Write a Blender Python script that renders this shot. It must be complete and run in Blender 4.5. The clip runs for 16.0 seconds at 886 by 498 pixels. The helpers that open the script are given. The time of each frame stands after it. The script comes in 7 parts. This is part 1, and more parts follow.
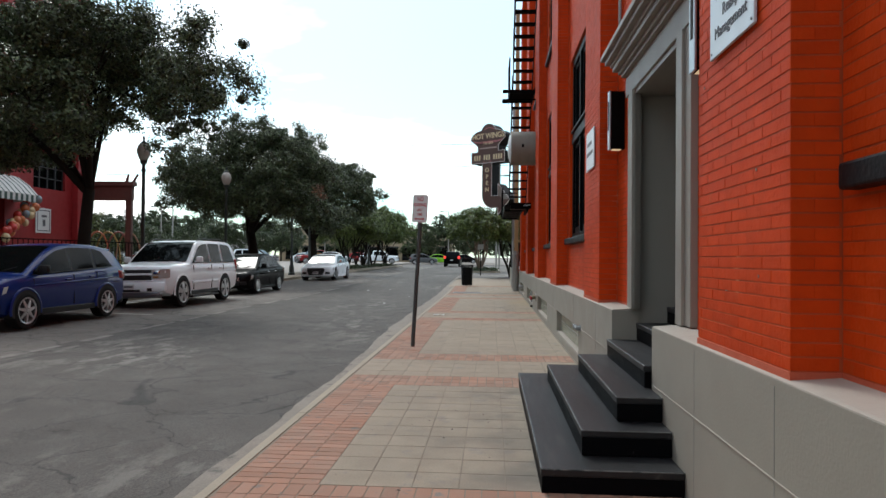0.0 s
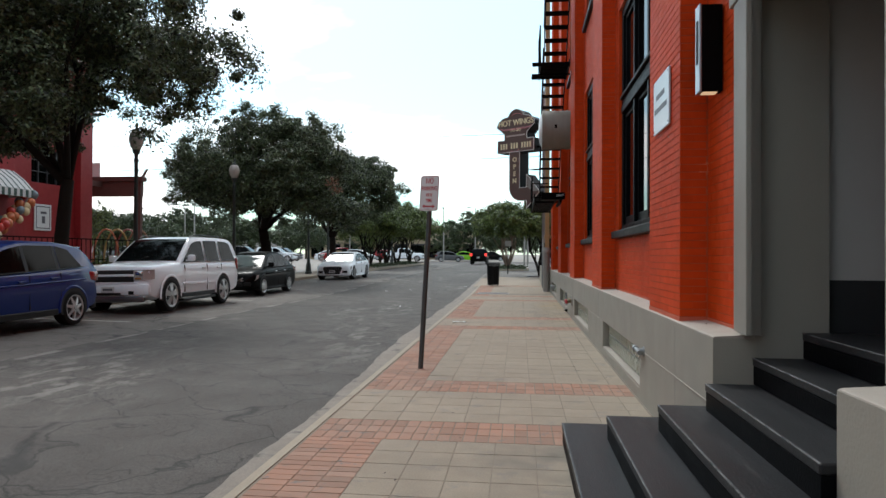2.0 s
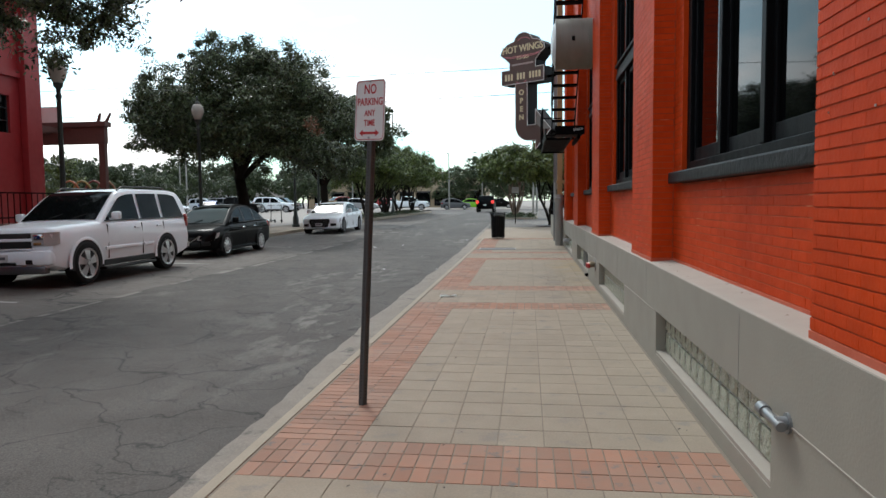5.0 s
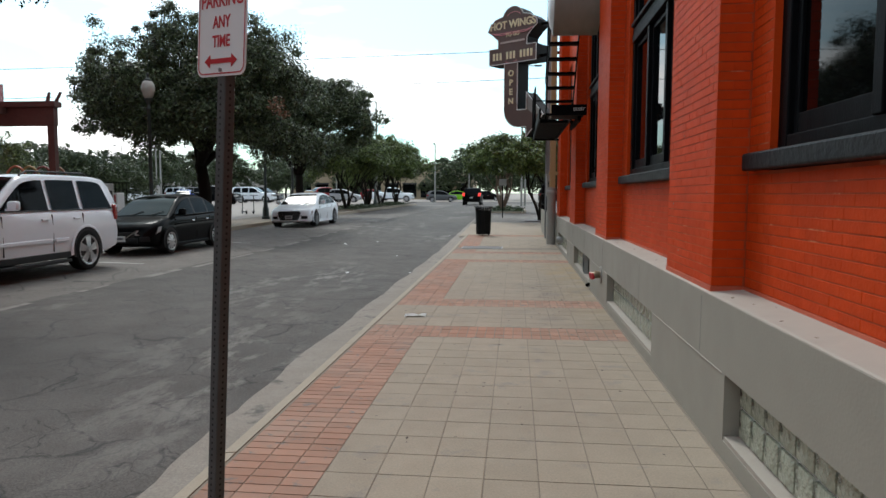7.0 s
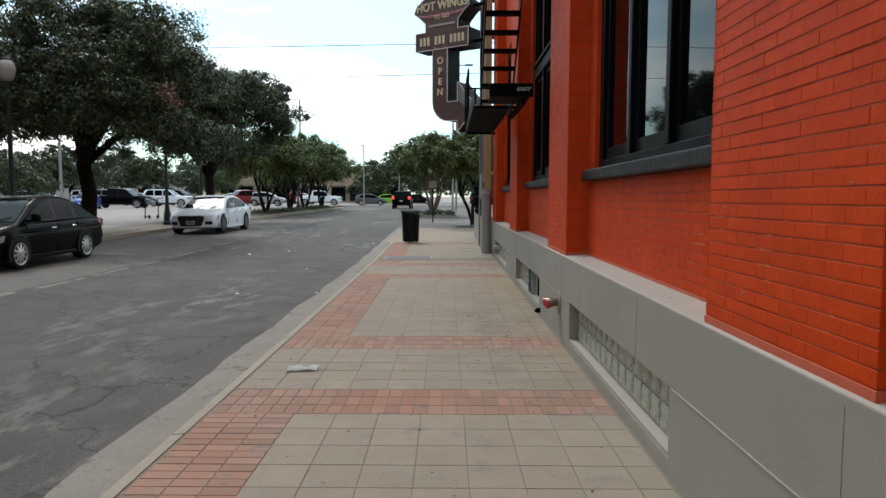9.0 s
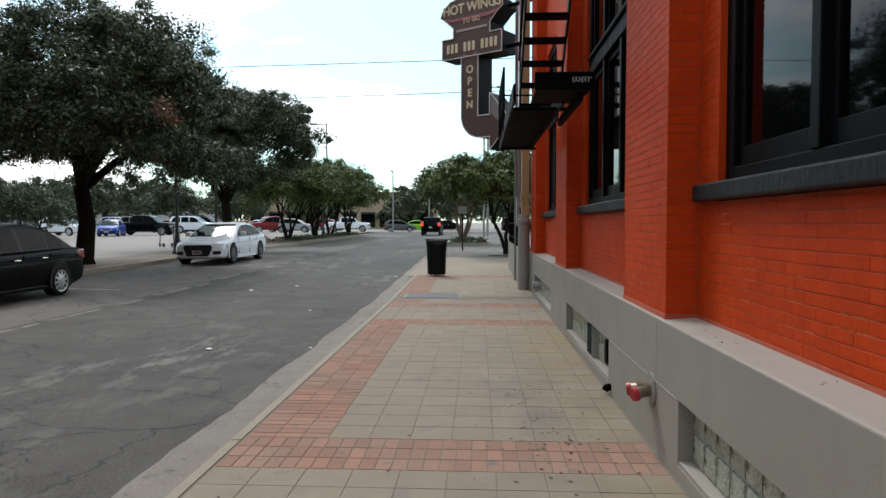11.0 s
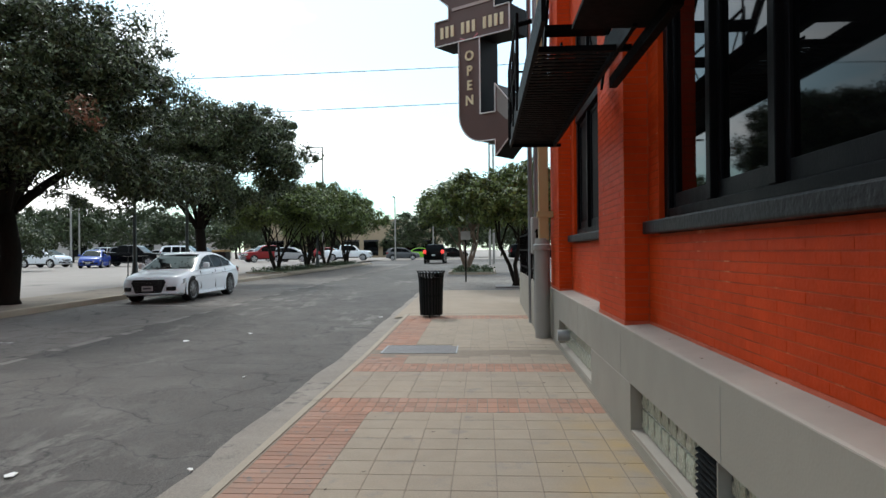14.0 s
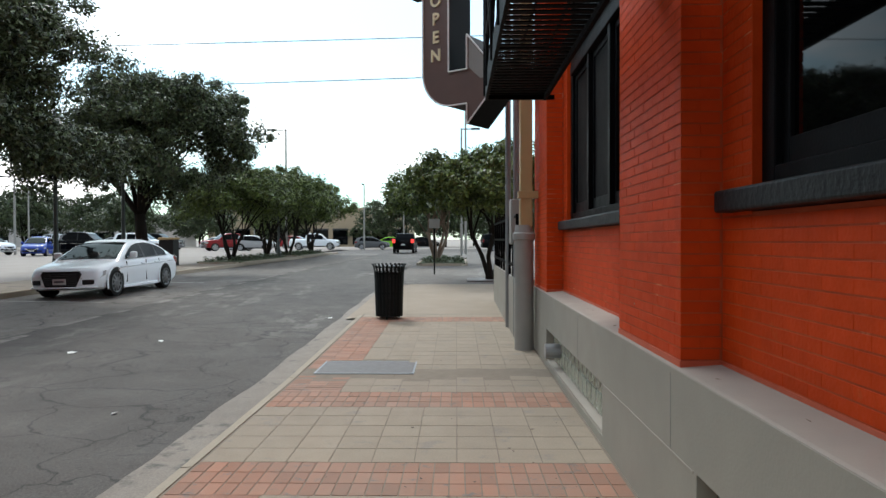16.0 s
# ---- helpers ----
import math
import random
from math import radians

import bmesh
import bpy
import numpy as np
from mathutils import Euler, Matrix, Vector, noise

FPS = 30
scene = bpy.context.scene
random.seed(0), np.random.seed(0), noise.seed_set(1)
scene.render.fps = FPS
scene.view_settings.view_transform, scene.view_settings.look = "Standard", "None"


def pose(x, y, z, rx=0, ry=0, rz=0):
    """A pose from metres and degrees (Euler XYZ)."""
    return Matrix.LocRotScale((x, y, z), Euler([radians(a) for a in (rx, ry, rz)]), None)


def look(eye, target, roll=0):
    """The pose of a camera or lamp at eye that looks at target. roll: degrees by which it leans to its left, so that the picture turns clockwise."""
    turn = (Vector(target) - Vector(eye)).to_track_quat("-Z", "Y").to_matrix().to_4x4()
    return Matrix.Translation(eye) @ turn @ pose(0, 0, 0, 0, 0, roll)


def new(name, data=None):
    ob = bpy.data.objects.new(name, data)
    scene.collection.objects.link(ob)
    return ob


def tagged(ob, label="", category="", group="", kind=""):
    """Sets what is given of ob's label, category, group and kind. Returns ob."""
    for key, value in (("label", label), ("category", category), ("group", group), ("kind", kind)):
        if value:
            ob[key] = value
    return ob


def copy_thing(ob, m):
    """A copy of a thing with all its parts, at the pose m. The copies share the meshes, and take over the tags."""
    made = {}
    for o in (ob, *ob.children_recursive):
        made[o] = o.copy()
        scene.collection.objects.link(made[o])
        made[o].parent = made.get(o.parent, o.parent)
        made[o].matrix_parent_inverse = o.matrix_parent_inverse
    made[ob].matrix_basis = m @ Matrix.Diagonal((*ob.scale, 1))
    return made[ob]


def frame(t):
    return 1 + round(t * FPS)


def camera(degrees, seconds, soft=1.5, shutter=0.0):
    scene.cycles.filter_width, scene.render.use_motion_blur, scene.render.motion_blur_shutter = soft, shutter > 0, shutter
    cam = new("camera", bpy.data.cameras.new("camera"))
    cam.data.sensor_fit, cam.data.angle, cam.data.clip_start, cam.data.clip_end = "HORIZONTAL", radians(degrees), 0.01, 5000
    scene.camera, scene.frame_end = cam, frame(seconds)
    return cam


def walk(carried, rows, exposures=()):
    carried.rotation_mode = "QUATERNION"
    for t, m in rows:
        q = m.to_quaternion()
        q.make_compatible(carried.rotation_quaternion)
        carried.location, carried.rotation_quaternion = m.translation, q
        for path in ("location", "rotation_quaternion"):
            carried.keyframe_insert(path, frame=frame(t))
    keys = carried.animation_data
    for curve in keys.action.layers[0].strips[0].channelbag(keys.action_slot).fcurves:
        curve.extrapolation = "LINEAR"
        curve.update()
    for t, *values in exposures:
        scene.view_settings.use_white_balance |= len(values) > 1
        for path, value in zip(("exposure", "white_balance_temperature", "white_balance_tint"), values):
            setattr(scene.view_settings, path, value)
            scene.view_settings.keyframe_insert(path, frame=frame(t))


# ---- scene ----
cam = camera(66.6, 16.0)
METRES, EYE, TILT, LEAN, TURN = 20.0, 1.49, -1.6, 0.0, 4.1
ROWS = [
    (0.0, 0.0, 0.0, 0.0, -0.02, 2.26, -0.49),
    (0.5, 0.0004, 0.0306, 0.0007, 1.58, 1.41, -0.98),
    (1.0, 0.0036, 0.0605, 0.0012, 2.51, 0.26, -0.18),
    (1.5, 0.0046, 0.0904, 0.003, 4.04, 0.89, -0.79),
    (2.0, 0.0077, 0.1207, 0.0036, 2.33, 2.02, -0.34),
    (2.5, 0.0087, 0.1529, 0.0054, 3.81, 3.01, -0.86),
    (3.0, 0.0111, 0.1827, 0.0074, 3.53, 1.71, -0.11),
    (3.5, 0.0149, 0.2115, 0.0099, 3.5, 1.58, -0.4),
    (4.0, 0.0175, 0.2402, 0.011, 3.27, -0.06, 0.2),
    (6.5, 0.0274, 0.3951, 0.0174, 2.75, -3.17, 0.32),
    (7.0, 0.0285, 0.4249, 0.0173, 2.0, -3.16, -0.16),
    (7.5, 0.0309, 0.4551, 0.0168, -0.68, -2.26, 0.3),
    (8.0, 0.0331, 0.488, 0.0173, -0.06, -1.43, -0.16),
    (8.5, 0.0361, 0.5219, 0.0178, -3.96, -3.05, -0.06),
    (11.0, 0.0484, 0.6836, 0.024, -1.16, -0.65, -0.01),
    (11.5, 0.0503, 0.7143, 0.0246, -0.67, -0.16, 0.08),
    (12.0, 0.0539, 0.7473, 0.0262, -1.07, 1.01, 0.13),
    (12.5, 0.0534, 0.7797, 0.0267, -0.72, 1.04, -0.31),
    (13.0, 0.0574, 0.8133, 0.0278, 2.14, 0.86, 0.42),
    (13.5, 0.0592, 0.8417, 0.029, 2.51, 2.86, -0.32),
    (14.0, 0.0642, 0.8726, 0.0294, -0.62, 1.67, 0.54),
    (14.5, 0.0658, 0.9034, 0.0301, -0.62, 1.56, -0.41),
    (15.0, 0.0689, 0.9337, 0.0305, -2.0, 1.14, 0.26),
    (15.5, 0.0733, 0.9644, 0.0317, -1.08, 1.91, -0.18),
    (16.0, 0.0766, 0.9954, 0.0323, -2.98, 0.77, 0.22),
]
walk(cam, [(t, pose(0, 0, EYE, TILT, LEAN, TURN) @ pose(METRES * x, METRES * y, METRES * z, 90 + pitch, roll, yaw)) for t, x, y, z, yaw, pitch, roll in ROWS],
     exposures=[(0.0, -0.02), (2.0, 0.0), (4.0, 0.08), (6.5, -0.03), (8.5, -0.06), (11.5, -0.06), (13.0, 0.0), (14.5, 0.12), (16.0, 0.15)])

# world: bright, thin overcast with blue gaps
SUN_EL, SUN_AZ = radians(52), radians(334)
world = bpy.data.worlds.new("sky")
scene.world = world
world.use_nodes = True
wn, wl = world.node_tree.nodes, world.node_tree.links
wn.clear()
w_out = wn.new("ShaderNodeOutputWorld")
w_sky = wn.new("ShaderNodeTexSky")
w_sky.sky_type, w_sky.sun_disc = "NISHITA", False
w_sky.sun_elevation, w_sky.sun_rotation = SUN_EL, SUN_AZ
w_bg = wn.new("ShaderNodeBackground")
w_bg.inputs["Strength"].default_value = 0.17
w_cloud = wn.new("ShaderNodeBackground")
w_cloud.inputs["Color"].default_value = (1.0, 1.0, 1.0, 1)
w_co = wn.new("ShaderNodeTexCoord")
w_map = wn.new("ShaderNodeMapping")
w_map.inputs["Scale"].default_value = (1.6, 1.6, 5.0)
w_map.inputs["Location"].default_value = (0.35, 0.2, 0.1)
w_noise = wn.new("ShaderNodeTexNoise")
w_noise.inputs["Scale"].default_value = 1.7
w_noise.inputs["Detail"].default_value = 6
w_noise.inputs["Roughness"].default_value = 0.5
w_ramp = wn.new("ShaderNodeValToRGB")
w_ramp.color_ramp.elements[0].position, w_ramp.color_ramp.elements[0].color = 0.47, (0.23, 0.23, 0.23, 1)
w_ramp.color_ramp.elements[1].position, w_ramp.color_ramp.elements[1].color = 0.65, (1, 1, 1, 1)
w_mix = wn.new("ShaderNodeMixShader")
# the thin cloud is brighter on the sun's side of the sky
w_dot = wn.new("ShaderNodeVectorMath")
w_dot.operation = "DOT_PRODUCT"
w_dot.inputs[1].default_value = (math.sin(SUN_AZ) * math.cos(SUN_EL), math.cos(SUN_AZ) * math.cos(SUN_EL), math.sin(SUN_EL))
w_glow = wn.new("ShaderNodeMapRange")
w_glow.interpolation_type = "SMOOTHSTEP"
w_glow.inputs["From Min"].default_value, w_glow.inputs["From Max"].default_value = -0.9, 1.0
w_glow.inputs["To Min"].default_value, w_glow.inputs["To Max"].default_value = 0.85, 2.2
wl.new(w_co.outputs["Generated"], w_dot.inputs[0])
wl.new(w_dot.outputs["Value"], w_glow.inputs["Value"])
wl.new(w_glow.outputs["Result"], w_cloud.inputs["Strength"])
wl.new(w_co.outputs["Generated"], w_map.inputs["Vector"])
wl.new(w_map.outputs["Vector"], w_noise.inputs["Vector"])
wl.new(w_noise.outputs["Fac"], w_ramp.inputs["Fac"])
wl.new(w_ramp.outputs["Color"], w_mix.inputs["Fac"])
w_tint = wn.new("ShaderNodeMix")
w_tint.data_type, w_tint.blend_type = "RGBA", "MULTIPLY"
w_tint.inputs["Factor"].default_value = 1.0
w_tint.inputs["B"].default_value = (0.72, 1.12, 1.1, 1)
wl.new(w_sky.outputs["Color"], w_tint.inputs["A"])
wl.new(w_tint.outputs["Result"], w_bg.inputs["Color"])
wl.new(w_bg.outputs["Background"], w_mix.inputs[1])
wl.new(w_cloud.outputs["Background"], w_mix.inputs[2])
wl.new(w_mix.outputs["Shader"], w_out.inputs["Surface"])

sun = new("sun", bpy.data.lights.new("sun", "SUN"))
sun.data.energy, sun.data.angle, sun.data.color = 1.6, radians(14), (1.0, 0.985, 0.96)
sun.matrix_world = look((0, 0, 50), (0 - math.sin(SUN_AZ) * math.cos(SUN_EL) * 10, -math.cos(SUN_AZ) * math.cos(SUN_EL) * 10, 50 - math.sin(SUN_EL) * 10))

# ---- materials ----


def material(name, c1, c2=None, rough=0.7, metal=0.0, scale=6.0, big=0.8, bump=0.15, fine=90.0, island=0.0, obj=0.0,
             spots=None, spot_at=0.62, coat=0.0, spec=0.5, stretch=(1, 1, 1), world=False, grain=0.0):
    """Two colours mixed by noise at two sizes, with fine relief; island/obj: how far single pieces differ in tone."""
    m = bpy.data.materials.new(name)
    m.use_nodes = True
    n, l = m.node_tree.nodes, m.node_tree.links
    b = n["Principled BSDF"]
    b.inputs["Roughness"].default_value, b.inputs["Metallic"].default_value = rough, metal
    b.inputs["Coat Weight"].default_value = coat
    b.inputs["Coat Roughness"].default_value = 0.06
    b.inputs["Specular IOR Level"].default_value = spec
    c2 = c2 or tuple(v * 0.8 for v in c1)
    co = n.new("ShaderNodeTexCoord")
    mp = n.new("ShaderNodeMapping")
    mp.inputs["Scale"].default_value = stretch
    place = n.new("ShaderNodeNewGeometry").outputs["Position"] if world else co.outputs["Object"]
    l.new(place, mp.inputs["Vector"])
    n1 = n.new("ShaderNodeTexNoise")
    n1.inputs["Scale"].default_value, n1.inputs["Detail"].default_value = scale, 8
    n2 = n.new("ShaderNodeTexNoise")
    n2.inputs["Scale"].default_value, n2.inputs["Detail"].default_value = big, 5
    for q in (n1, n2):
        l.new(mp.outputs["Vector"], q.inputs["Vector"])
    add = n.new("ShaderNodeMath")
    add.operation = "MULTIPLY_ADD"
    l.new(n1.outputs["Fac"], add.inputs[0])
    add.inputs[1].default_value = 0.8
    sub = n.new("ShaderNodeMath")
    sub.operation = "MULTIPLY_ADD"
    l.new(n2.outputs["Fac"], sub.inputs[0])
    sub.inputs[1].default_value, sub.inputs[2].default_value = 1.4, -0.6
    l.new(sub.outputs[0], add.inputs[2])
    mix = n.new("ShaderNodeMix")
    mix.data_type = "RGBA"
    mix.clamp_factor = True
    l.new(add.outputs[0], mix.inputs["Factor"])
    mix.inputs["A"].default_value, mix.inputs["B"].default_value = (*c1, 1), (*c2, 1)
    col = mix.outputs["Result"]
    if spots:
        n3 = n.new("ShaderNodeTexNoise")
        n3.inputs["Scale"].default_value, n3.inputs["Detail"].default_value = scale * 0.6, 10
        n3.inputs["Roughness"].default_value = 0.65
        l.new(mp.outputs["Vector"], n3.inputs["Vector"])
        rp = n.new("ShaderNodeValToRGB")
        rp.color_ramp.elements[0].position, rp.color_ramp.elements[1].position = spot_at, spot_at + 0.09
        l.new(n3.outputs["Fac"], rp.inputs["Fac"])
        mx = n.new("ShaderNodeMix")
        mx.data_type = "RGBA"
        l.new(rp.outputs["Color"], mx.inputs["Factor"])
        l.new(col, mx.inputs["A"])
        mx.inputs["B"].default_value = (*spots, 1)
        col = mx.outputs["Result"]
    if grain:
        n5 = n.new("ShaderNodeTexNoise")
        n5.inputs["Scale"].default_value, n5.inputs["Detail"].default_value = 75, 3
        l.new(place, n5.inputs["Vector"])
        gm = n.new("ShaderNodeMath")
        gm.operation = "MULTIPLY_ADD"
        l.new(n5.outputs["Fac"], gm.inputs[0])
        gm.inputs[1].default_value, gm.inputs[2].default_value = 4 * grain, 1 - 2 * grain
        gh = n.new("ShaderNodeHueSaturation")
        l.new(gm.outputs[0], gh.inputs["Value"])
        l.new(col, gh.inputs["Color"])
        col = gh.outputs["Color"]
    if island or obj:
        if island:
            src = n.new("ShaderNodeNewGeometry").outputs["Random Per Island"]
        else:
            src = n.new("ShaderNodeObjectInfo").outputs["Random"]
        amount = island or obj
        hsv = n.new("ShaderNodeHueSaturation")
        v = n.new("ShaderNodeMath")
        v.operation = "MULTIPLY_ADD"
        l.new(src, v.inputs[0])
        v.inputs[1].default_value, v.inputs[2].default_value = 2 * amount, 1 - amount
        l.new(v.outputs[0], hsv.inputs["Value"])
        l.new(col, hsv.inputs["Color"])
        col = hsv.outputs["Color"]
    l.new(col, b.inputs["Base Color"])
    if bump:
        n4 = n.new("ShaderNodeTexNoise")
        n4.inputs["Scale"].default_value, n4.inputs["Detail"].default_value = fine, 4
        l.new(place, n4.inputs["Vector"])
        bp = n.new("ShaderNodeBump")
        bp.inputs["Strength"].default_value, bp.inputs["Distance"].default_value = bump, 0.01
        l.new(n4.outputs["Fac"], bp.inputs["Height"])
        l.new(bp.outputs["Normal"], b.inputs["Normal"])
    rr = n.new("ShaderNodeMath")
    rr.operation = "MULTIPLY_ADD"
    l.new(n1.outputs["Fac"], rr.inputs[0])
    rr.inputs[1].default_value, rr.inputs[2].default_value = 0.24, max(0.0, rough - 0.12)
    l.new(rr.outputs[0], b.inputs["Roughness"])
    return m


def plain(name, c, rough=0.4, metal=0.0, coat=0.0, emit=None, spec=0.5):
    m = bpy.data.materials.new(name)
    m.use_nodes = True
    b = m.node_tree.nodes["Principled BSDF"]
    b.inputs["Base Color"].default_value = (*c, 1)
    b.inputs["Roughness"].default_value, b.inputs["Metallic"].default_value, b.inputs["Coat Weight"].default_value = rough, metal, coat
    b.inputs["Specular IOR Level"].default_value = spec
    if emit:
        b.inputs["Emission Color"].default_value, b.inputs["Emission Strength"].default_value = (*c, 1), emit
    return m


M = {}
M["brick"] = material("red_painted_brick", (0.68, 0.068, 0.006), (0.44, 0.039, 0.004), spec=0.12, rough=0.6, scale=9, bump=0.3, fine=45, island=0.06, world=True, spots=(0.50, 0.075, 0.014), spot_at=0.64)
M["brick_piece"] = material("red_painted_brick_piece", (0.68, 0.068, 0.006), (0.44, 0.039, 0.004), spec=0.12, rough=0.6, scale=9, bump=0.3, fine=45, obj=0.06, world=True, spots=(0.50, 0.075, 0.014), spot_at=0.64)
M["mortar"] = material("red_painted_mortar", (0.58, 0.12, 0.045), (0.22, 0.024, 0.007), spots=(0.66, 0.27, 0.15), spot_at=0.6, spec=0.2, rough=0.75, scale=5, big=1.4, bump=0.3, fine=120)
M["brick_base"] = material("faded_red_paint", (0.56, 0.13, 0.07), (0.46, 0.07, 0.022), rough=0.7, scale=10, bump=0.2)
M["plinth"] = material("grey_painted_stucco", (0.32, 0.296, 0.247), (0.28, 0.258, 0.216), rough=0.6, scale=3, big=0.5, bump=0.12, fine=60, spots=(0.26, 0.245, 0.215), spot_at=0.7)
M["ledge"] = material("grey_painted_ledge", (0.38, 0.335, 0.285), (0.335, 0.297, 0.255), rough=0.65, scale=5, bump=0.12, fine=60, spots=(0.30, 0.27, 0.235), spot_at=0.72)
M["tan_tile"] = material("tan_concrete_paver", (0.32, 0.26, 0.192), (0.25, 0.204, 0.156), rough=0.85, scale=5, big=0.35, bump=0.25, fine=140, island=0.045, world=True, grain=0.12, spots=(0.235, 0.20, 0.165), spot_at=0.57)
M["tan_piece"] = material("tan_concrete_paver_piece", (0.32, 0.26, 0.192), (0.25, 0.204, 0.156), rough=0.85, scale=5, big=0.35, bump=0.25, fine=140, obj=0.045, world=True, grain=0.12, spots=(0.235, 0.20, 0.165), spot_at=0.57)
M["red_paver"] = material("red_brick_paver", (0.35, 0.158, 0.095), (0.275, 0.19, 0.145), rough=0.85, scale=12, big=1.2, bump=0.25, fine=120, island=0.15, spots=(0.17, 0.15, 0.135), spot_at=0.58)
M["red_paver_piece"] = material("red_brick_paver_piece", (0.35, 0.158, 0.095), (0.275, 0.19, 0.145), rough=0.85, scale=12, big=1.2, bump=0.25, fine=120, obj=0.15, world=True, spots=(0.17, 0.15, 0.135), spot_at=0.58)
M["joint"] = material("dirty_joint_sand", (0.25, 0.205, 0.155), (0.17, 0.14, 0.11), rough=0.95, scale=9, bump=0.3)
M["kerb"] = material("tan_kerb_concrete", (0.36, 0.30, 0.225), (0.29, 0.245, 0.19), grain=0.1, rough=0.85, scale=7, big=0.6, bump=0.3, spots=(0.22, 0.195, 0.16), spot_at=0.66)
M["gutter"] = material("grey_gutter_concrete", (0.27, 0.235, 0.195), (0.19, 0.165, 0.14), grain=0.2, rough=0.85, scale=5, big=0.5, bump=0.4, spots=(0.10, 0.09, 0.08), spot_at=0.58)
M["walk"] = material("pale_concrete_walk", (0.30, 0.24, 0.178), (0.25, 0.202, 0.152), rough=0.85, scale=2, big=0.25, bump=0.2)
M["lot"] = material("pale_parking_lot", (0.31, 0.275, 0.245), (0.25, 0.222, 0.198), rough=0.9, scale=0.8, big=0.1, bump=0.1, spots=(0.17, 0.15, 0.135), spot_at=0.6)
# dirt and part of the trees' shade are both in this darker colour
M["far_walk"] = material("dirty_shaded_far_walk", (0.23, 0.185, 0.14), (0.17, 0.137, 0.105), rough=0.9, scale=2, big=0.25, bump=0.25, fine=60, spots=(0.11, 0.085, 0.065), spot_at=0.58)
M["black_paint"] = material("black_floor_paint", (0.003, 0.003, 0.0035), (0.005, 0.005, 0.006), spec=0.025, rough=0.45, scale=14, bump=0.2, fine=70, spots=(0.06, 0.058, 0.057), spot_at=0.67, stretch=(1, 0.25, 1))
# treads: scuffs, plus a base lighter than the risers' for sky sheen
M["sheen_tread"] = material("scuffed_sheen_black_tread", (0.011, 0.011, 0.012), (0.026, 0.026, 0.028), rough=0.45, spec=0.3, scale=10, bump=0.25, fine=70, spots=(0.05, 0.048, 0.047), spot_at=0.6, stretch=(1, 0.12, 1))
M["worn_edge"] = material("scuffed_step_edge", (0.16, 0.155, 0.15), (0.05, 0.05, 0.05), rough=0.6, scale=18, big=4, bump=0.3, spots=(0.012, 0.012, 0.013), spot_at=0.5)
M["black_wood"] = material("black_painted_wood", (0.003, 0.0033, 0.004), (0.006, 0.0065, 0.0075), spec=0.05, rough=0.45, scale=9, bump=0.15, stretch=(1, 1, 0.2), spots=(0.03, 0.03, 0.032), spot_at=0.7)
M["black_iron"] = material("black_iron", (0.0025, 0.0025, 0.003), (0.005, 0.0045, 0.004), spec=0.03, rough=0.55, scale=20, bump=0.2)
M["trim_grey"] = material("taupe_door_trim", (0.30, 0.278, 0.24), (0.265, 0.245, 0.212), rough=0.5, scale=3, bump=0.08)
M["white_panel"] = material("pale_door_panel", (0.50, 0.48, 0.455), (0.45, 0.43, 0.41), rough=0.5, scale=2, bump=0.05)
# black_wood copy, its colour lightened because sills catch the sky
M["sill"] = material("sky_lit_black_sill", (0.004, 0.0042, 0.005), (0.012, 0.0125, 0.014), spec=0.2, rough=0.5, scale=9, bump=0.5, fine=25, stretch=(1, 0.3, 1), spots=(0.04, 0.04, 0.042), spot_at=0.66)
M["board"] = material("dull_black_board", (0.006, 0.005, 0.005), (0.011, 0.009, 0.008), spec=0.06, rough=0.7, scale=5, bump=0.15)
M["charcoal"] = material("charcoal_paint", (0.025, 0.026, 0.028), (0.04, 0.04, 0.042), rough=0.5, scale=4, bump=0.1)
M["unlit_room"] = plain("unlit_interior", (0.012, 0.011, 0.011), 0.9)
M["steel"] = material("galvanised_steel", (0.30, 0.31, 0.32), (0.22, 0.225, 0.23), rough=0.45, metal=0.7, scale=18, bump=0.1)
M["silver"] = material("brushed_silver", (0.45, 0.46, 0.47), (0.38, 0.39, 0.40), rough=0.35, metal=0.8, scale=30, bump=0.05)
M["post"] = material("weathered_steel_post", (0.085, 0.088, 0.086), (0.055, 0.057, 0.056), rough=0.6, metal=0.0, spec=0.3, scale=16, bump=0.15)
M["sign_white"] = material("sign_white", (0.72, 0.73, 0.72), (0.66, 0.665, 0.65), rough=0.35, scale=5, bump=0.02)
M["sign_red"] = plain("sign_red", (0.45, 0.035, 0.04), 0.4)
M["ink"] = plain("dark_ink", (0.10, 0.10, 0.11), 0.5)
M["plaque"] = material("brushed_plaque", (0.62, 0.66, 0.68), (0.55, 0.59, 0.62), rough=0.35, metal=0.15, scale=3, bump=0.02)
M["hole"] = plain("hole_black", (0.01, 0.01, 0.01), 0.8)
M["tank"] = material("rusty_grey_tank", (0.27, 0.265, 0.225), (0.17, 0.165, 0.14), rough=0.5, scale=5, bump=0.1, spots=(0.17, 0.075, 0.035), spot_at=0.6, stretch=(1.4, 1, 0.12))
M["tan_pipe"] = material("tan_downspout", (0.42, 0.29, 0.13), (0.35, 0.24, 0.11), rough=0.5, scale=6, bump=0.1)
M["grey_pipe"] = material("grey_painted_pipe", (0.30, 0.29, 0.265), (0.25, 0.24, 0.22), rough=0.5, scale=6, bump=0.1, spots=(0.2, 0.18, 0.16), spot_at=0.7)
M["red_cap"] = plain("red_cap", (0.45, 0.02, 0.03), 0.35)
M["brass"] = material("dull_brass", (0.35, 0.29, 0.2), (0.25, 0.2, 0.14), rough=0.4, metal=0.8, scale=20, bump=0.1)
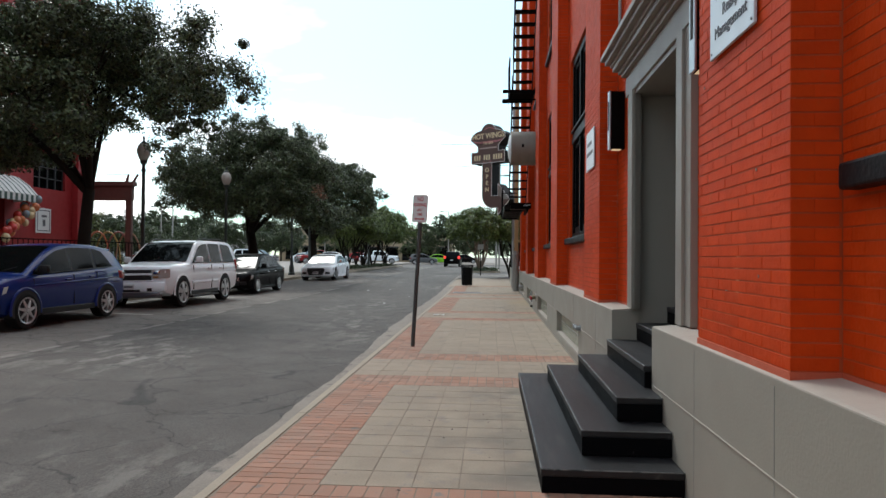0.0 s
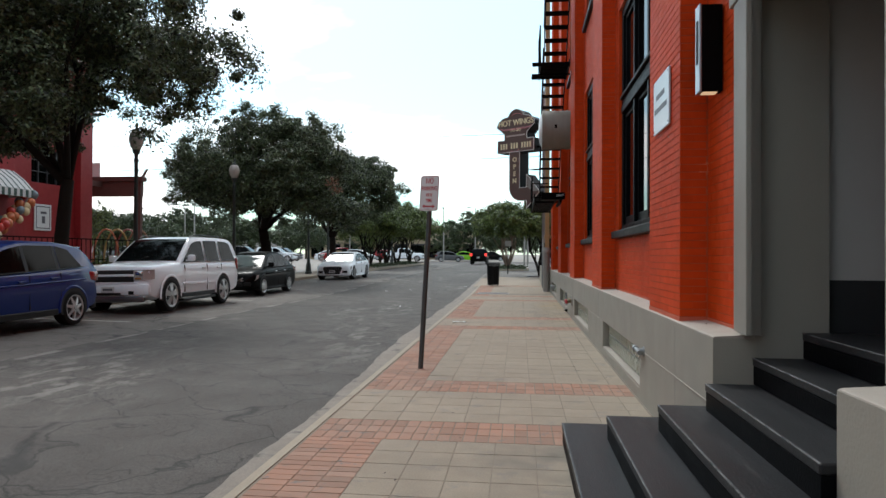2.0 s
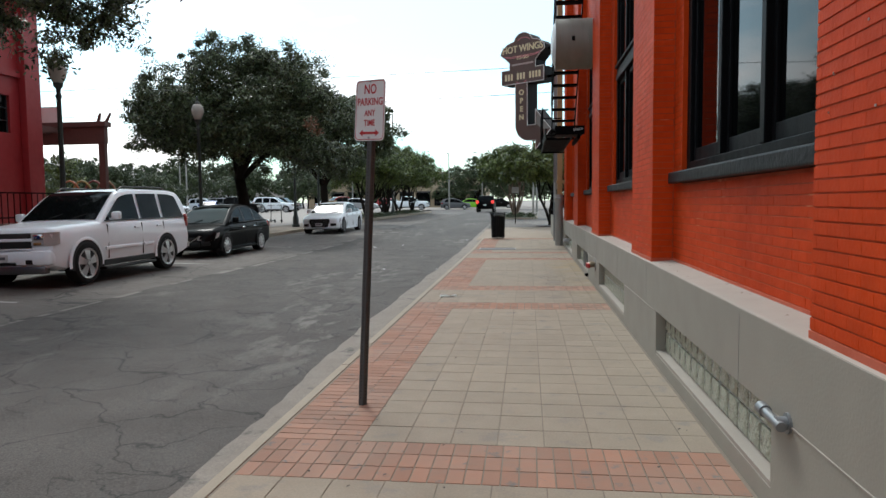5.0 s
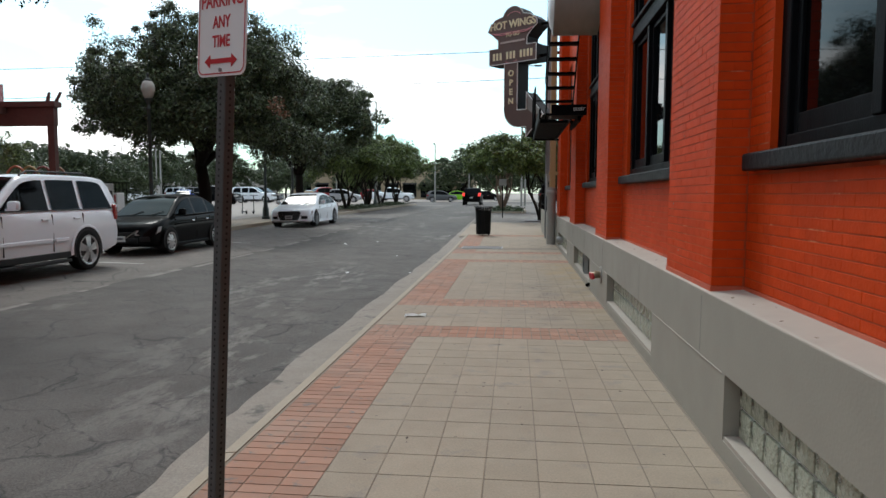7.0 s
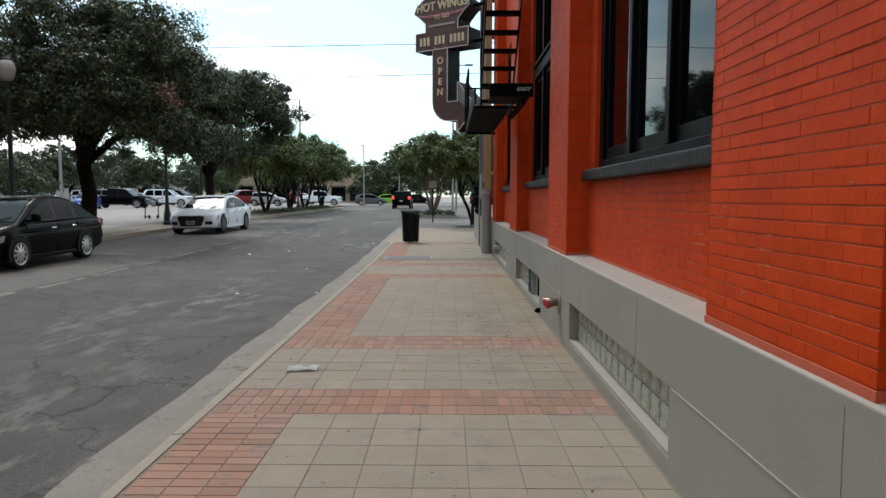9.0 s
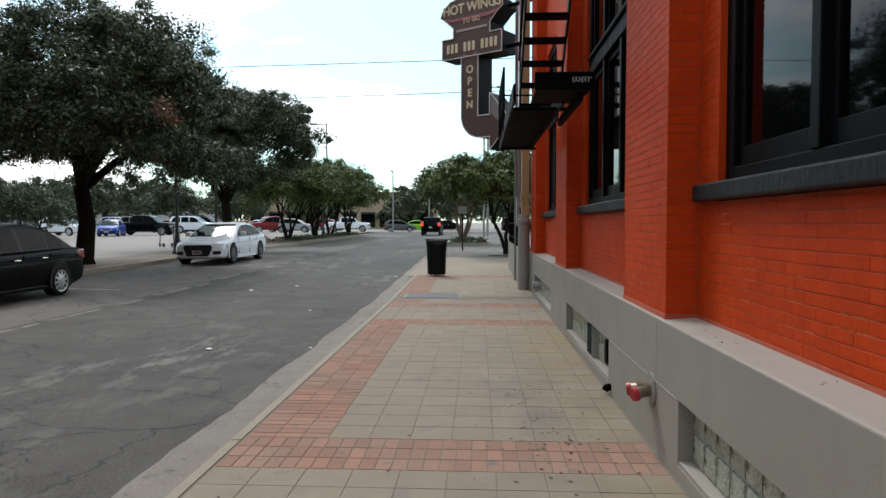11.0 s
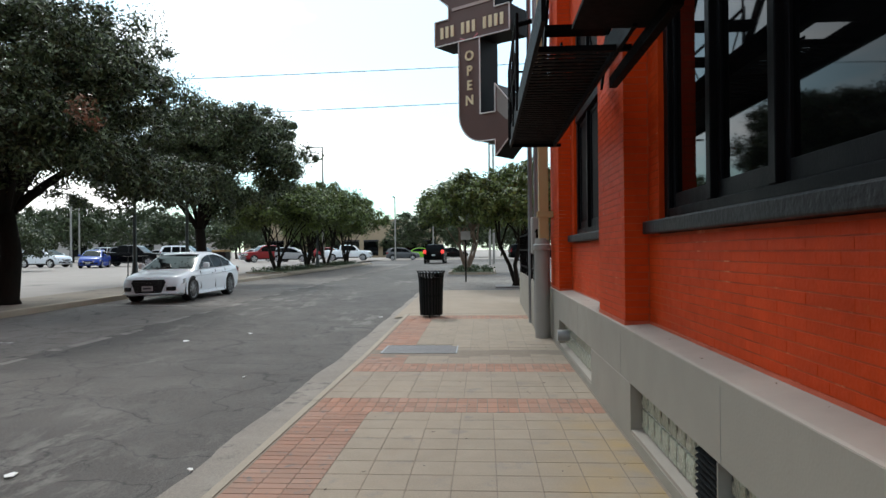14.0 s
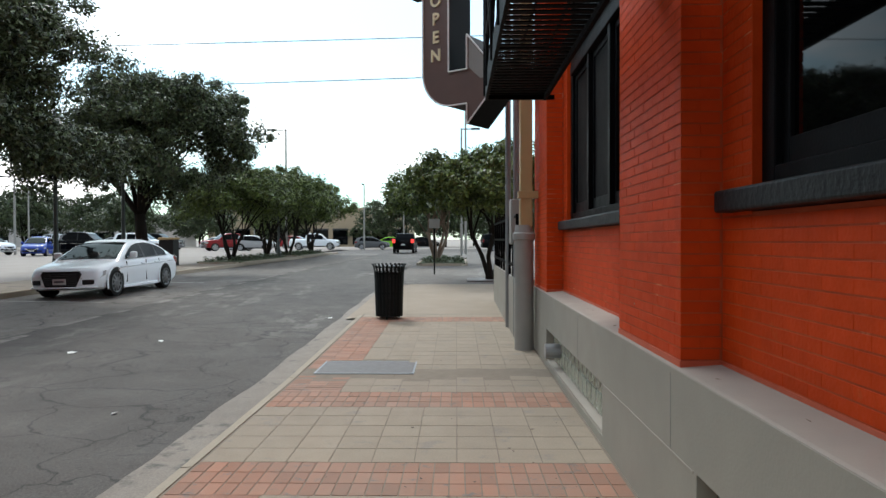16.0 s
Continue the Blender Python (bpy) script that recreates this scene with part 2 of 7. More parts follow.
M["paper"] = plain("white_paper", (0.75, 0.75, 0.73), 0.8)
M["grate"] = material("grey_steel_plate", (0.15, 0.135, 0.132), (0.115, 0.104, 0.102), rough=0.65, metal=0.0, scale=12, bump=0.3)


def glass(name, tint=(0.002, 0.0023, 0.0026), rough=0.03):
    """Dark window glass: a smooth dark pane that mirrors the sky at its gloss."""
    m = plain(name, tint, rough, spec=0.14)
    return m


M["glass"] = glass("dark_window_glass")
M["lamp_glass"] = plain("frosted_lamp_globe", (0.38, 0.36, 0.315), 0.2)


def glass_block():
    # pale and dark mottling puts the blocks' sparkle into the colour
    m = material("greenish_sparkle_glass_block", (0.24, 0.255, 0.185), (0.44, 0.455, 0.37), rough=0.12, scale=7, bump=0.0, island=0.2, spots=(0.075, 0.08, 0.052), spot_at=0.55)
    n, l = m.node_tree.nodes, m.node_tree.links
    w = n.new("ShaderNodeTexNoise")
    w.inputs["Scale"].default_value = 22
    co = n.new("ShaderNodeTexCoord")
    l.new(co.outputs["Object"], w.inputs["Vector"])
    bp = n.new("ShaderNodeBump")
    bp.inputs["Strength"].default_value, bp.inputs["Distance"].default_value = 0.9, 0.03
    l.new(w.outputs["Fac"], bp.inputs["Height"])
    l.new(bp.outputs["Normal"], n["Principled BSDF"].inputs["Normal"])
    return m


M["block"] = glass_block()


def asphalt(name, c1, c2):
    m = material(name, c1, c2, grain=0.5, rough=0.85, scale=1.6, big=0.18, bump=0.5, fine=160, spots=(0.07, 0.062, 0.056), spot_at=0.62)
    n, l = m.node_tree.nodes, m.node_tree.links
    b = n["Principled BSDF"]
    col = b.inputs["Base Color"].links[0].from_socket
    co = n.new("ShaderNodeTexCoord")
    # wandering cracks
    nz = n.new("ShaderNodeTexNoise")
    nz.inputs["Scale"].default_value, nz.inputs["Detail"].default_value = 1.3, 6
    l.new(co.outputs["Object"], nz.inputs["Vector"])
    ad = n.new("ShaderNodeVectorMath")
    ad.operation = "MULTIPLY_ADD"
    l.new(nz.outputs["Color"], ad.inputs[0])
    ad.inputs[1].default_value = (1.1, 1.1, 0)
    l.new(co.outputs["Object"], ad.inputs[2])
    vo = n.new("ShaderNodeTexVoronoi")
    vo.feature = "DISTANCE_TO_EDGE"
    vo.inputs["Scale"].default_value = 0.8
    l.new(ad.outputs["Vector"], vo.inputs["Vector"])
    rp = n.new("ShaderNodeValToRGB")
    rp.color_ramp.elements[0].position, rp.color_ramp.elements[0].color = 0.002, (1, 1, 1, 1)
    rp.color_ramp.elements[1].position, rp.color_ramp.elements[1].color = 0.013, (0, 0, 0, 1)
    l.new(vo.outputs["Distance"], rp.inputs["Fac"])
    gate = n.new("ShaderNodeTexNoise")
    gate.inputs["Scale"].default_value = 0.35
    l.new(co.outputs["Object"], gate.inputs["Vector"])
    gr = n.new("ShaderNodeValToRGB")
    gr.color_ramp.elements[0].position, gr.color_ramp.elements[1].position = 0.28, 0.42
    l.new(gate.outputs["Fac"], gr.inputs["Fac"])
    mu = n.new("ShaderNodeMath")
    mu.operation = "MULTIPLY"
    l.new(rp.outputs["Color"], mu.inputs[0])
    l.new(gr.outputs["Color"], mu.inputs[1])
    mx = n.new("ShaderNodeMix")
    mx.data_type = "RGBA"
    # fine crazing between the wide cracks, in places
    vf = n.new("ShaderNodeTexVoronoi")
    vf.feature = "DISTANCE_TO_EDGE"
    vf.inputs["Scale"].default_value = 2.7
    l.new(ad.outputs["Vector"], vf.inputs["Vector"])
    rf = n.new("ShaderNodeValToRGB")
    rf.color_ramp.elements[0].position, rf.color_ramp.elements[0].color = 0.006, (0.9, 0.9, 0.9, 1)
    rf.color_ramp.elements[1].position, rf.color_ramp.elements[1].color = 0.022, (0, 0, 0, 1)
    l.new(vf.outputs["Distance"], rf.inputs["Fac"])
    gf = n.new("ShaderNodeTexNoise")
    gf.inputs["Scale"].default_value, gf.inputs["Detail"].default_value = 0.9, 4
    l.new(co.outputs["Object"], gf.inputs["Vector"])
    gp = n.new("ShaderNodeValToRGB")
    gp.color_ramp.elements[0].position, gp.color_ramp.elements[1].position = 0.47, 0.6
    l.new(gf.outputs["Fac"], gp.inputs["Fac"])
    mf = n.new("ShaderNodeMath")
    mf.operation = "MULTIPLY"
    l.new(rf.outputs["Color"], mf.inputs[0])
    l.new(gp.outputs["Color"], mf.inputs[1])
    both = n.new("ShaderNodeMath")
    both.operation = "MAXIMUM"
    l.new(mu.outputs[0], both.inputs[0])
    l.new(mf.outputs[0], both.inputs[1])
    l.new(both.outputs[0], mx.inputs["Factor"])
    l.new(col, mx.inputs["A"])
    mx.inputs["B"].default_value = (0.03, 0.027, 0.025, 1)
    # pale scuffs, drawn out along the street
    mp = n.new("ShaderNodeMapping")
    mp.inputs["Scale"].default_value = (1.0, 0.4, 1.0)
    l.new(co.outputs["Object"], mp.inputs["Vector"])
    sc_ = n.new("ShaderNodeTexNoise")
    sc_.inputs["Scale"].default_value, sc_.inputs["Detail"].default_value, sc_.inputs["Roughness"].default_value = 3.2, 9, 0.7
    l.new(mp.outputs["Vector"], sc_.inputs["Vector"])
    sr = n.new("ShaderNodeValToRGB")
    sr.color_ramp.elements[0].position, sr.color_ramp.elements[1].position = 0.50, 0.60
    l.new(sc_.outputs["Fac"], sr.inputs["Fac"])
    g2 = n.new("ShaderNodeTexNoise")
    g2.inputs["Scale"].default_value, g2.inputs["Detail"].default_value = 0.42, 3
    l.new(mp.outputs["Vector"], g2.inputs["Vector"])
    gr2 = n.new("ShaderNodeValToRGB")
    gr2.color_ramp.elements[0].position, gr2.color_ramp.elements[1].position = 0.48, 0.67
    gr2.color_ramp.elements[1].color = (0.75, 0.75, 0.75, 1)
    l.new(g2.outputs["Fac"], gr2.inputs["Fac"])
    mu2 = n.new("ShaderNodeMath")
    mu2.operation = "MULTIPLY"
    l.new(sr.outputs["Color"], mu2.inputs[0])
    l.new(gr2.outputs["Color"], mu2.inputs[1])
    mx2 = n.new("ShaderNodeMix")
    mx2.data_type = "RGBA"
    l.new(mu2.outputs[0], mx2.inputs["Factor"])
    l.new(mx.outputs["Result"], mx2.inputs["A"])
    mx2.inputs["B"].default_value = (0.22, 0.205, 0.185, 1)
    l.new(mx2.outputs["Result"], b.inputs["Base Color"])
    return m


M["asphalt"] = asphalt("worn_asphalt", (0.100, 0.088, 0.077), (0.055, 0.049, 0.044))
M["lane"] = asphalt("pale_parking_lane", (0.165, 0.146, 0.127), (0.105, 0.094, 0.083))


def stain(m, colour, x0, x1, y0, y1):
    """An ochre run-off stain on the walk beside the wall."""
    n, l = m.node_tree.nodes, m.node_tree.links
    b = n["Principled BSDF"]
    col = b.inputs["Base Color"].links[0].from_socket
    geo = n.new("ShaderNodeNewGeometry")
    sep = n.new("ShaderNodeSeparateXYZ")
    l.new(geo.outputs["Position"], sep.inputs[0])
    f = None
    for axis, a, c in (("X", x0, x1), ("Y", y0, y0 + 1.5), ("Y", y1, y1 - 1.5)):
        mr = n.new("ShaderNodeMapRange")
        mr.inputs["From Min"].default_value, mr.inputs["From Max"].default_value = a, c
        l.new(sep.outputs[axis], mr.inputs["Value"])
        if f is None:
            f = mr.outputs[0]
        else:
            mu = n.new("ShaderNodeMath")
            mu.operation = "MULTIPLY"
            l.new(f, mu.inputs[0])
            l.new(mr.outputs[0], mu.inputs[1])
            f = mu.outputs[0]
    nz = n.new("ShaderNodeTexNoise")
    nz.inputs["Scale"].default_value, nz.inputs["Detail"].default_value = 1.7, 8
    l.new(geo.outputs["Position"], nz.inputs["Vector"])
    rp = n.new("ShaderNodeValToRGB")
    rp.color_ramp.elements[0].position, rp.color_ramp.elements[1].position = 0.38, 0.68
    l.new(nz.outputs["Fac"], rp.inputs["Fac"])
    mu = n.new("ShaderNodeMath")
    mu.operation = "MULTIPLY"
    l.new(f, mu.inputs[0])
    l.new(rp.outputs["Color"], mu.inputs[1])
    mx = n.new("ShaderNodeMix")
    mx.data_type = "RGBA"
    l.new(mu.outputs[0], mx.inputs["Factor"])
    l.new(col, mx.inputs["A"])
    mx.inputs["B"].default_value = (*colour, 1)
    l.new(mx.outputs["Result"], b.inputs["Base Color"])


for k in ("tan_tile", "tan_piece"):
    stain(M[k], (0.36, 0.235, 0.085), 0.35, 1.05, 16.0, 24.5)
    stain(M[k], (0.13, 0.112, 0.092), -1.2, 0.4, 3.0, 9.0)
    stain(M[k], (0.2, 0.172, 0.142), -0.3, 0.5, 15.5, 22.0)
M["patch"] = material("pale_worn_patch", (0.25, 0.23, 0.205), (0.18, 0.165, 0.148), rough=0.9, scale=4, big=0.7, bump=0.4, fine=120, spots=(0.11, 0.1, 0.09), spot_at=0.5)

# ---- mesh helpers ----


def part(name, bm, mat, parent=None, label="", smooth=False, angle=None):
    me = bpy.data.meshes.new(name)
    if not isinstance(bm, bpy.types.Mesh):
        bmesh.ops.recalc_face_normals(bm, faces=bm.faces)
        bm.to_mesh(me)
        bm.free()
    else:
        me = bm
    for mm in (mat if isinstance(mat, (list, tuple)) else [mat]):
        me.materials.append(mm)
    if smooth:
        me.shade_smooth()
        if angle:
            me.set_sharp_from_angle(angle=radians(angle))
    ob = new(name, me)
    if parent:
        ob.parent = parent
    if label:
        ob["label"] = label
    return ob


def thing(name, label, category, m=None, group="", kind=""):
    ob = new(name)
    ob.empty_display_size = 0.1
    if m is not None:
        ob.matrix_world = m
    return tagged(ob, label, category, group, kind)


def box(bm, x0, x1, y0, y1, z0, z1, bev=0.0):
    v = [bm.verts.new((x, y, z)) for x in (x0, x1) for y in (y0, y1) for z in (z0, z1)]
    fs = [bm.faces.new([v[i] for i in q]) for q in ((0, 1, 3, 2), (4, 6, 7, 5), (0, 4, 5, 1), (2, 3, 7, 6), (0, 2, 6, 4), (1, 5, 7, 3))]
    if bev:
        es = list({e for f in fs for e in f.edges})
        bmesh.ops.bevel(bm, geom=es, offset=bev, segments=2, affect="EDGES", profile=0.5)
    return bm


def bx(*a, **k):
    return box(bmesh.new(), *a, **k)


def tube(bm, pts, radii, seg=8, cap=True):
    """A tapered tube along points."""
    rings = []
    n = len(pts)
    pts = [Vector(p) for p in pts]
    if not isinstance(radii, (list, tuple)):
        radii = [radii] * n
    for i, p in enumerate(pts):
        d = (pts[min(i + 1, n - 1)] - pts[max(i - 1, 0)]).normalized()
        a = d.orthogonal().normalized() if abs(d.z) > 0.9 else Vector((0, 0, 1)).cross(d).normalized()
        if i and a.dot(last) < 0:
            a = -a
        last = a
        b = d.cross(a)
        rings.append([bm.verts.new(p + radii[i] * (math.cos(t) * a + math.sin(t) * b)) for t in (2 * math.pi * k / seg for k in range(seg))])
    for r, s in zip(rings, rings[1:]):
        for k in range(seg):
            bm.faces.new((r[k], r[(k + 1) % seg], s[(k + 1) % seg], s[k]))
    if cap:
        bm.faces.new(rings[0][::-1])
        bm.faces.new(rings[-1])
    return bm


def lathe(bm, prof, seg=20, at=(0, 0, 0)):
    """Turned shape from (radius, height) pairs about z."""
    rings = [[bm.verts.new((at[0] + r * math.cos(2 * math.pi * k / seg), at[1] + r * math.sin(2 * math.pi * k / seg), at[2] + z)) for k in range(seg)] for r, z in prof]
    for r, s in zip(rings, rings[1:]):
        for k in range(seg):
            bm.faces.new((r[k], r[(k + 1) % seg], s[(k + 1) % seg], s[k]))
    bm.faces.new(rings[0][::-1])
    bm.faces.new(rings[-1])
    return bm


def slab(bm, outline, depth_vec):
    """A prism: the outline's points, pushed along a vector."""
    a = [bm.verts.new(p) for p in outline]
    b = [bm.verts.new(Vector(p) + Vector(depth_vec)) for p in outline]
    n = len(a)
    bm.faces.new(a)
    bm.faces.new(b[::-1])
    for i in range(n):
        bm.faces.new((a[i], b[i], b[(i + 1) % n], a[(i + 1) % n]))
    return bm


def pieces_mesh(name, boxes):
    """Many small chamfered pieces as one mesh. Each: corner, u vector, v vector, n vector (its height)."""
    vs, fs = [], []
    for o, u, v, n, ch in boxes:
        k = len(vs)
        o, u, v, n = Vector(o), Vector(u), Vector(v), Vector(n)
        cu, cv = u.normalized() * ch, v.normalized() * ch
        vs += [o, o + u, o + u + v, o + v]
        t = o + n
        vs += [t + cu + cv, t + u - cu + cv, t + u + v - cu - cv, t + v + cu - cv]
        fs += [(k, k + 1, k + 5, k + 4), (k + 1, k + 2, k + 6, k + 5), (k + 2, k + 3, k + 7, k + 6), (k + 3, k, k + 4, k + 7), (k + 4, k + 5, k + 6, k + 7)]
    me = bpy.data.meshes.new(name)
    me.from_pydata([tuple(p) for p in vs], [], fs)
    me.update()
    return me


def text_mesh(name, body, size, mat, parent, m, label="", extrude=0.002, align="CENTER", bold=0.0):
    cu = bpy.data.curves.new(name, "FONT")
    cu.body, cu.size, cu.extrude = body, size, extrude
    cu.align_x, cu.align_y = align, "CENTER"
    cu.offset = bold
    tmp = bpy.data.objects.new(name, cu)
    scene.collection.objects.link(tmp)
    dg = bpy.context.evaluated_depsgraph_get()
    me = bpy.data.meshes.new_from_object(tmp.evaluated_get(dg))
    bpy.data.objects.remove(tmp)
    me.materials.clear()
    me.materials.append(mat)
    ob = new(name, me)
    ob.parent = parent
    ob.matrix_local = m
    if label:
        ob["label"] = label
    return ob

# ---- ground ----
KERB_X, GUTTER_X, ROAD_X, FAR_KERB = -1.72, -1.835, -2.0, -11.3


def rise(y):
    """How much the street climbs along its length."""
    if y < 28:
        return 0.0
    if y < 42:
        return (y - 28) / 14 * 0.24
    return 0.24 + min(y - 42, 60) * 0.003


def road_z(x, y):
    k = min(max((-2.35 - x) / 8.9, 0), 1)
    return -0.12 + 0.18 * k + rise(y) * (1 - 0.55 * k)


def far_z(y):
    return 0.2 + rise(y) * 0.5


def sheet(name, xs, ys, zf, mat, label, category, sub=None):
    bm = bmesh.new()
    g = [[bm.verts.new((x, y, zf(x, y))) for x in xs] for y in ys]
    for a, b in zip(g, g[1:]):
        for i in range(len(xs) - 1):
            bm.faces.new((a[i], a[i + 1], b[i + 1], b[i]))
    return tagged(part(name, bm, mat, smooth=True), label, category, kind="structure")


def steps(a, b, n):
    return [a + (b - a) * i / n for i in range(n + 1)]


YS = [-30] + steps(-10, 110, 60) + [140, 200, 400, 900, 2500]


def ground_z(x, y):
    return -0.35 + rise(y) * 0.5


sheet("ground", [-2500, -400, -100, -40, -14, 0, 20, 60, 300, 2500], YS, ground_z, M["lot"], "pale dusty ground reaching to the horizon", "ground")
sheet("road", steps(-11.3, -2.0, 12), [-30] + steps(-10, 84, 47), road_z, M["asphalt"], "worn grey cracked asphalt street", "road")
sheet("cross_road", [-90, -40, -11.3, -6, -2.35, 3, 20, 90], steps(84, 108, 4), lambda x, y: road_z(x, y) - 0.004, M["asphalt"], "grey asphalt cross street", "road")
sheet("parking_lane", steps(-11.3, -7.15, 6), [-30] + steps(-10, 84, 47), lambda x, y: road_z(x, y) + 0.004, M["lane"], "paler worn parking lane along the far kerb", "road")
# gutter, kerb
def strip(name, prof, ys, mat, label, zr, closed=True):
    bm = bmesh.new()
    rings = [[bm.verts.new((x, y, z + zr(y))) for x, z in prof] for y in ys]
    for a, b in zip(rings, rings[1:]):
        for i in range(len(prof) - 1):
            bm.faces.new((a[i], a[i + 1], b[i + 1], b[i]))
    for r in (rings[0], rings[-1]):
        bm.faces.new(r)
    return tagged(part(name, bm, mat), label, "kerb", kind="structure")


KY = [-12] + steps(-6, 33.4, 24)
gr = random.Random(2)
bm = bmesh.new()
rows_ = []
gy = -12.0
while gy < 84:
    edge = -2.07 - 0.2 * min(max((gy - 10) / 5, 0), 1) + 0.02 * math.sin(gy * 2.3) + gr.uniform(-0.014, 0.014)
    rows_.append([bm.verts.new((x, gy, z + rise(gy))) for x, z in ((edge - 0.03, -0.3), (edge, road_z(edge, gy) - rise(gy) + 0.006), (GUTTER_X - 0.02, -0.111), (GUTTER_X - 0.02, -0.3))])
    gy += 0.22 if gy < 40 else 2.0
for a, b in zip(rows_, rows_[1:]):
    for i in range(3):
        bm.faces.new((a[i], a[i + 1], b[i + 1], b[i]))
tagged(part("gutter", bm, M["gutter"]), "stained concrete gutter pan beside the kerb", "kerb", kind="structure")
# kerb stones, three metres each, with open joints
kerb = tagged(new("kerb"), "tan concrete kerb with worn joints", "kerb", kind="structure")
ky = -12.0
while ky < 33.0:
    k1 = min(ky + 3.05, 33.2)
    bm = bmesh.new()
    prof = [(GUTTER_X - 0.03, -0.3), (GUTTER_X - 0.012, -0.03), (GUTTER_X + 0.02, -0.002), (KERB_X - 0.015, 0.004), (KERB_X - 0.012, -0.3)]
    a = [bm.verts.new((x, ky + 0.008, z + rise(ky))) for x, z in prof]
    b = [bm.verts.new((x, k1 - 0.008, z + rise(k1))) for x, z in prof]
    for i in range(4):
        bm.faces.new((a[i], a[i + 1], b[i + 1], b[i]))
    bm.faces.new(a), bm.faces.new(b)
    part("kerb_stone", bm, M["kerb"], kerb)
    ky = k1
# bed beneath the pavers
sheet("pavement", [KERB_X - 0.02, 0, 1.3], [-12] + steps(-6, 33.4, 24), lambda x, y: -0.0028 + rise(y), M["joint"], "paved walk of tan tiles with red brick bands", "pavement")
pavement = bpy.data.objects["pavement"]
# concrete corner beyond the pavers
sheet("corner_walk", [-2.1, -1.2, 0, 1.3, 3.4], steps(33.35, 40.5, 4), lambda x, y: rise(y) - 0.004 + (0 if x > -1.5 else -0.09), M["walk"], "plain tan concrete corner with a kerb ramp", "pavement")
sheet("side_street_walk", [-2.1, 0, 1.3, 5, 30], steps(40.6, 84, 8), lambda x, y: rise(y) - 0.02, M["lane"], "grey asphalt drive beyond the corner", "pavement")
# far side
sheet("far_walk", [-13.6, -12, FAR_KERB + 0.02], [-30] + steps(-10, 84, 30), lambda x, y: far_z(y), M["far_walk"], "pale concrete walk on the far side of the street", "pavement")
strip("far_kerb", [(FAR_KERB + 0.2, -0.3), (FAR_KERB + 0.18, -0.01), (FAR_KERB + 0.15, 0.004), (FAR_KERB, 0.004), (FAR_KERB, -0.3)], [-30] + steps(-10, 84, 30), M["kerb"], "worn concrete kerb on the far side", far_z)
sheet("parking_lot", [-120, -60, -30, -13.58], [-30] + steps(-10, 130, 30), lambda x, y: far_z(y) - 0.01, M["lot"], "pale sunlit parking lot surface", "parking lot")
sheet("far_lot", [-13.56, -6, 0, 10, 40], steps(108, 136, 4), lambda x, y: rise(y) - 0.02, M["lot"], "pale parking surface beyond the crossing", "parking lot")


def stand_z(x, y):
    """Height of whatever surface a vehicle stands on."""
    if x < -13.58:
        return far_z(y) - 0.01
    return rise(y) - 0.02 if y > 108 else road_z(x, y)

# ---- the brick building ----
LEVEL = pose(0, 0, 0, -0.18, 0, 0)
PLX, PILX, WALLX, GLX = 1.22, 1.25, 1.46, 1.58
TOPZ, SILL, HEAD, ROOF = 0.985, 1.775, 5.2, 12.5
PIL = [(-2.1, -0.85), (2.92, 4.18), (7.95, 9.2), (13.1, 14.42), (18.3, 19.6), (23.44, 24.74), (28.55, 29.85)]
WIN = [(9.52, 12.75), (14.74, 17.95), (19.92, 23.1), (25.05, 28.25)]
NEARWIN = (-0.5, 2.55)
COURSE, BL = 0.0605, 0.2


def shell(name, boxes, mat, label, category="wall", parent=None):
    bm = bmesh.new()
    for b in boxes:
        box(bm, *b)
    ob = part(name, bm, mat, parent)
    if not parent:
        ob.matrix_world = LEVEL
        tagged(ob, label, category, kind="structure")
    return ob


# backing wall, set behind the bricks; openings run through it
B0 = WALLX + 0.005
opens = [(y0, y1, SILL, HEAD) for y0, y1 in [NEARWIN] + WIN] + [(5.2, 6.95, -0.2, 3.2)]
uppers = [(y0 + 0.2, y1 - 0.2, 6.7, 9.6) for y0, y1 in [NEARWIN, (4.6, 7.5)] + WIN]
boxes, cur = [], -8.0
cols = sorted(opens)
for y0, y1, z0, z1 in cols:
    boxes.append((B0, 1.9, cur, y0, -0.3, 6.0))
    if z0 > 0:
        boxes.append((B0, 1.9, y0, y1, -0.3, z0))
    if abs(y0 - 5.2) > 0.1:
        boxes.append((B0, 1.9, y0, y1, z1, 6.0))
    else:
        boxes.append((B0, 1.9, y0, y1, z1, 3.9)), boxes.append((B0, 1.9, y0, y1, 5.2, 6.0))
    cur = y1
boxes.append((B0, 1.9, cur, 29.85, -0.3, 6.0))
cur = -8.0
for y0, y1, z0, z1 in sorted(uppers):
    boxes += [(B0, 1.9, cur, y0, 6.0, ROOF), (B0, 1.9, y0, y1, 6.0, z0), (B0, 1.9, y0, y1, z1, ROOF)]
    cur = y1
boxes.append((B0, 1.9, cur, 29.85, 6.0, ROOF))
wall_street = shell("wall_street", boxes, M["mortar"], "orange-red painted brick street wall with pilasters")
shell("wall_rear", [(9.0, 9.3, -8, 29.85, -0.3, ROOF), (1.9, 9.0, -8.3, -8, -0.3, ROOF), (1.9, 9.0, 29.55, 29.85, -0.3, ROOF)], M["brick"], "red painted brick rear walls")
# two unseen walls behind the start, added to cut low sky light
shell("wall_behind", [(B0, 1.9, -46, -8, -0.3, ROOF)], M["brick"], "unseen brick wall added behind the start to block low sky")
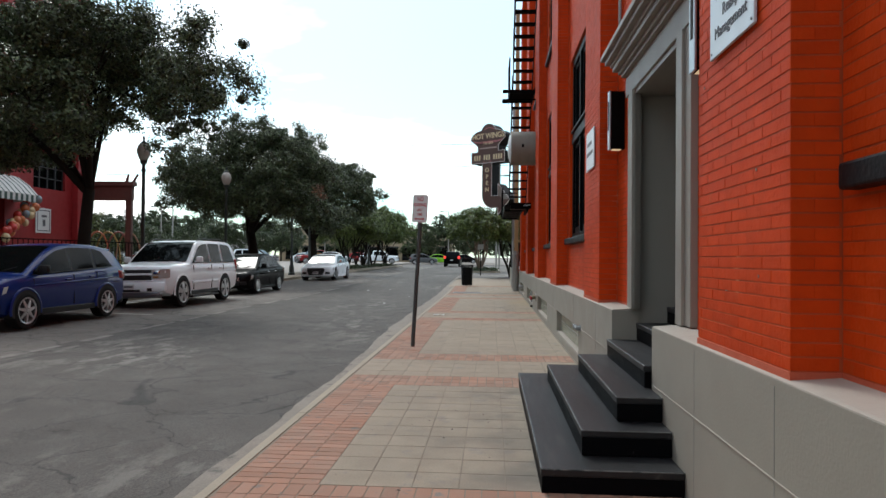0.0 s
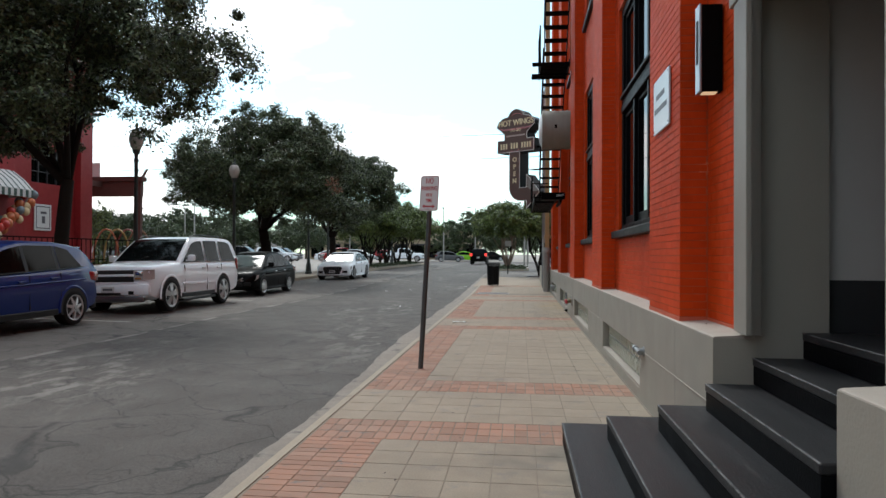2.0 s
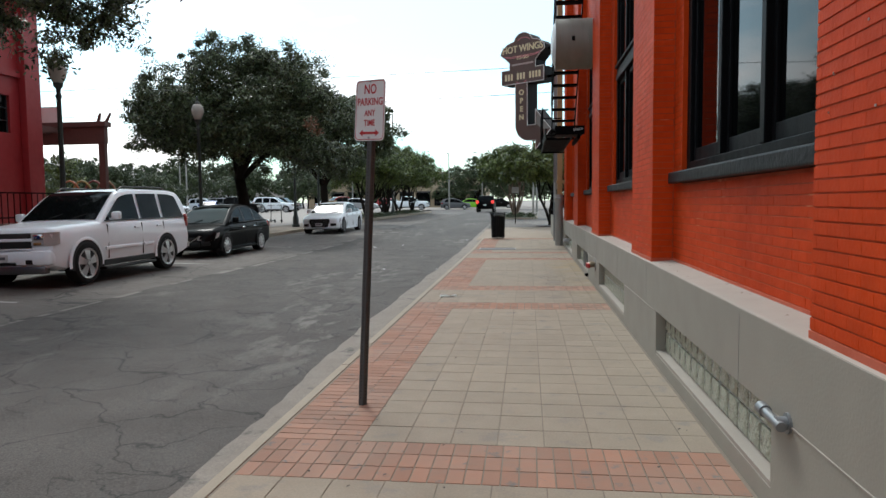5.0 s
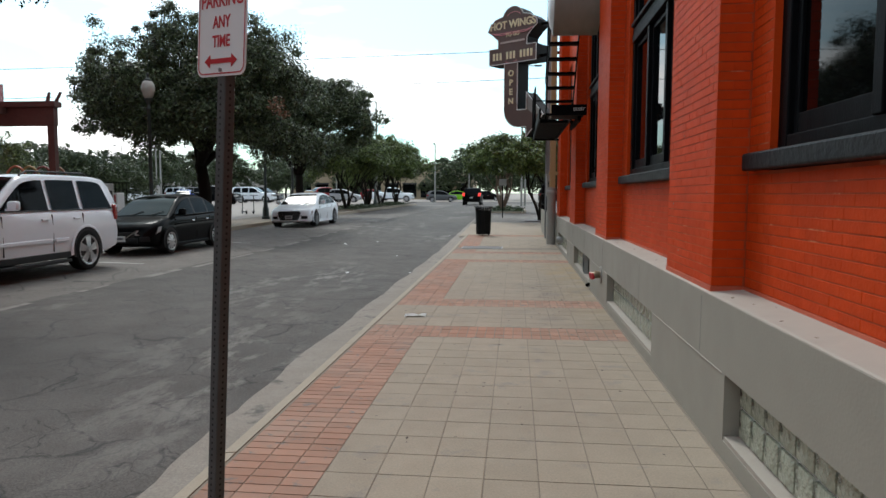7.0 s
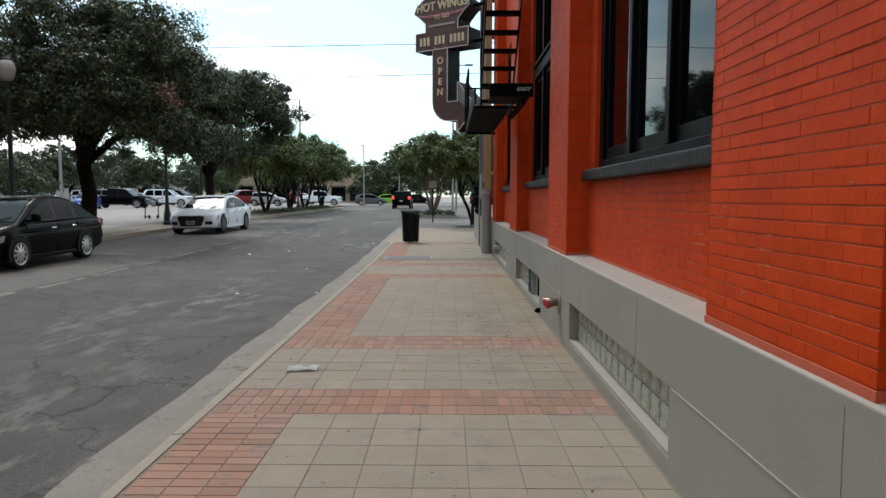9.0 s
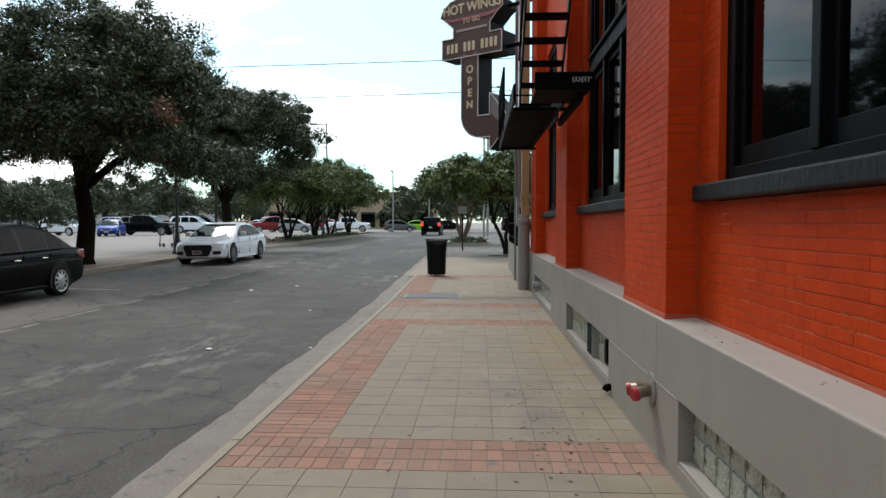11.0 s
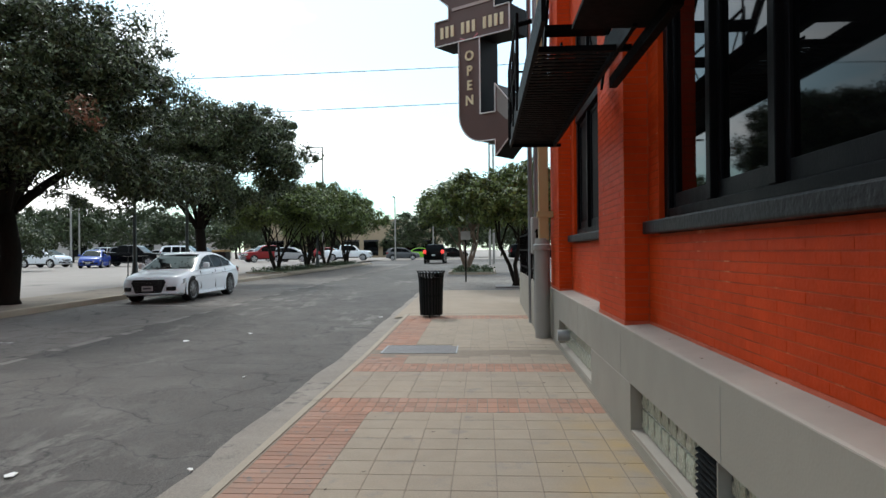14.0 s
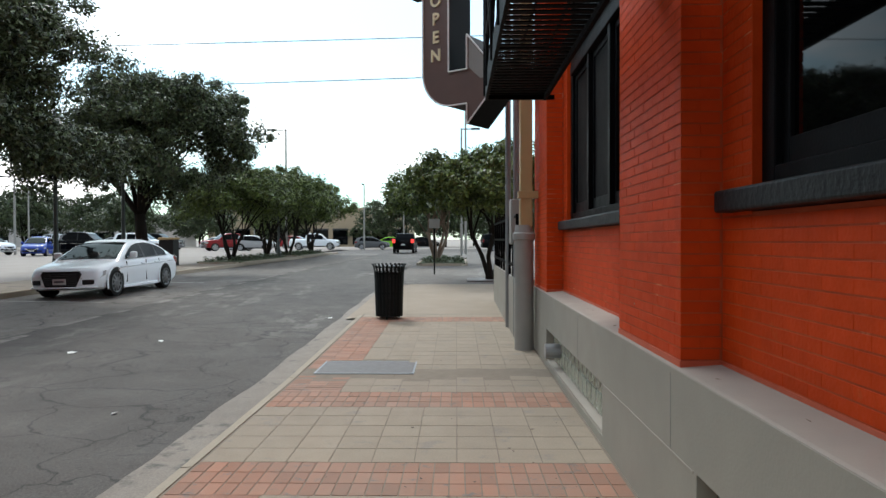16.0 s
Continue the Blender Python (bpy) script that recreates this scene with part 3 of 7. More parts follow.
shell("street_end_wall", [(-40, 12, -47, -46, -0.3, 13)], M["plinth"], "unseen grey wall added across the street to block low sky")
shell("roof", [(1.3, 9.3, -8.3, 29.85, ROOF, ROOF + 0.3)], M["charcoal"], "flat dark roof of the brick building", "roof")
# floors behind the panes; near-black colour carries the gloom of unlit rooms
shell("interior_floor", [(1.9, 9.0, -8, 29.55, 0.75, 0.9), (1.9, 9.0, -8, 29.55, 5.7, 5.9)], M["unlit_room"], "interior floors coloured near black as unlit rooms", "floor")
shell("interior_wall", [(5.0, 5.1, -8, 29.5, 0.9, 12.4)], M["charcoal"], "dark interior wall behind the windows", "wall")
pilasters = []
for i, (y0, y1) in enumerate(PIL):
    ob = shell("pilaster", [(PILX + 0.005, B0 + 0.01, y0 + 0.005, y1 - 0.005, TOPZ - 0.1, ROOF)], M["mortar"], "", parent=wall_street)
    pilasters.append(ob)

# plinth with openings for the glass blocks
GB = [(9.55, 12.65), (14.82, 17.88), (20.08, 23.12), (25.15, 28.35)]
GB0, GB1 = 0.15, 0.555
pb, cur = [], -8.0
for y0, y1 in GB:
    if cur < 0:
        pb += [(PLX, B0 + 0.02, cur, 5.22, -0.3, TOPZ), (PLX, B0 + 0.02, 6.92, y0, -0.3, TOPZ)]
    else:
        pb.append((PLX, B0 + 0.02, cur, y0, -0.3, TOPZ))
    pb += [(PLX, B0 + 0.02, y0, y1, -0.3, GB0), (PLX, B0 + 0.02, y0, y1, GB1, TOPZ)]
    cur = y1
pb.append((PLX, B0 + 0.02, cur, 29.95, -0.3, TOPZ))
plinth = thing("plinth", "smooth grey painted stucco plinth under the brick wall", "plinth", LEVEL, kind="structure")
for b in pb:
    part("plinth_panel", bx(*b), M["plinth"], plinth)
# sloping ledge top, in a lighter tone than the plinth face
for y0, y1 in ((-8, 5.22), (6.92, 29.95)):
    bm = bmesh.new()
    slab(bm, [(PLX + 0.001, y0 + 0.001, TOPZ - 0.01), (PLX + 0.004, y0 + 0.001, TOPZ + 0.004), (PLX + 0.02, y0 + 0.001, TOPZ + 0.009), (WALLX + 0.02, y0 + 0.001, TOPZ + 0.026), (WALLX + 0.02, y0 + 0.001, TOPZ - 0.01)], (0, y1 - y0 - 0.002, 0))
    part("ledge", bm, [M["ledge"]], plinth)
# score line along the plinth and upright joints
bm = bmesh.new()
for y0, y1 in ((-8, 5.2), (6.94, 9.5), (12.7, 14.78), (17.92, 20.04), (23.16, 25.1)):
    box(bm, PLX - 0.005, PLX + 0.01, y0, y1, 0.548, 0.556)
part("score_line", bm, M["ledge"], plinth)
bm = bmesh.new()
for y in (3.0, 4.15, 7.98, 10.1, 13.2, 15.5, 18.4, 21.0, 23.5, 26.2):
    box(bm, PLX - 0.002, PLX + 0.01, y, y + 0.005, 0.56 if 9 < y < 28 else 0.0, TOPZ - 0.03)
part("upright_joint", bm, M["grey_pipe"], plinth)

# glass-block lights
for gi, (y0, y1) in enumerate(GB):
    gw = thing("basement_window", "greenish glass-block basement light set in the plinth", "window", LEVEL, group="basement lights")
    n = 15
    w = (y1 - y0 - 0.04) / n
    bm = bmesh.new()
    box(bm, PLX + 0.10, PLX + 0.12, y0 + 0.005, y1 - 0.005, GB0 + 0.002, GB1 - 0.002)
    part("mortar_bed", bm, M["white_panel"], gw)
    bm = bmesh.new()
    box(bm, PLX + 0.005, PLX + 0.12, y0 + 0.004, y1 - 0.004, GB0 + 0.002, GB0 + 0.028)
    part("sill", bm, M["ledge"], gw)
    base = None
    for r in range(2):
        for k in range(n):
            if gi == 2 and k in (5, 6):
                continue
            if base is None:
                bm = bx(-0.028, 0.02, 0.006, w - 0.006, 0.006, 0.178, bev=0.012)
                ob = part("glass_block", bm, M["block"], gw, smooth=True, angle=40)
                base = ob
            else:
                ob = new("glass_block", base.data)
                ob.parent = gw
            ob.location = (PLX + 0.11, y0 + 0.02 + k * w, GB0 + 0.03 + r * 0.186)
    if gi == 2:
        vy = y0 + 0.02 + 5 * w
        vent = part("vent", bx(PLX + 0.05, PLX + 0.11, vy + 0.01, vy + 2 * w - 0.01, GB0 + 0.03, GB1 - 0.02), M["hole"], gw, "black louvred vent")
        bm = bmesh.new()
        for s in range(9):
            z = GB0 + 0.045 + s * 0.037
            slab(bm, [(PLX + 0.02, vy + 0.01, z), (PLX + 0.05, vy + 0.01, z + 0.02), (PLX + 0.05, vy + 0.01, z + 0.026), (PLX + 0.02, vy + 0.01, z + 0.006)], (0, 2 * w - 0.02, 0))
        part("louvre", bm, M["black_iron"], vent)
        part("vent_frame", bx(PLX + 0.015, PLX + 0.11, vy - 0.008, vy + 0.008, GB0 + 0.03, GB1 - 0.02), M["silver"], vent)
        part("junction_box", bx(PLX + 0.0, PLX + 0.08, y0 + 0.1, y0 + 0.22, GB0 + 0.14, GB1 - 0.03, bev=0.012), M["black_iron"], gw, "black electrical box")
    if gi == 3:
        bm = bmesh.new()
        tube(bm, [(PLX - 0.09, y1 - 0.55, 0.37), (PLX + 0.1, y1 - 0.55, 0.37)], 0.085, 16)
        part("vent_pipe", bm, M["silver"], gw, "round metal vent outlet")

# pipe stub and the fire-hose connection on the plinth
ps = thing("pipe_stub", "short grey twin pipe stub on the plinth", "pipe", LEVEL)
bm = bmesh.new()
tube(bm, [(PLX + 0.02, 9.33, 0.56), (PLX - 0.06, 9.33, 0.56)], 0.032, 12)
tube(bm, [(PLX - 0.05, 9.28, 0.555), (PLX - 0.05, 9.5, 0.565)], 0.024, 12)
tube(bm, [(PLX - 0.05, 9.49, 0.565), (PLX - 0.05, 9.56, 0.568)], 0.032, 12)
part("elbow", bm, M["steel"], ps, smooth=True, angle=40)
part("flange", tube(bmesh.new(), [(PLX + 0.002, 9.33, 0.56), (PLX - 0.012, 9.33, 0.56)], 0.05, 16), M["steel"], ps)
fc = thing("fire_hose_connection", "brass twin fire-hose inlet with red caps", "hydrant", LEVEL)
part("wall_plate", tube(bmesh.new(), [(PLX + 0.002, 18.5, 0.47), (PLX - 0.016, 18.5, 0.47)], 0.12, 24), M["grey_pipe"], fc, smooth=True, angle=40)
part("body", tube(bmesh.new(), [(PLX - 0.01, 18.5, 0.47), (PLX - 0.1, 18.5, 0.47)], [0.05, 0.06], 16), M["brass"], fc, smooth=True, angle=40)
for dy in (-0.085, 0.085):
    part("inlet", tube(bmesh.new(), [(PLX - 0.06, 18.5 + dy * 0.4, 0.47), (PLX - 0.13, 18.5 + dy * 0.9, 0.455)], [0.038, 0.042], 16), M["brass"], fc, smooth=True, angle=40)
    cap = part("cap", tube(bmesh.new(), [(PLX - 0.125, 18.5 + dy * 0.88, 0.456), (PLX - 0.155, 18.5 + dy * 1.0, 0.45)], [0.05, 0.046], 16), M["red_cap"], fc, "red plastic cap", smooth=True, angle=40)
bm = tube(bmesh.new(), [(PLX + 0.01, 19.97, 0.13), (PLX - 0.035, 19.97, 0.13), (PLX - 0.05, 19.97, 0.1)], 0.035, 12)
dp = tagged(part("drain_spout", bm, M["black_iron"], smooth=True), "short black drain spout low on the plinth", "pipe")
dp.matrix_world = LEVEL

# ---- windows ----


def window(y0, y1, z0, z1, lights, transom, sill=True, name="window_1", boarded=0):
    w = thing(name, "tall black-painted wooden window with dark glass", "window", LEVEL, kind="structure")
    fx0, fx1, t = WALLX + 0.045, WALLX + 0.17, 0.13
    bm = bmesh.new()
    box(bm, fx0, fx1, y0, y0 + t, z0, z1, bev=0.008)
    box(bm, fx0, fx1, y1 - t, y1, z0, z1, bev=0.008)
    box(bm, fx0, fx1, y0 + t, y1 - t, z1 - t, z1, bev=0.008)
    box(bm, fx0, fx1, y0 + t, y1 - t, z0, z0 + 0.09, bev=0.008)
    part("window_frame", bm, M["black_wood"], w)
    inner = (y1 - y0 - 2 * t)
    lw = inner / lights
    zs = [(z0 + 0.09, (transom or z1) - 0.0)]
    if transom:
        bm = bmesh.new()
        box(bm, fx0 - 0.03, fx1, y0 + t, y1 - t, transom, transom + 0.1, bev=0.01)
        box(bm, fx0 - 0.01, fx1, y0 + t, y1 - t, transom + 0.102, transom + 0.2, bev=0.01)
        box(bm, fx0 - 0.05, fx1, y0 + t, y1 - t, transom + 0.202, transom + 0.25, bev=0.01)
        part("transom_bar", bm, M["black_wood"], w)
        zs.append((transom + 0.25, z1 - t))
    for za, zb in zs:
        for k in range(lights):
            a, b = y0 + t + k * lw, y0 + t + (k + 1) * lw
            if k:
                part("mullion", bx(fx0 - 0.01, fx1, a - 0.045, a + 0.045, za, zb, bev=0.008), M["black_wood"], w)
                a += 0.045
            if k < lights - 1:
                b -= 0.045
            s = 0.065
            bm = bmesh.new()
            sx0, sx1 = fx0 + 0.035, fx0 + 0.085
            box(bm, sx0, sx1, a + 0.003, a + s, za + 0.003, zb - 0.003, bev=0.005)
            box(bm, sx0, sx1, b - s, b - 0.003, za + 0.003, zb - 0.003, bev=0.005)
            box(bm, sx0, sx1, a + s, b - s, za + 0.003, za + s + 0.05, bev=0.005)
            box(bm, sx0, sx1, a + s, b - s, zb - s, zb - 0.003, bev=0.005)
            sash = part("sash", bm, M["black_wood"], w)
            if k >= lights - boarded:
                part("board", bx(sx0 + 0.015, sx0 + 0.03, a + s - 0.01, b - s + 0.01, za + s + 0.04, zb - s + 0.01), M["board"], sash, "black painted board in place of glass")
            else:
                part("pane", bx(sx0 + 0.02, sx0 + 0.026, a + s - 0.01, b - s + 0.01, za + s + 0.04, zb - s + 0.01), M["glass"], sash)
    if sill:
        bm = bx(WALLX - 0.075, WALLX + 0.2, y0 - 0.26, y1 + 0.26, z0 - 0.105, z0 + 0.004, bev=0.014)
        part("window_sill", bm, M["sill"], w)
    return w


for i, (y0, y1) in enumerate([NEARWIN] + WIN):
    window(y0, y1, SILL + 0.11, HEAD, 3, 3.62, name="window_%d" % (i + 1), boarded=(0, 0, 0, 0, 2)[i])
for i, (y0, y1, z0, z1) in enumerate(uppers):
    window(y0, y1, z0, z1, 3, 0, name="window_%d" % (i + 10))
window(5.2, 6.95, 3.9, 5.2, 2, 0, name="window_9")

# ---- doorway ----
door = thing("doorway", "taupe painted doorway surround with moulded cornice", "doorway", LEVEL, kind="structure")
for y0, y1 in ((4.9, 5.2), (6.8, 7.13)):
    bm = bmesh.new()
    box(bm, WALLX - 0.05, WALLX + 0.02, y0, y1, TOPZ + 0.03, 3.2, bev=0.006)
    box(bm, WALLX - 0.075, WALLX + 0.02, (y1 - 0.16) if y1 < 6 else y0, y1 if y1 < 6 else y0 + 0.16, TOPZ + 0.03, 3.2, bev=0.006)
    part("casing", bm, M["trim_grey"], door)
bm = bmesh.new()
for x0, z0, z1, e in ((WALLX - 0.06, 3.2, 3.42, 0.0), (WALLX - 0.1, 3.42, 3.46, 0.03), (WALLX - 0.13, 3.46, 3.5, 0.06), (WALLX - 0.18, 3.5, 3.55, 0.11), (WALLX - 0.2, 3.55, 3.59, 0.13), (WALLX - 0.25, 3.59, 3.64, 0.18), (WALLX - 0.29, 3.64, 3.69, 0.22), (WALLX - 0.25, 3.69, 3.73, 0.18)):
    box(bm, x0, WALLX + 0.02, 4.74 - e, 7.2 + e, z0, z1, bev=0.006)
part("cornice", bm, M["trim_grey"], door, "moulded taupe cornice")
# reveals, ceiling and the vestibule
bm = bmesh.new()
box(bm, WALLX - 0.04, 1.93, 6.925, 7.0, 0.0, 3.19), box(bm, WALLX - 0.04, 1.93, 5.15, 5.225, 0.0, 3.19), box(bm, WALLX - 0.04, 1.93, 5.228, 6.922, 3.15, 3.26)
part("reveal", bm, M["trim_grey"], door)
bm = bmesh.new()
box(bm, 1.93, 3.2, 7.0, 7.06, 1.36, 3.4), box(bm, 1.93, 3.2, 5.09, 5.15, 1.36, 3.4)
part("vestibule_wall", bm, M["white_panel"], door, "pale vestibule wall")
bm = bmesh.new()
box(bm, 1.93, 3.2, 6.99, 7.06, 0.9, 1.36), box(bm, 1.93, 3.2, 5.09, 5.16, 0.9, 1.36), box(bm, 1.88, 3.26, 5.1, 7.05, 3.4, 3.46)
part("wainscot", bm, M["charcoal"], door, "dark painted wainscot")
d = thing("door_1", "dark entrance door at the back of the vestibule", "door", LEVEL, kind="structure")
part("door_leaf", bx(3.2, 3.26, 5.16, 7.0, 1.0, 3.4, bev=0.006), M["charcoal"], d)
part("pane", bx(3.185, 3.199, 5.5, 6.65, 1.8, 3.1), M["glass"], d)
part("door_handle", tube(bmesh.new(), [(3.16, 5.35, 1.9), (3.16, 5.35, 2.2)], 0.015, 10), M["silver"], d, "silver pull handle")

# entrance steps, nested black platforms
st = thing("entrance_steps", "black-painted entrance steps with worn edges", "steps")
for k, (x0, x1, y0, y1, z0, z1) in enumerate(((0.33, PLX - 0.003, 4.32, 7.88, -0.02, 0.155), (0.62, PLX - 0.003, 4.62, 7.42, 0.157, 0.33), (0.90, PLX - 0.003, 4.88, 7.02, 0.332, 0.505),
                                              (1.17, 2.2, 5.24, 6.9, 0.0, 0.675), (1.46, 2.2, 5.24, 6.9, 0.677, 0.845), (1.76, 3.19, 5.24, 6.9, 0.847, 1.01))):
    bm = bx(x0, x1, y0, y1, z0, z1 - 0.05, bev=0.006)
    s = part("step", bm, M["black_paint"], st)
    bm = bx(x0 - 0.006, x1, y0 - 0.006 if k < 3 else y0, y1 + 0.006 if k < 3 else y1, z1 - 0.05, z1, bev=0.01)
    part("tread", bm, M["sheen_tread"], s)
    bm = tube(bmesh.new(), [(x0 - 0.003, y0 + (y1 - y0) * q / 8, z1 - 0.004) for q in range(9)], 0.0045, 6)
    if k < 3:
        tube(bm, [(x0, y0 - 0.003, z1 - 0.004), (x1, y0 - 0.003, z1 - 0.004)], 0.004, 6)
    part("worn_edge", bm, M["worn_edge"], s, "edge worn to bare grey")

# lamps beside the door
for y in (4.46, 7.58):
    wl_ = thing("wall_lamp", "slim dark metal box lamp with a slot, on the brick", "wall lamp", LEVEL, group="door lamps")
    bm = bx(WALLX - 0.16, WALLX - 0.005, y - 0.055, y + 0.055, 2.72, 3.36, bev=0.006)
    part("housing", bm, M["black_iron"], wl_)
    part("front", bx(WALLX - 0.172, WALLX - 0.155, y - 0.06, y + 0.06, 2.715, 3.365, bev=0.005), M["silver"], wl_, "brushed silver face")
    part("slot", bx(WALLX - 0.176, WALLX - 0.173, y - 0.022, y + 0.022, 2.93, 3.25), M["hole"], wl_)
    part("lens", bx(WALLX - 0.14, WALLX - 0.04, y - 0.04, y + 0.04, 2.712, 2.719), plain("warm_lens", (1.0, 0.75, 0.45), 0.3, emit=0.5), wl_, "warm lit lens")

# entry panel on the brick between the pilaster and the doorway
ep = thing("entry_panel", "small white plastic entry panel screwed to the brick", "doorbell", LEVEL)
part("speaker_plate", bx(WALLX - 0.03, WALLX - 0.002, 4.665, 4.765, 1.805, 1.895, bev=0.006), M["sign_white"], ep)
part("button_plate", bx(WALLX - 0.026, WALLX - 0.002, 4.665, 4.765, 1.745, 1.795, bev=0.006), M["sign_white"], ep)
part("button", tube(bmesh.new(), [(WALLX - 0.026, 4.715, 1.77), (WALLX - 0.031, 4.715, 1.77)], 0.01, 10), M["charcoal"], ep)

# plaques
for y0, y1, z0, z1, kind in ((3.26, 3.9, 2.62, 3.12, "A"), (8.26, 8.9, 2.63, 3.12, "B")):
    pq = thing("plaque", "pale brushed-metal office plaque on the brick pilaster" if kind == "A" else "pale brushed-metal plaque with two lines of writing", "sign", LEVEL)
    part("plate", bx(PILX - 0.022, PILX - 0.006, y0, y1, z0, z1, bev=0.004), M["plaque"], pq)
    face = Matrix(((0, 0, -1, PILX - 0.0235), (-1, 0, 0, (y0 + y1) / 2), (0, 1, 0, 0), (0, 0, 0, 1)))
    if kind == "A":
        f = face.copy()
        f[2][3] = z0 + 0.12
        text_mesh("lettering", "Management", 0.092, M["ink"], pq, f)
        f = face.copy()
        f[2][3], f[1][3] = z0 + 0.22, (y0 + y1) / 2 - 0.0
        text_mesh("lettering", "Realty", 0.092, M["ink"], pq, f)
        part("lettering_bar", bx(PILX - 0.0245, PILX - 0.0225, y0 + 0.12, y1 - 0.1, z0 + 0.31, z0 + 0.36), M["ink"], pq)
    else:
        part("lettering_bar", bx(PILX - 0.0245, PILX - 0.0225, y0 + 0.17, y1 - 0.12, z0 + 0.30, z0 + 0.345), M["ink"], pq)
        part("lettering_bar", bx(PILX - 0.0245, PILX - 0.0225, y0 + 0.08, y1 - 0.06, z0 + 0.18, z0 + 0.225), M["ink"], pq)
    for yy in (y0 + 0.03, y1 - 0.03):
        for zz in (z0 + 0.03, z1 - 0.03):
            part("screw", tube(bmesh.new(), [(PILX - 0.021, yy, zz), (PILX - 0.026, yy, zz)], 0.008, 8), M["steel"], pq)

# ---- brickwork: pieces proud of the mortar ----
brick_rng = random.Random(5)


def bricks(axis, at, a0, a1, z0, z1, sign=-1, proud=0.0026, ch=0.0009):
    """Running bond on a face: axis 'y' faces the street, axis 'x' faces along it."""
    out, row, z = [], 0, z0
    j = 0.0078
    while z < z1 - 0.02:
        h = min(COURSE - j, z1 - z)
        u = a0 - (BL / 2 if row % 2 else 0)
        jv = 0.0006
        while u < a1 - 0.012:
            p, q = max(u, a0), min(u + BL - jv, a1)
            if q - p > 0.015:
                pr = proud + brick_rng.uniform(-0.001, 0.001)
                if axis == "y":
                    out.append(((at, p, z), (0, q - p, 0), (0, 0, h), (sign * pr, 0, 0), ch))
                else:
                    out.append(((p, at, z), (q - p, 0, 0), (0, 0, h), (0, sign * pr, 0), ch))
            u += BL
        z += COURSE
        row += 1
    return out


field, near = [], []
ZB = TOPZ + 0.05
for i, (y0, y1) in enumerate(PIL):
    if i == 2:  # the pilaster beside the steps: its lower courses are single bricks
        near += bricks("y", PILX + 0.005, y0 + 0.001, y1 - 0.001, ZB, ZB + 44 * COURSE)
        field += bricks("y", PILX + 0.005, y0 + 0.001, y1 - 0.001, ZB + 44 * COURSE, ROOF)
    else:
        field += bricks("y", PILX + 0.005, y0 + 0.001, y1 - 0.001, ZB, ROOF)
    field += bricks("x", y0 + 0.005, PILX + 0.001, WALLX, ZB, ROOF)
    field += bricks("x", y1 - 0.005, PILX + 0.001, WALLX, ZB, 3.4, sign=1)
bays = [((-0.85, 2.92), NEARWIN)] + [((PIL[i + 2][1], PIL[i + 3][0]), w) for i, w in enumerate(WIN)]
for (a, b), (w0, w1) in bays:
    a, b = a + 0.003, b - 0.003
    field += bricks("y", B0, a, b, ZB, SILL - 0.01)
    field += bricks("y", B0, a, w0, SILL - 0.01 + 0.0, HEAD)
    field += bricks("y", B0, w1, b, SILL - 0.01, HEAD)
    field += bricks("y", B0, a, b, HEAD, 6.7)
    field += bricks("y", B0, a, w0 + 0.2, 6.7, 9.6)
    field += bricks("y", B0, w1 - 0.2, b, 6.7, 9.6)
    field += bricks("y", B0, a, b, 9.6, ROOF)
a, b = 4.183, 7.947
field += bricks("y", B0, a, 4.9, ZB, 3.5) + bricks("y", B0, 7.14, b, ZB, 3.5) + bricks("y", B0, a, 5.2, 3.5, 5.2) + bricks("y", B0, 6.95, b, 3.5, 5.2)
field += bricks("y", B0, a, b, 5.2, 6.7) + bricks("y", B0, a, 4.8, 6.7, 9.6) + bricks("y", B0, 7.3, b, 6.7, 9.6) + bricks("y", B0, a, b, 9.6, ROOF)
fb = part("brickwork", pieces_mesh("brickwork", field), M["brick"], wall_street)
fb["kind"] = "stuff"
# painted brick jambs beside the window frames
for w0, w1 in [NEARWIN] + WIN:
    for y0, y1 in ((w0 + 0.001, w0 + 0.011), (w1 - 0.011, w1 - 0.001)):
        part("jamb", bx(WALLX - 0.001, WALLX + 0.044, y0, y1, SILL + 0.02, HEAD - 0.002), M["brick"], wall_street)
# smeared paint course at the foot of the brick
bm = bmesh.new()
for y0, y1 in PIL:
    box(bm, PILX - 0.004, B0, y0 - 0.004, y1, TOPZ - 0.02, ZB - 0.006)
for y0, y1 in [(-0.846, 2.91), (4.19, 4.89), (7.15, 7.94)] + [(PIL[i][1] + 0.004, PIL[i + 1][0] - 0.006) for i in (2, 3, 4, 5)]:
    box(bm, WALLX - 0.004, B0 + 0.01, y0, y1, TOPZ - 0.02, ZB - 0.006)
part("foot_course", bm, M["brick_base"], wall_street, "paint-smeared foot course")
shared = {}
for o, u, v, n, ch in near:
    L = round(u[1], 3)
    if L not in shared:
        me = pieces_mesh("brick", [((0, 0, 0), u, v, (-0.005, 0, 0), ch)])
        me.materials.append(M["brick_piece"])
        shared[L] = me
    ob = new("brick", shared[L])
    ob.parent, ob.location = wall_street, o
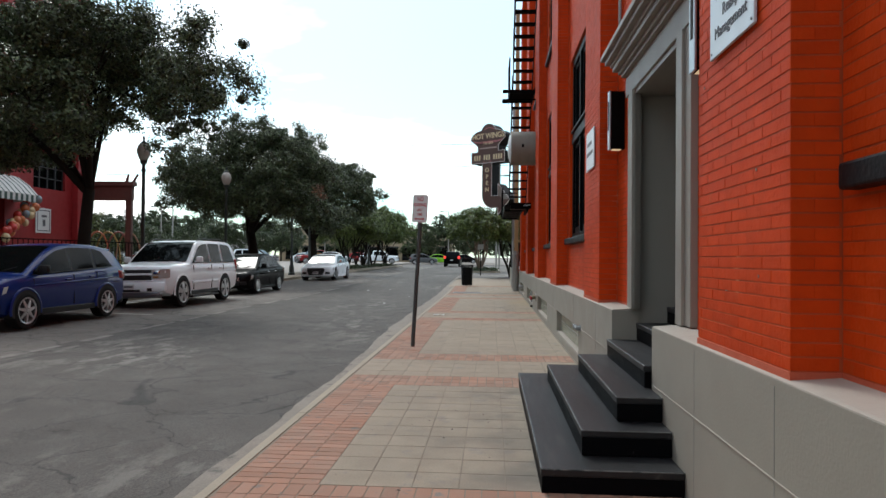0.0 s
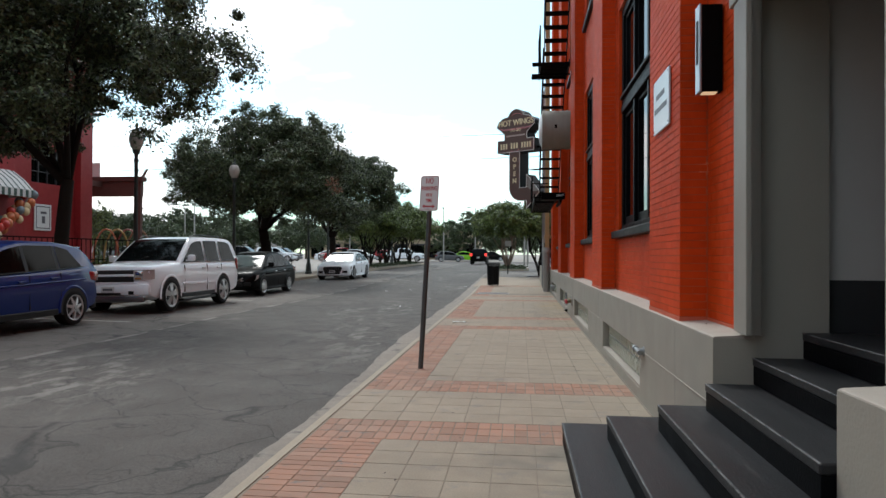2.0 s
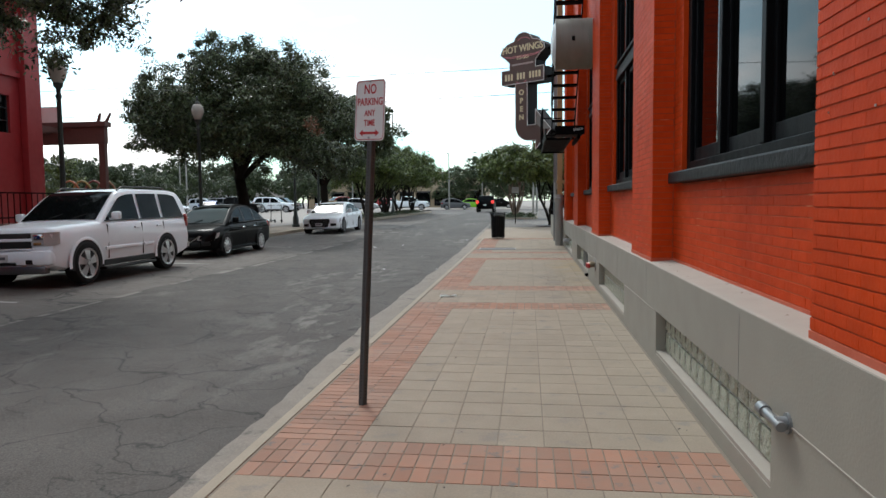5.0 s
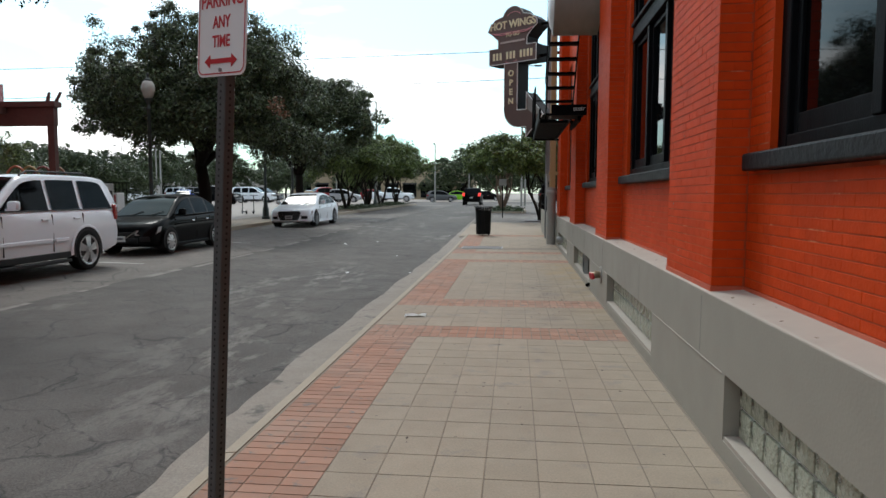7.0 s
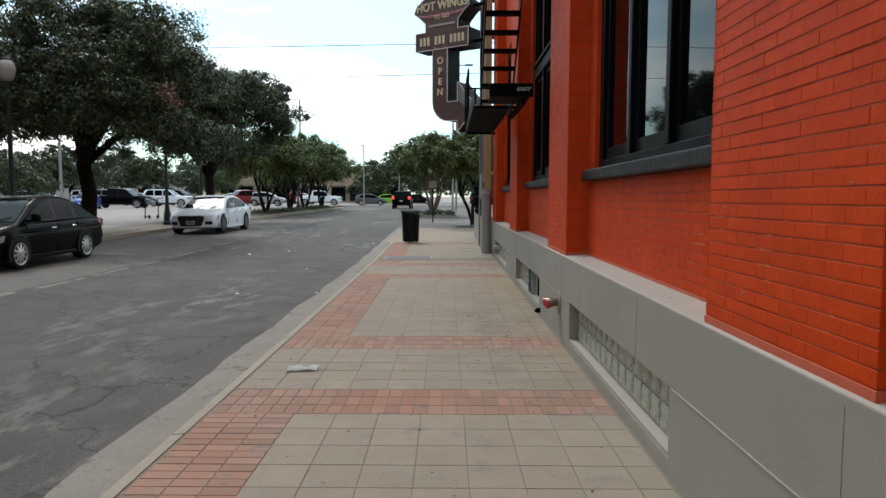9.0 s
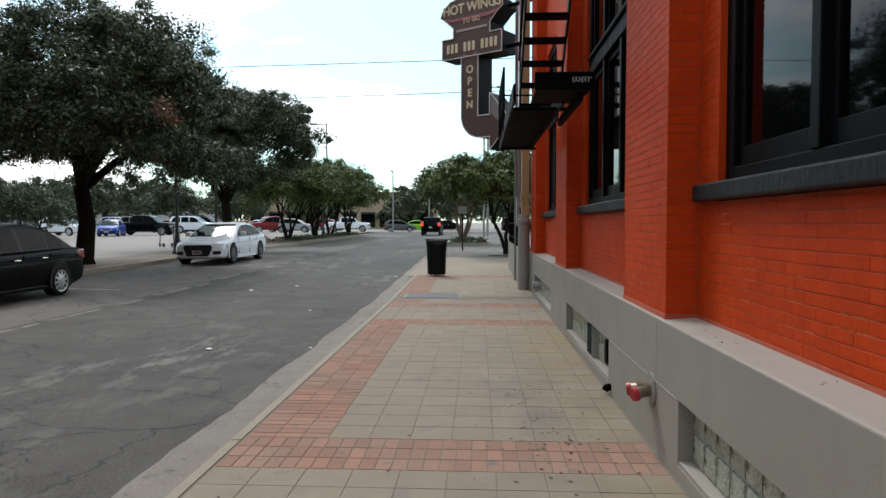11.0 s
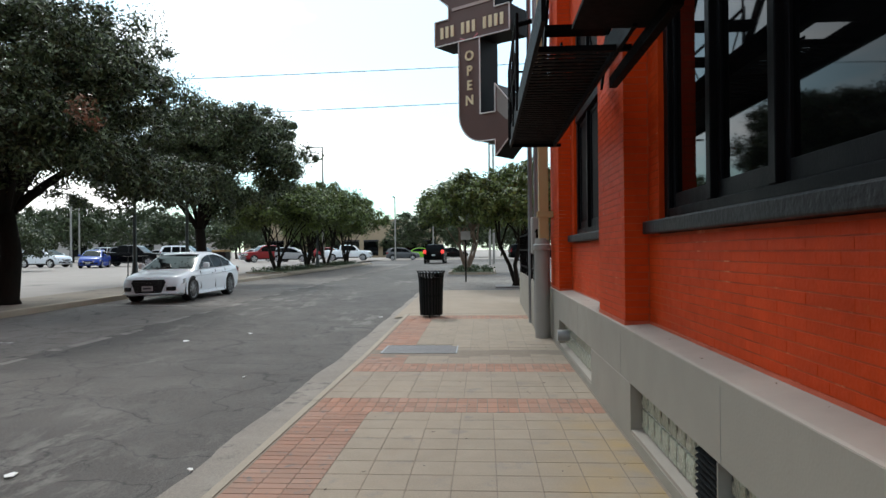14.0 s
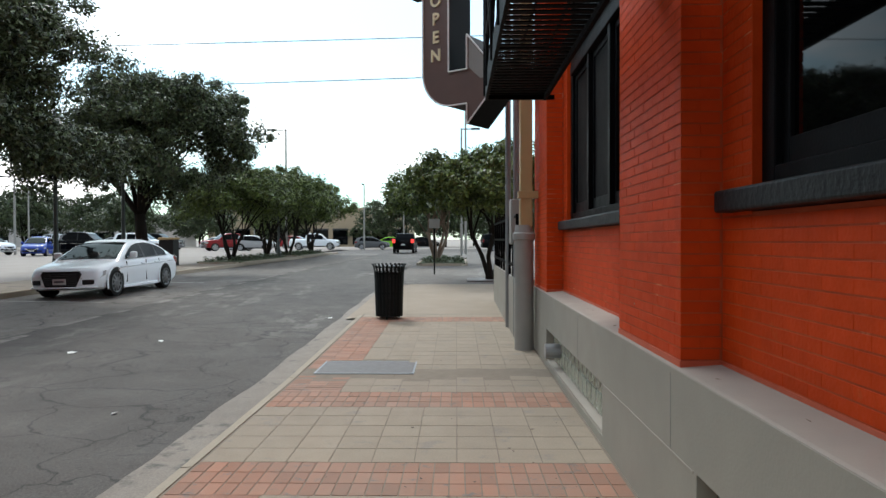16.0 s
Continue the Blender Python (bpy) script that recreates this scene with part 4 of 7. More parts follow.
# small things left on the wall and the ledge
cd = tagged(part("cable_conduit", tube(bmesh.new(), [(WALLX - 0.03, 7.7, 5.2), (WALLX - 0.03, 7.7, 4.15), (WALLX - 0.03, 7.66, 4.0), (WALLX - 0.03, 7.52, 3.9), (WALLX - 0.03, 7.36, 3.86)], 0.018, 8), M["grey_pipe"], smooth=True), "thin grey cable conduit bending above the cornice", "conduit")
cd.matrix_world = LEVEL
wr_ = random.Random(21)
bm = bmesh.new()
for k in range(46):
    y = wr_.uniform(7.2, 27.5)
    x = PLX + wr_.uniform(0.03, 0.2)
    a, s = wr_.uniform(0, 6.3), wr_.uniform(0.006, 0.014 if k % 6 else 0.022)
    z = TOPZ + 0.028
    bm.faces.new([bm.verts.new((x + s * math.cos(a + t) * q, y + s * math.sin(a + t) * q * 1.6, z + wr_.uniform(0, 0.006))) for t, q in ((0, 1), (1.6, 0.45), (3.14, 1), (4.7, 0.45))])
lf = tagged(part("ledge_litter", bm, plain("dry_leaf", (0.12, 0.085, 0.055), 0.85)), "dry leaves and grit lying on the ledge", "leaves", kind="stuff")
lf.matrix_world = LEVEL
bm = bmesh.new()
for k in range(60):
    i = wr_.randrange(1, 6)
    y0, y1 = PIL[i]
    if k % 2:
        y, z, x = wr_.uniform(y0 + 0.1, y1 - 0.1), wr_.uniform(1.1, 3.0), PILX
    else:
        y, z, x = wr_.uniform(y1 + 0.05, y1 + 0.3), wr_.uniform(1.1, 3.0), WALLX
    h = wr_.uniform(0.005, 0.014)
    box(bm, x - 0.0035, x + 0.004, y, y + wr_.uniform(0.004, 0.01), z, z + h)
ch_ = part("paint_chips", bm, M["ledge"], wall_street, "pale chips and filled holes in the paint")
ch_["kind"] = "stuff"

# ---- street furniture on the near walk ----
post = thing("parking_sign", "white metal parking sign with red lettering on a leaning steel post", "street sign", pose(-1.297, 11.12, 0, 0, 3.0, 0))
signm = pose(0, 0, 0, 0, 0, -29)
PW = 0.025
bm = slab(bmesh.new(), [signm @ Vector((x, y, -0.05)) for x, y in ((-PW, -0.005), (-PW + 0.004, -0.009), (PW - 0.004, -0.009), (PW, -0.005), (PW, 0.037), (PW - 0.004, 0.041), (-PW + 0.004, 0.041), (-PW, 0.037))], (0, 0, 2.55))
pole_ = part("post", bm, M["post"], post, "perforated square steel post")
for face, c, n in (("front", (0, -0.0085), (0, -0.0012)), ("side", (PW - 0.0005, 0.016), (0.0012, 0))):
    bm = bmesh.new()
    for k in range(78):
        z = 0.06 + k * 0.0255
        tube(bm, [signm @ Vector((c[0], c[1], z)), signm @ Vector((c[0] + n[0], c[1] + n[1], z))], 0.0055, 6)
    part("punched_holes", bm, M["hole"], pole_)["kind"] = "stuff"
SW, SH, SZ = 0.15, 0.2285, 2.285


def rounded(w, h, r, n=5):
    out = []
    for cx, cz, a0 in ((w - r, h - r, 0), (-w + r, h - r, 90), (-w + r, -h + r, 180), (w - r, -h + r, 270)):
        out += [(cx + r * math.cos(radians(a0 + 90 * k / n)), cz + r * math.sin(radians(a0 + 90 * k / n))) for k in range(n + 1)]
    return out


plate = part("sign_plate", slab(bmesh.new(), [signm @ Vector((x, -0.012, SZ + z)) for x, z in rounded(SW, SH, 0.035)], signm @ Vector((0, 0.003, 0))), M["sign_white"], post)
bm = bmesh.new()
o = [signm @ Vector((x, -0.0135, SZ + z)) for x, z in rounded(SW - 0.008, SH - 0.008, 0.03)]
i_ = [signm @ Vector((x, -0.0135, SZ + z)) for x, z in rounded(SW - 0.013, SH - 0.013, 0.026)]
ov, iv = [bm.verts.new(p) for p in o], [bm.verts.new(p) for p in i_]
for k in range(len(ov)):
    bm.faces.new((ov[k], ov[(k + 1) % len(ov)], iv[(k + 1) % len(iv)], iv[k]))
part("red_border", bm, M["sign_red"], post)
for word, z, size in (("NO", 0.155, 0.1), ("PARKING", 0.062, 0.077), ("ANY", -0.022, 0.064), ("TIME", -0.096, 0.064)):
    text_mesh("lettering", word, size, M["sign_red"], post, signm @ Matrix(((0.8, 0, 0, 0), (0, 0, -1, -0.0135), (0, 1, 0, SZ + z), (0, 0, 0, 1))), extrude=0.0006, bold=0.0014)
bm = bmesh.new()
slab(bm, [signm @ Vector((x, -0.0145, SZ - 0.17 + z)) for x, z in ((-0.1, 0), (-0.065, 0.026), (-0.065, 0.009), (0.065, 0.009), (0.065, 0.026), (0.1, 0), (0.065, -0.026), (0.065, -0.009), (-0.065, -0.009), (-0.065, -0.026))], signm @ Vector((0, 0.001, 0)))
part("arrow", bm, M["sign_red"], post, "red double-headed arrow")
for z in (0.215, -0.205):
    part("bolt", tube(bmesh.new(), [signm @ Vector((0, -0.012, SZ + z)), signm @ Vector((0, -0.018, SZ + z))], 0.008, 8), M["steel"], post)

# litter bin of vertical steel straps
CANY = 32.75
can = thing("litter_bin", "dark green slatted steel litter bin on the corner", "litter bin", pose(-1.17, CANY, rise(CANY) - 0.01))
M["bin"] = material("dark_green_enamel", (0.004, 0.0055, 0.0055), (0.007, 0.009, 0.009), spec=0.15, rough=0.45, scale=12, bump=0.08)
NS = 24
for k in range(NS):
    a = 2 * math.pi * k / NS
    bm = bmesh.new()
    prof = [(0.255, 0.06), (0.262, 0.3), (0.275, 0.7), (0.285, 0.88), (0.305, 1.0), (0.33, 1.05), (0.345, 1.035)]
    for (r0, z0), (r1, z1) in zip(prof, prof[1:]):
        c, s = math.cos(a), math.sin(a)
        q = [bm.verts.new((r * c - t * s, r * s + t * c, z)) for r, z, t in ((r0, z0, -0.0185), (r0, z0, 0.0185), (r1, z1, 0.0185), (r1, z1, -0.0185))]
        p = [bm.verts.new((v.co.x - 0.007 * c, v.co.y - 0.007 * s, v.co.z)) for v in q]
        bm.faces.new(q), bm.faces.new(p[::-1])
        for e in range(4):
            bm.faces.new((q[e], p[e], p[(e + 1) % 4], q[(e + 1) % 4]))
    part("strap", bm, M["bin"], can)
for z, r in ((0.08, 0.25), (0.5, 0.262), (0.87, 0.28)):
    part("hoop", lathe(bmesh.new(), [(r - 0.012, z - 0.02), (r - 0.004, z - 0.02), (r - 0.004, z + 0.02), (r - 0.012, z + 0.02)], 30), M["bin"], can)
# black cylinder put in so the inside of the straps reads dark
part("liner", lathe(bmesh.new(), [(0.235, 0.1), (0.255, 0.9), (0.245, 0.9), (0.225, 0.12)], 24), M["hole"], can, "black cylinder added to darken the inside")
part("base_plate", lathe(bmesh.new(), [(0.0, 0.09), (0.245, 0.09), (0.245, 0.10), (0.0, 0.10)], 24), M["bin"], can)
part("rim", lathe(bmesh.new(), [(0.283, 0.985), (0.295, 0.98), (0.30, 1.005), (0.288, 1.01)], 30), M["bin"], can)
for k in range(3):
    a = 2 * math.pi * k / 3 + 0.4
    part("foot", tube(bmesh.new(), [(0.2 * math.cos(a), 0.2 * math.sin(a), 0.0), (0.2 * math.cos(a), 0.2 * math.sin(a), 0.09)], 0.018, 8), M["bin"], can)

# cover plate in the walk
cp = thing("cover_plate", "grey steel cover plate set in the walk", "cover plate")
part("plate", bx(-1.55, -0.42, 27.85, 28.62, -0.002, 0.011, bev=0.003), M["grate"], cp)
bm = bmesh.new()
box(bm, -1.575, -0.395, 27.825, 27.848, -0.002, 0.012), box(bm, -1.575, -0.395, 28.622, 28.645, -0.002, 0.012), box(bm, -0.418, -0.395, 27.85, 28.62, -0.002, 0.012), box(bm, -1.575, -1.552, 27.85, 28.62, -0.002, 0.012)
part("frame", bm, M["steel"], cp)

# scraps of litter
rs = random.Random(3)
bm = bmesh.new()
g = [[bm.verts.new((-1.45 + i * 0.055, 17.0 + j * 0.05 + 0.03 * i * 0.3, 0.006 + rs.uniform(0, 0.028))) for i in range(6)] for j in range(4)]
for a, b in zip(g, g[1:]):
    for i in range(5):
        bm.faces.new((a[i], a[i + 1], b[i + 1], b[i]))
bmesh.ops.solidify(bm, geom=bm.faces[:], thickness=0.0015)
tagged(part("paper_scrap", bm, M["paper"]), "crumpled white paper scrap on the walk", "litter")
for x, y, s in ((-3.55, 22.4, 0.045), (-3.2, 26.4, 0.03), (-2.25, 22.6, 0.025), (-5.4, 29.5, 0.06), (-2.45, 33.6, 0.07), (-4.6, 30.6, 0.05)):
    bm = bmesh.new()
    z = road_z(x, y) if x < -2.35 else -0.1
    a = rs.uniform(0, 3)
    pts = [(x + s * math.cos(a + t) * rs.uniform(0.7, 1), y + s * 1.6 * math.sin(a + t) * rs.uniform(0.7, 1), z + rs.uniform(0.004, 0.02)) for t in (0, 1.3, 2.6, 3.7, 5)]
    slab(bm, pts, (0, 0, 0.004))
    tagged(part("litter_scrap", bm, M["paper"]), "small white litter scrap in the street", "litter", group="litter")
# leaves and dead bits on the walk
bm = bmesh.new()
for k in range(260):
    x, y = rs.uniform(-1.6, 1.15), rs.uniform(3, 32)
    a, s = rs.uniform(0, 6), rs.uniform(0.008, 0.022)
    v = [bm.verts.new((x + s * math.cos(a + t) * (1 if t % 3 < 1 else 0.5), y + s * math.sin(a + t) * (1 if t % 3 < 1 else 0.5), 0.005 + rise(y) + rs.uniform(0, 0.006))) for t in (0, 1.57, 3.14, 4.71)]
    bm.faces.new(v)
for k in range(170):
    x, y = rs.gauss(0.45, 0.24), rs.gauss(19.0, 0.95)
    a, s = rs.uniform(0, 6), rs.uniform(0.006, 0.026)
    bm.faces.new([bm.verts.new((x + s * math.cos(a + t) * q, y + s * math.sin(a + t) * q, 0.005 + rs.uniform(0, 0.004))) for t, q in ((0, 1), (1.4, 0.6), (3.1, 1), (4.9, 0.5))])
ob = tagged(part("leaf_litter", bm, plain("dead_leaf", (0.07, 0.05, 0.035), 0.8)), "small dead leaves and grit on the walk", "leaves", kind="stuff")

# the seam of the street
bm = bmesh.new()
for k in range(46):
    y = -6 + k * 1.9
    x = -7.05 + rs.uniform(-0.06, 0.06)
    w = rs.uniform(0.05, 0.13)
    ln = rs.uniform(0.8, 1.75)
    v = [bm.verts.new((px, py, road_z(px, py) + 0.004)) for px, py in ((x - w, y), (x + w, y + 0.05), (x + w * rs.uniform(0.4, 1), y + ln), (x - w * rs.uniform(0.4, 1), y + ln))]
    bm.faces.new(v)
tagged(part("seam_line", bm, M["patch"]), "broken pale seam line along the street", "road marking", kind="stuff")
M["white_line"] = material("worn_white_line", (0.5, 0.49, 0.46), (0.3, 0.29, 0.27), rough=0.85, scale=6, bump=0.2, spots=(0.14, 0.13, 0.12), spot_at=0.55)
for y in (10.6, 16.0, 22.7, 28.9, 35.9, 42.2):
    bm = bmesh.new()
    v = [bm.verts.new((px, py, road_z(px, py) + 0.005)) for px, py in ((-10.9, y), (-8.3, y), (-8.3, y + 0.1), (-10.9, y + 0.1))]
    bm.faces.new(v)
    tagged(part("bay_line", bm, M["white_line"]), "worn white parking bay line", "road marking", group="bay lines", kind="structure")

# ---- drainpipe and things at the building's far corner ----
dr = thing("drainpipe", "fat grey iron boot below a tan square downspout", "drainpipe")
part("boot", lathe(bmesh.new(), [(0.135, -0.02), (0.135, 1.55), (0.16, 1.56), (0.16, 1.64), (0.135, 1.66), (0.12, 1.76)], 20, (1.06, 29.5, rise(29))), M["grey_pipe"], dr, "grey cast-iron boot", smooth=True, angle=40)
part("downspout", bx(1.0, 1.17, 29.4, 29.6, 1.74, 12.3, bev=0.012), M["tan_pipe"], dr)
part("strap", bx(0.975, 1.25, 29.38, 29.62, 2.15, 2.25, bev=0.006), M["tan_pipe"], dr)
cond = thing("conduits", "grey service conduits and meter box", "conduit")
for x, y, r in ((1.02, 30.5, 0.03), (1.1, 30.9, 0.04), (1.0, 31.6, 0.05)):
    part("conduit", tube(bmesh.new(), [(x, y, rise(y)), (x, y, 8.5)], r, 10), M["steel"], cond)
part("meter_box", bx(0.95, 1.2, 30.4, 30.8, 1.5, 2.2, bev=0.02), M["grey_pipe"], cond)
lw = tagged(part("low_wall", bx(1.0, 1.3, 29.98, 36.0, -0.1, 0.98, bev=0.01), M["plinth"]), "low grey stucco wall beside the corner building", "wall", kind="structure")
shell("next_wall", [(2.2, 2.5, 29.9, 36.0, -0.1, 4.2)], M["plinth"], "plain grey wall set back beyond the brick building")
rl = thing("railing", "black iron railing on the low wall", "railing")
for z in (1.15, 1.55, 1.9):
    part("rail", bx(1.0, 1.04, 30.1, 35.8, z, z + 0.04), M["black_iron"], rl)
for k in range(9):
    part("upright", bx(1.0, 1.04, 30.1 + k * 0.7, 30.15 + k * 0.7, 0.9, 1.96), M["black_iron"], rl)

# ---- fire escape ----
fe = thing("fire_escape", "black iron fire escape with grated landing and stair", "fire escape", LEVEL)
FX0, FX1, FY0, FY1, FZ = 0.40, 1.02, 22.4, 26.85, 3.12
NX0, NX1, NY0, NY1 = 0.62, 1.2, 21.0, 21.95
for k in range(42):
    y = FY0 + 0.06 + k * (FY1 - FY0 - 0.12) / 41
    part("grating_bar", bx(FX0 + 0.03, FX1, y - 0.033, y + 0.033, FZ, FZ + 0.01), M["black_iron"], fe)
for x in (FX0, FX1 - 0.03):
    part("side_beam", bx(x, x + 0.03, NY1 - 0.1 if x > 0.8 else FY0 - 0.7, FY1, FZ - 0.05, FZ + 0.16), M["black_iron"], fe)
for x in (0.6, 0.81):
    part("grating_bearer", bx(x, x + 0.012, FY0, FY1, FZ + 0.009, FZ + 0.03), M["black_iron"], fe)
# near end landing, with a solid chequered plate
part("landing_plate", bx(NX0, NX1, NY0, NY1, FZ - 0.03, FZ, bev=0.004), M["black_iron"], fe)
part("wall_beam", bx(1.09, 1.15, NY0 + 0.3, 23.2, FZ - 0.12, FZ - 0.032), M["black_iron"], fe)
fascia = part("fascia", bx(NX0 - 0.03, NX1 + 0.02, NY0 - 0.03, NY0 - 0.002, FZ - 0.06, FZ + 0.13), M["black_iron"], fe, "black end plate with pale scrawl")
bm = bmesh.new()
px, pz = 0.98, FZ + 0.05
pts = []
for k in range(40):
    t = k / 39
    pts.append((px + 0.2 * t + 0.012 * math.sin(t * 40), NY0 - 0.034, pz + 0.024 * math.sin(t * 34) * (1 if k % 5 else 1.5)))
tube(bm, pts, 0.004, 5)
part("scrawl", bm, M["sign_white"], fascia, "pale scrawled mark")
for y in (FY0 - 0.02, FY1 - 0.04):
    part("bearer", bx(FX0, 1.1, y, y + 0.04, FZ - 0.045, FZ - 0.002), M["black_iron"], fe)
for z in (0.5, 1.0):
    part("rail", tube(bmesh.new(), [(FX0, 24.6, FZ + z), (FX0, FY1, FZ + z), (FX1, FY1, FZ + z)], 0.018, 8), M["black_iron"], fe)
for y in (24.6, 25.5, 26.4, FY1):
    part("stanchion", tube(bmesh.new(), [(FX0, y, FZ), (FX0, y, FZ + 1.02)], 0.018, 8), M["black_iron"], fe)
for y0, y1 in ((24.6, 25.5), (25.5, 26.4), (26.4, FY1)):
    bm = bmesh.new()
    tube(bm, [(FX0, y0, FZ + 0.05), (FX0, y1, FZ + 0.98)], 0.01, 6), tube(bm, [(FX0, y0, FZ + 0.98), (FX0, y1, FZ + 0.05)], 0.01, 6)
    part("lattice", bm, M["black_iron"], fe)


def flight(y0, z0, y1, z1, n, x0, x1):
    bm = bmesh.new()
    for x in (x0, x1):
        slab(bm, [(x - 0.012, y0, z0 - 0.08), (x - 0.012, y0, z0 + 0.1), (x - 0.012, y1, z1 + 0.1), (x - 0.012, y1, z1 - 0.08)], (0.024, 0, 0))
    part("stringer", bm, M["black_iron"], fe)
    for k in range(n):
        t = (k + 0.5) / n
        y, z = y0 + (y1 - y0) * t, z0 + (z1 - z0) * t
        part("tread", bx(x0, x1, y - 0.11, y + 0.11, z - 0.02, z + 0.025), M["black_iron"], fe)
    for x in (x0,):
        part("handrail", tube(bmesh.new(), [(x, y0, z0 + 0.85), (x, y1, z1 + 0.85)], 0.018, 8), M["black_iron"], fe)
        for t in (0.05, 0.35, 0.65, 0.95):
            y, z = y0 + (y1 - y0) * t, z0 + (z1 - z0) * t
            part("baluster", tube(bmesh.new(), [(x, y, z), (x, y, z + 0.86)], 0.012, 6), M["black_iron"], fe)


flight(24.2, 3.3, 21.0, 6.35, 12, 0.62, 1.2)
flight(19.9, 6.55, 15.9, 10.6, 16, 0.6, 1.16)
for k in range(10):
    y = 19.8 + k * 0.125
    part("grating_bar", bx(0.5, 1.24, y, y + 0.07, 6.42, 6.44), M["black_iron"], fe)
bm = bmesh.new()
for x in (0.5, 1.22):
    box(bm, x, x + 0.02, 19.7, 21.1, 6.34, 6.52)
for y in (19.75, 21.02):
    box(bm, 0.3, 1.25, y, y + 0.04, 6.36, 6.46)
part("upper_landing", bm, M["black_iron"], fe)
part("upper_bearer", bx(0.3, 1.3, 20.4, 20.44, 6.3, 6.34), M["black_iron"], fe)
for y in (19.75, 20.4, 21.04):
    part("stanchion", tube(bmesh.new(), [(0.5, y, 6.4), (0.5, y, 7.4)], 0.018, 8), M["black_iron"], fe)
part("rail", tube(bmesh.new(), [(0.5, 19.75, 7.4), (0.5, 21.04, 7.4)], 0.018, 8), M["black_iron"], fe)

# grey drum of the extractor on the wall
tk = thing("extractor_drum", "streaked grey metal drum standing out from the wall", "extractor", LEVEL)
part("drum", tube(bmesh.new(), [(1.3, 20.3, 4.82), (0.62, 20.3, 4.82), (0.56, 20.3, 4.82)], [0.5, 0.5, 0.49], 36), M["tank"], tk, smooth=True, angle=35)
for x in (1.22, 0.9, 0.6):
    part("band", tube(bmesh.new(), [(x, 20.3, 4.82), (x - 0.03, 20.3, 4.82)], 0.51, 36), M["tank"], tk, smooth=True, angle=35)
part("end_cap", tube(bmesh.new(), [(0.558, 20.3, 4.82), (0.51, 20.3, 4.82), (0.48, 20.3, 4.82)], [0.43, 0.36, 0.18], 36), M["sign_white"], tk, "pale domed end cap", smooth=True, angle=60)
part("hinge", bx(0.87, 0.93, 19.78, 19.81, 4.78, 4.87), M["black_iron"], tk)

# ---- wing sign with an arrow ----
ws = thing("neon_sign", "brown neon sign with an arrow curling towards the wall", "sign", pose(-0.94, 31.66, 0.0, 0, 0, -35))
M["sign_face"] = material("brown_enamel", (0.15, 0.10, 0.085), (0.115, 0.077, 0.066), rough=0.4, scale=3, bump=0.05)
M["tubing"] = plain("cream_neon_tube", (0.85, 0.76, 0.5), 0.25)
M["tube_white"] = plain("white_neon_tube", (0.72, 0.72, 0.7), 0.25)
M["tube_pink"] = plain("pink_neon_tube", (0.7, 0.28, 0.3), 0.25)
M["sign_side"] = plain("black_enamel", (0.004, 0.004, 0.0045), 0.5, spec=0.1)
D = 0.62
M["script"] = plain("faded_script_tube", (0.5, 0.42, 0.38), 0.3)


def arc(cx, cz, r, a0, a1, n=8):
    return [(cx + r * math.cos(radians(a0 + (a1 - a0) * k / n)), cz + r * math.sin(radians(a0 + (a1 - a0) * k / n))) for k in range(n + 1)]


head = [(0.0, 5.84), (1.85, 5.84), (1.85, 6.36), (1.5, 6.36), (1.5, 6.62), (1.72, 6.84), (1.88, 6.95), (1.86, 7.12), (1.62, 7.3)] + arc(0.95, 7.22, 0.42, 20, 160, 10) + [(0.25, 7.3), (0.02, 7.12), (-0.06, 6.95), (0.1, 6.84), (0.36, 6.62), (0.36, 6.36), (0.0, 6.36)]
arrow = [(0.62, 5.838), (0.62, 4.35)] + arc(1.2, 4.33, 0.58, 180, 270, 10) + [(1.5, 3.75), (1.5, 3.42), (2.15, 4.1), (1.5, 4.85), (1.5, 4.3), (1.14, 4.3), (1.14, 5.838)]
for nm, ol in (("head_panel", head), ("arrow_panel", arrow)):
    side = part("cabinet", slab(bmesh.new(), [(u, 0.006, z) for u, z in ol], (0, D, 0)), M["sign_side"], ws, "black cabinet side")
    bm = bmesh.new()
    slab(bm, [(u, 0.0, z) for u, z in ol], (0, 0.005, 0))
    part(nm, bm, M["sign_face"], ws)
    bm = bmesh.new()
    c = [sum(p[i] for p in ol) / len(ol) for i in (0, 1)]
    loop = [(u, -0.02, z) for u, z in ol] + [(ol[0][0], -0.02, ol[0][1])]
    for a, b in zip(loop, loop[1:]):
        tube(bm, [a, b], 0.014, 6)
    part("outline_tube", bm, M["tube_white"], ws, "white neon outline")
face_m = lambda u, z, sx=1.0: Matrix(((sx, 0, 0, u), (0, 0, -1, -0.01), (0, 1, 0, z), (0, 0, 0, 1)))
text_mesh("lettering", "HOT WINGS", 0.34, M["tubing"], ws, face_m(0.92, 7.08, 0.93), "cream neon letters", extrude=0.012, bold=0.007)
text_mesh("lettering", "TO GO", 0.17, M["tubing"], ws, face_m(0.92, 6.76), "cream neon letters", extrude=0.01, bold=0.004)
for u0, u1, z in ((0.45, 1.4, 6.53),):
    part("script_bar", bx(u0, u1, -0.02, -0.002, z - 0.03, z + 0.03), M["script"], ws, "unreadable script line")
for k in range(12):
    if k not in (3, 7):
        part("number_bar", bx(0.14 + k * 0.135, 0.225 + k * 0.135, -0.02, -0.002, 5.98, 6.22, bev=0.008), M["tubing"], ws)
for k, ch in enumerate("OPEN"):
    text_mesh("lettering", ch, 0.27, M["tubing"], ws, face_m(0.88, 5.5 - k * 0.3), "cream neon letters", extrude=0.012, bold=0.007)
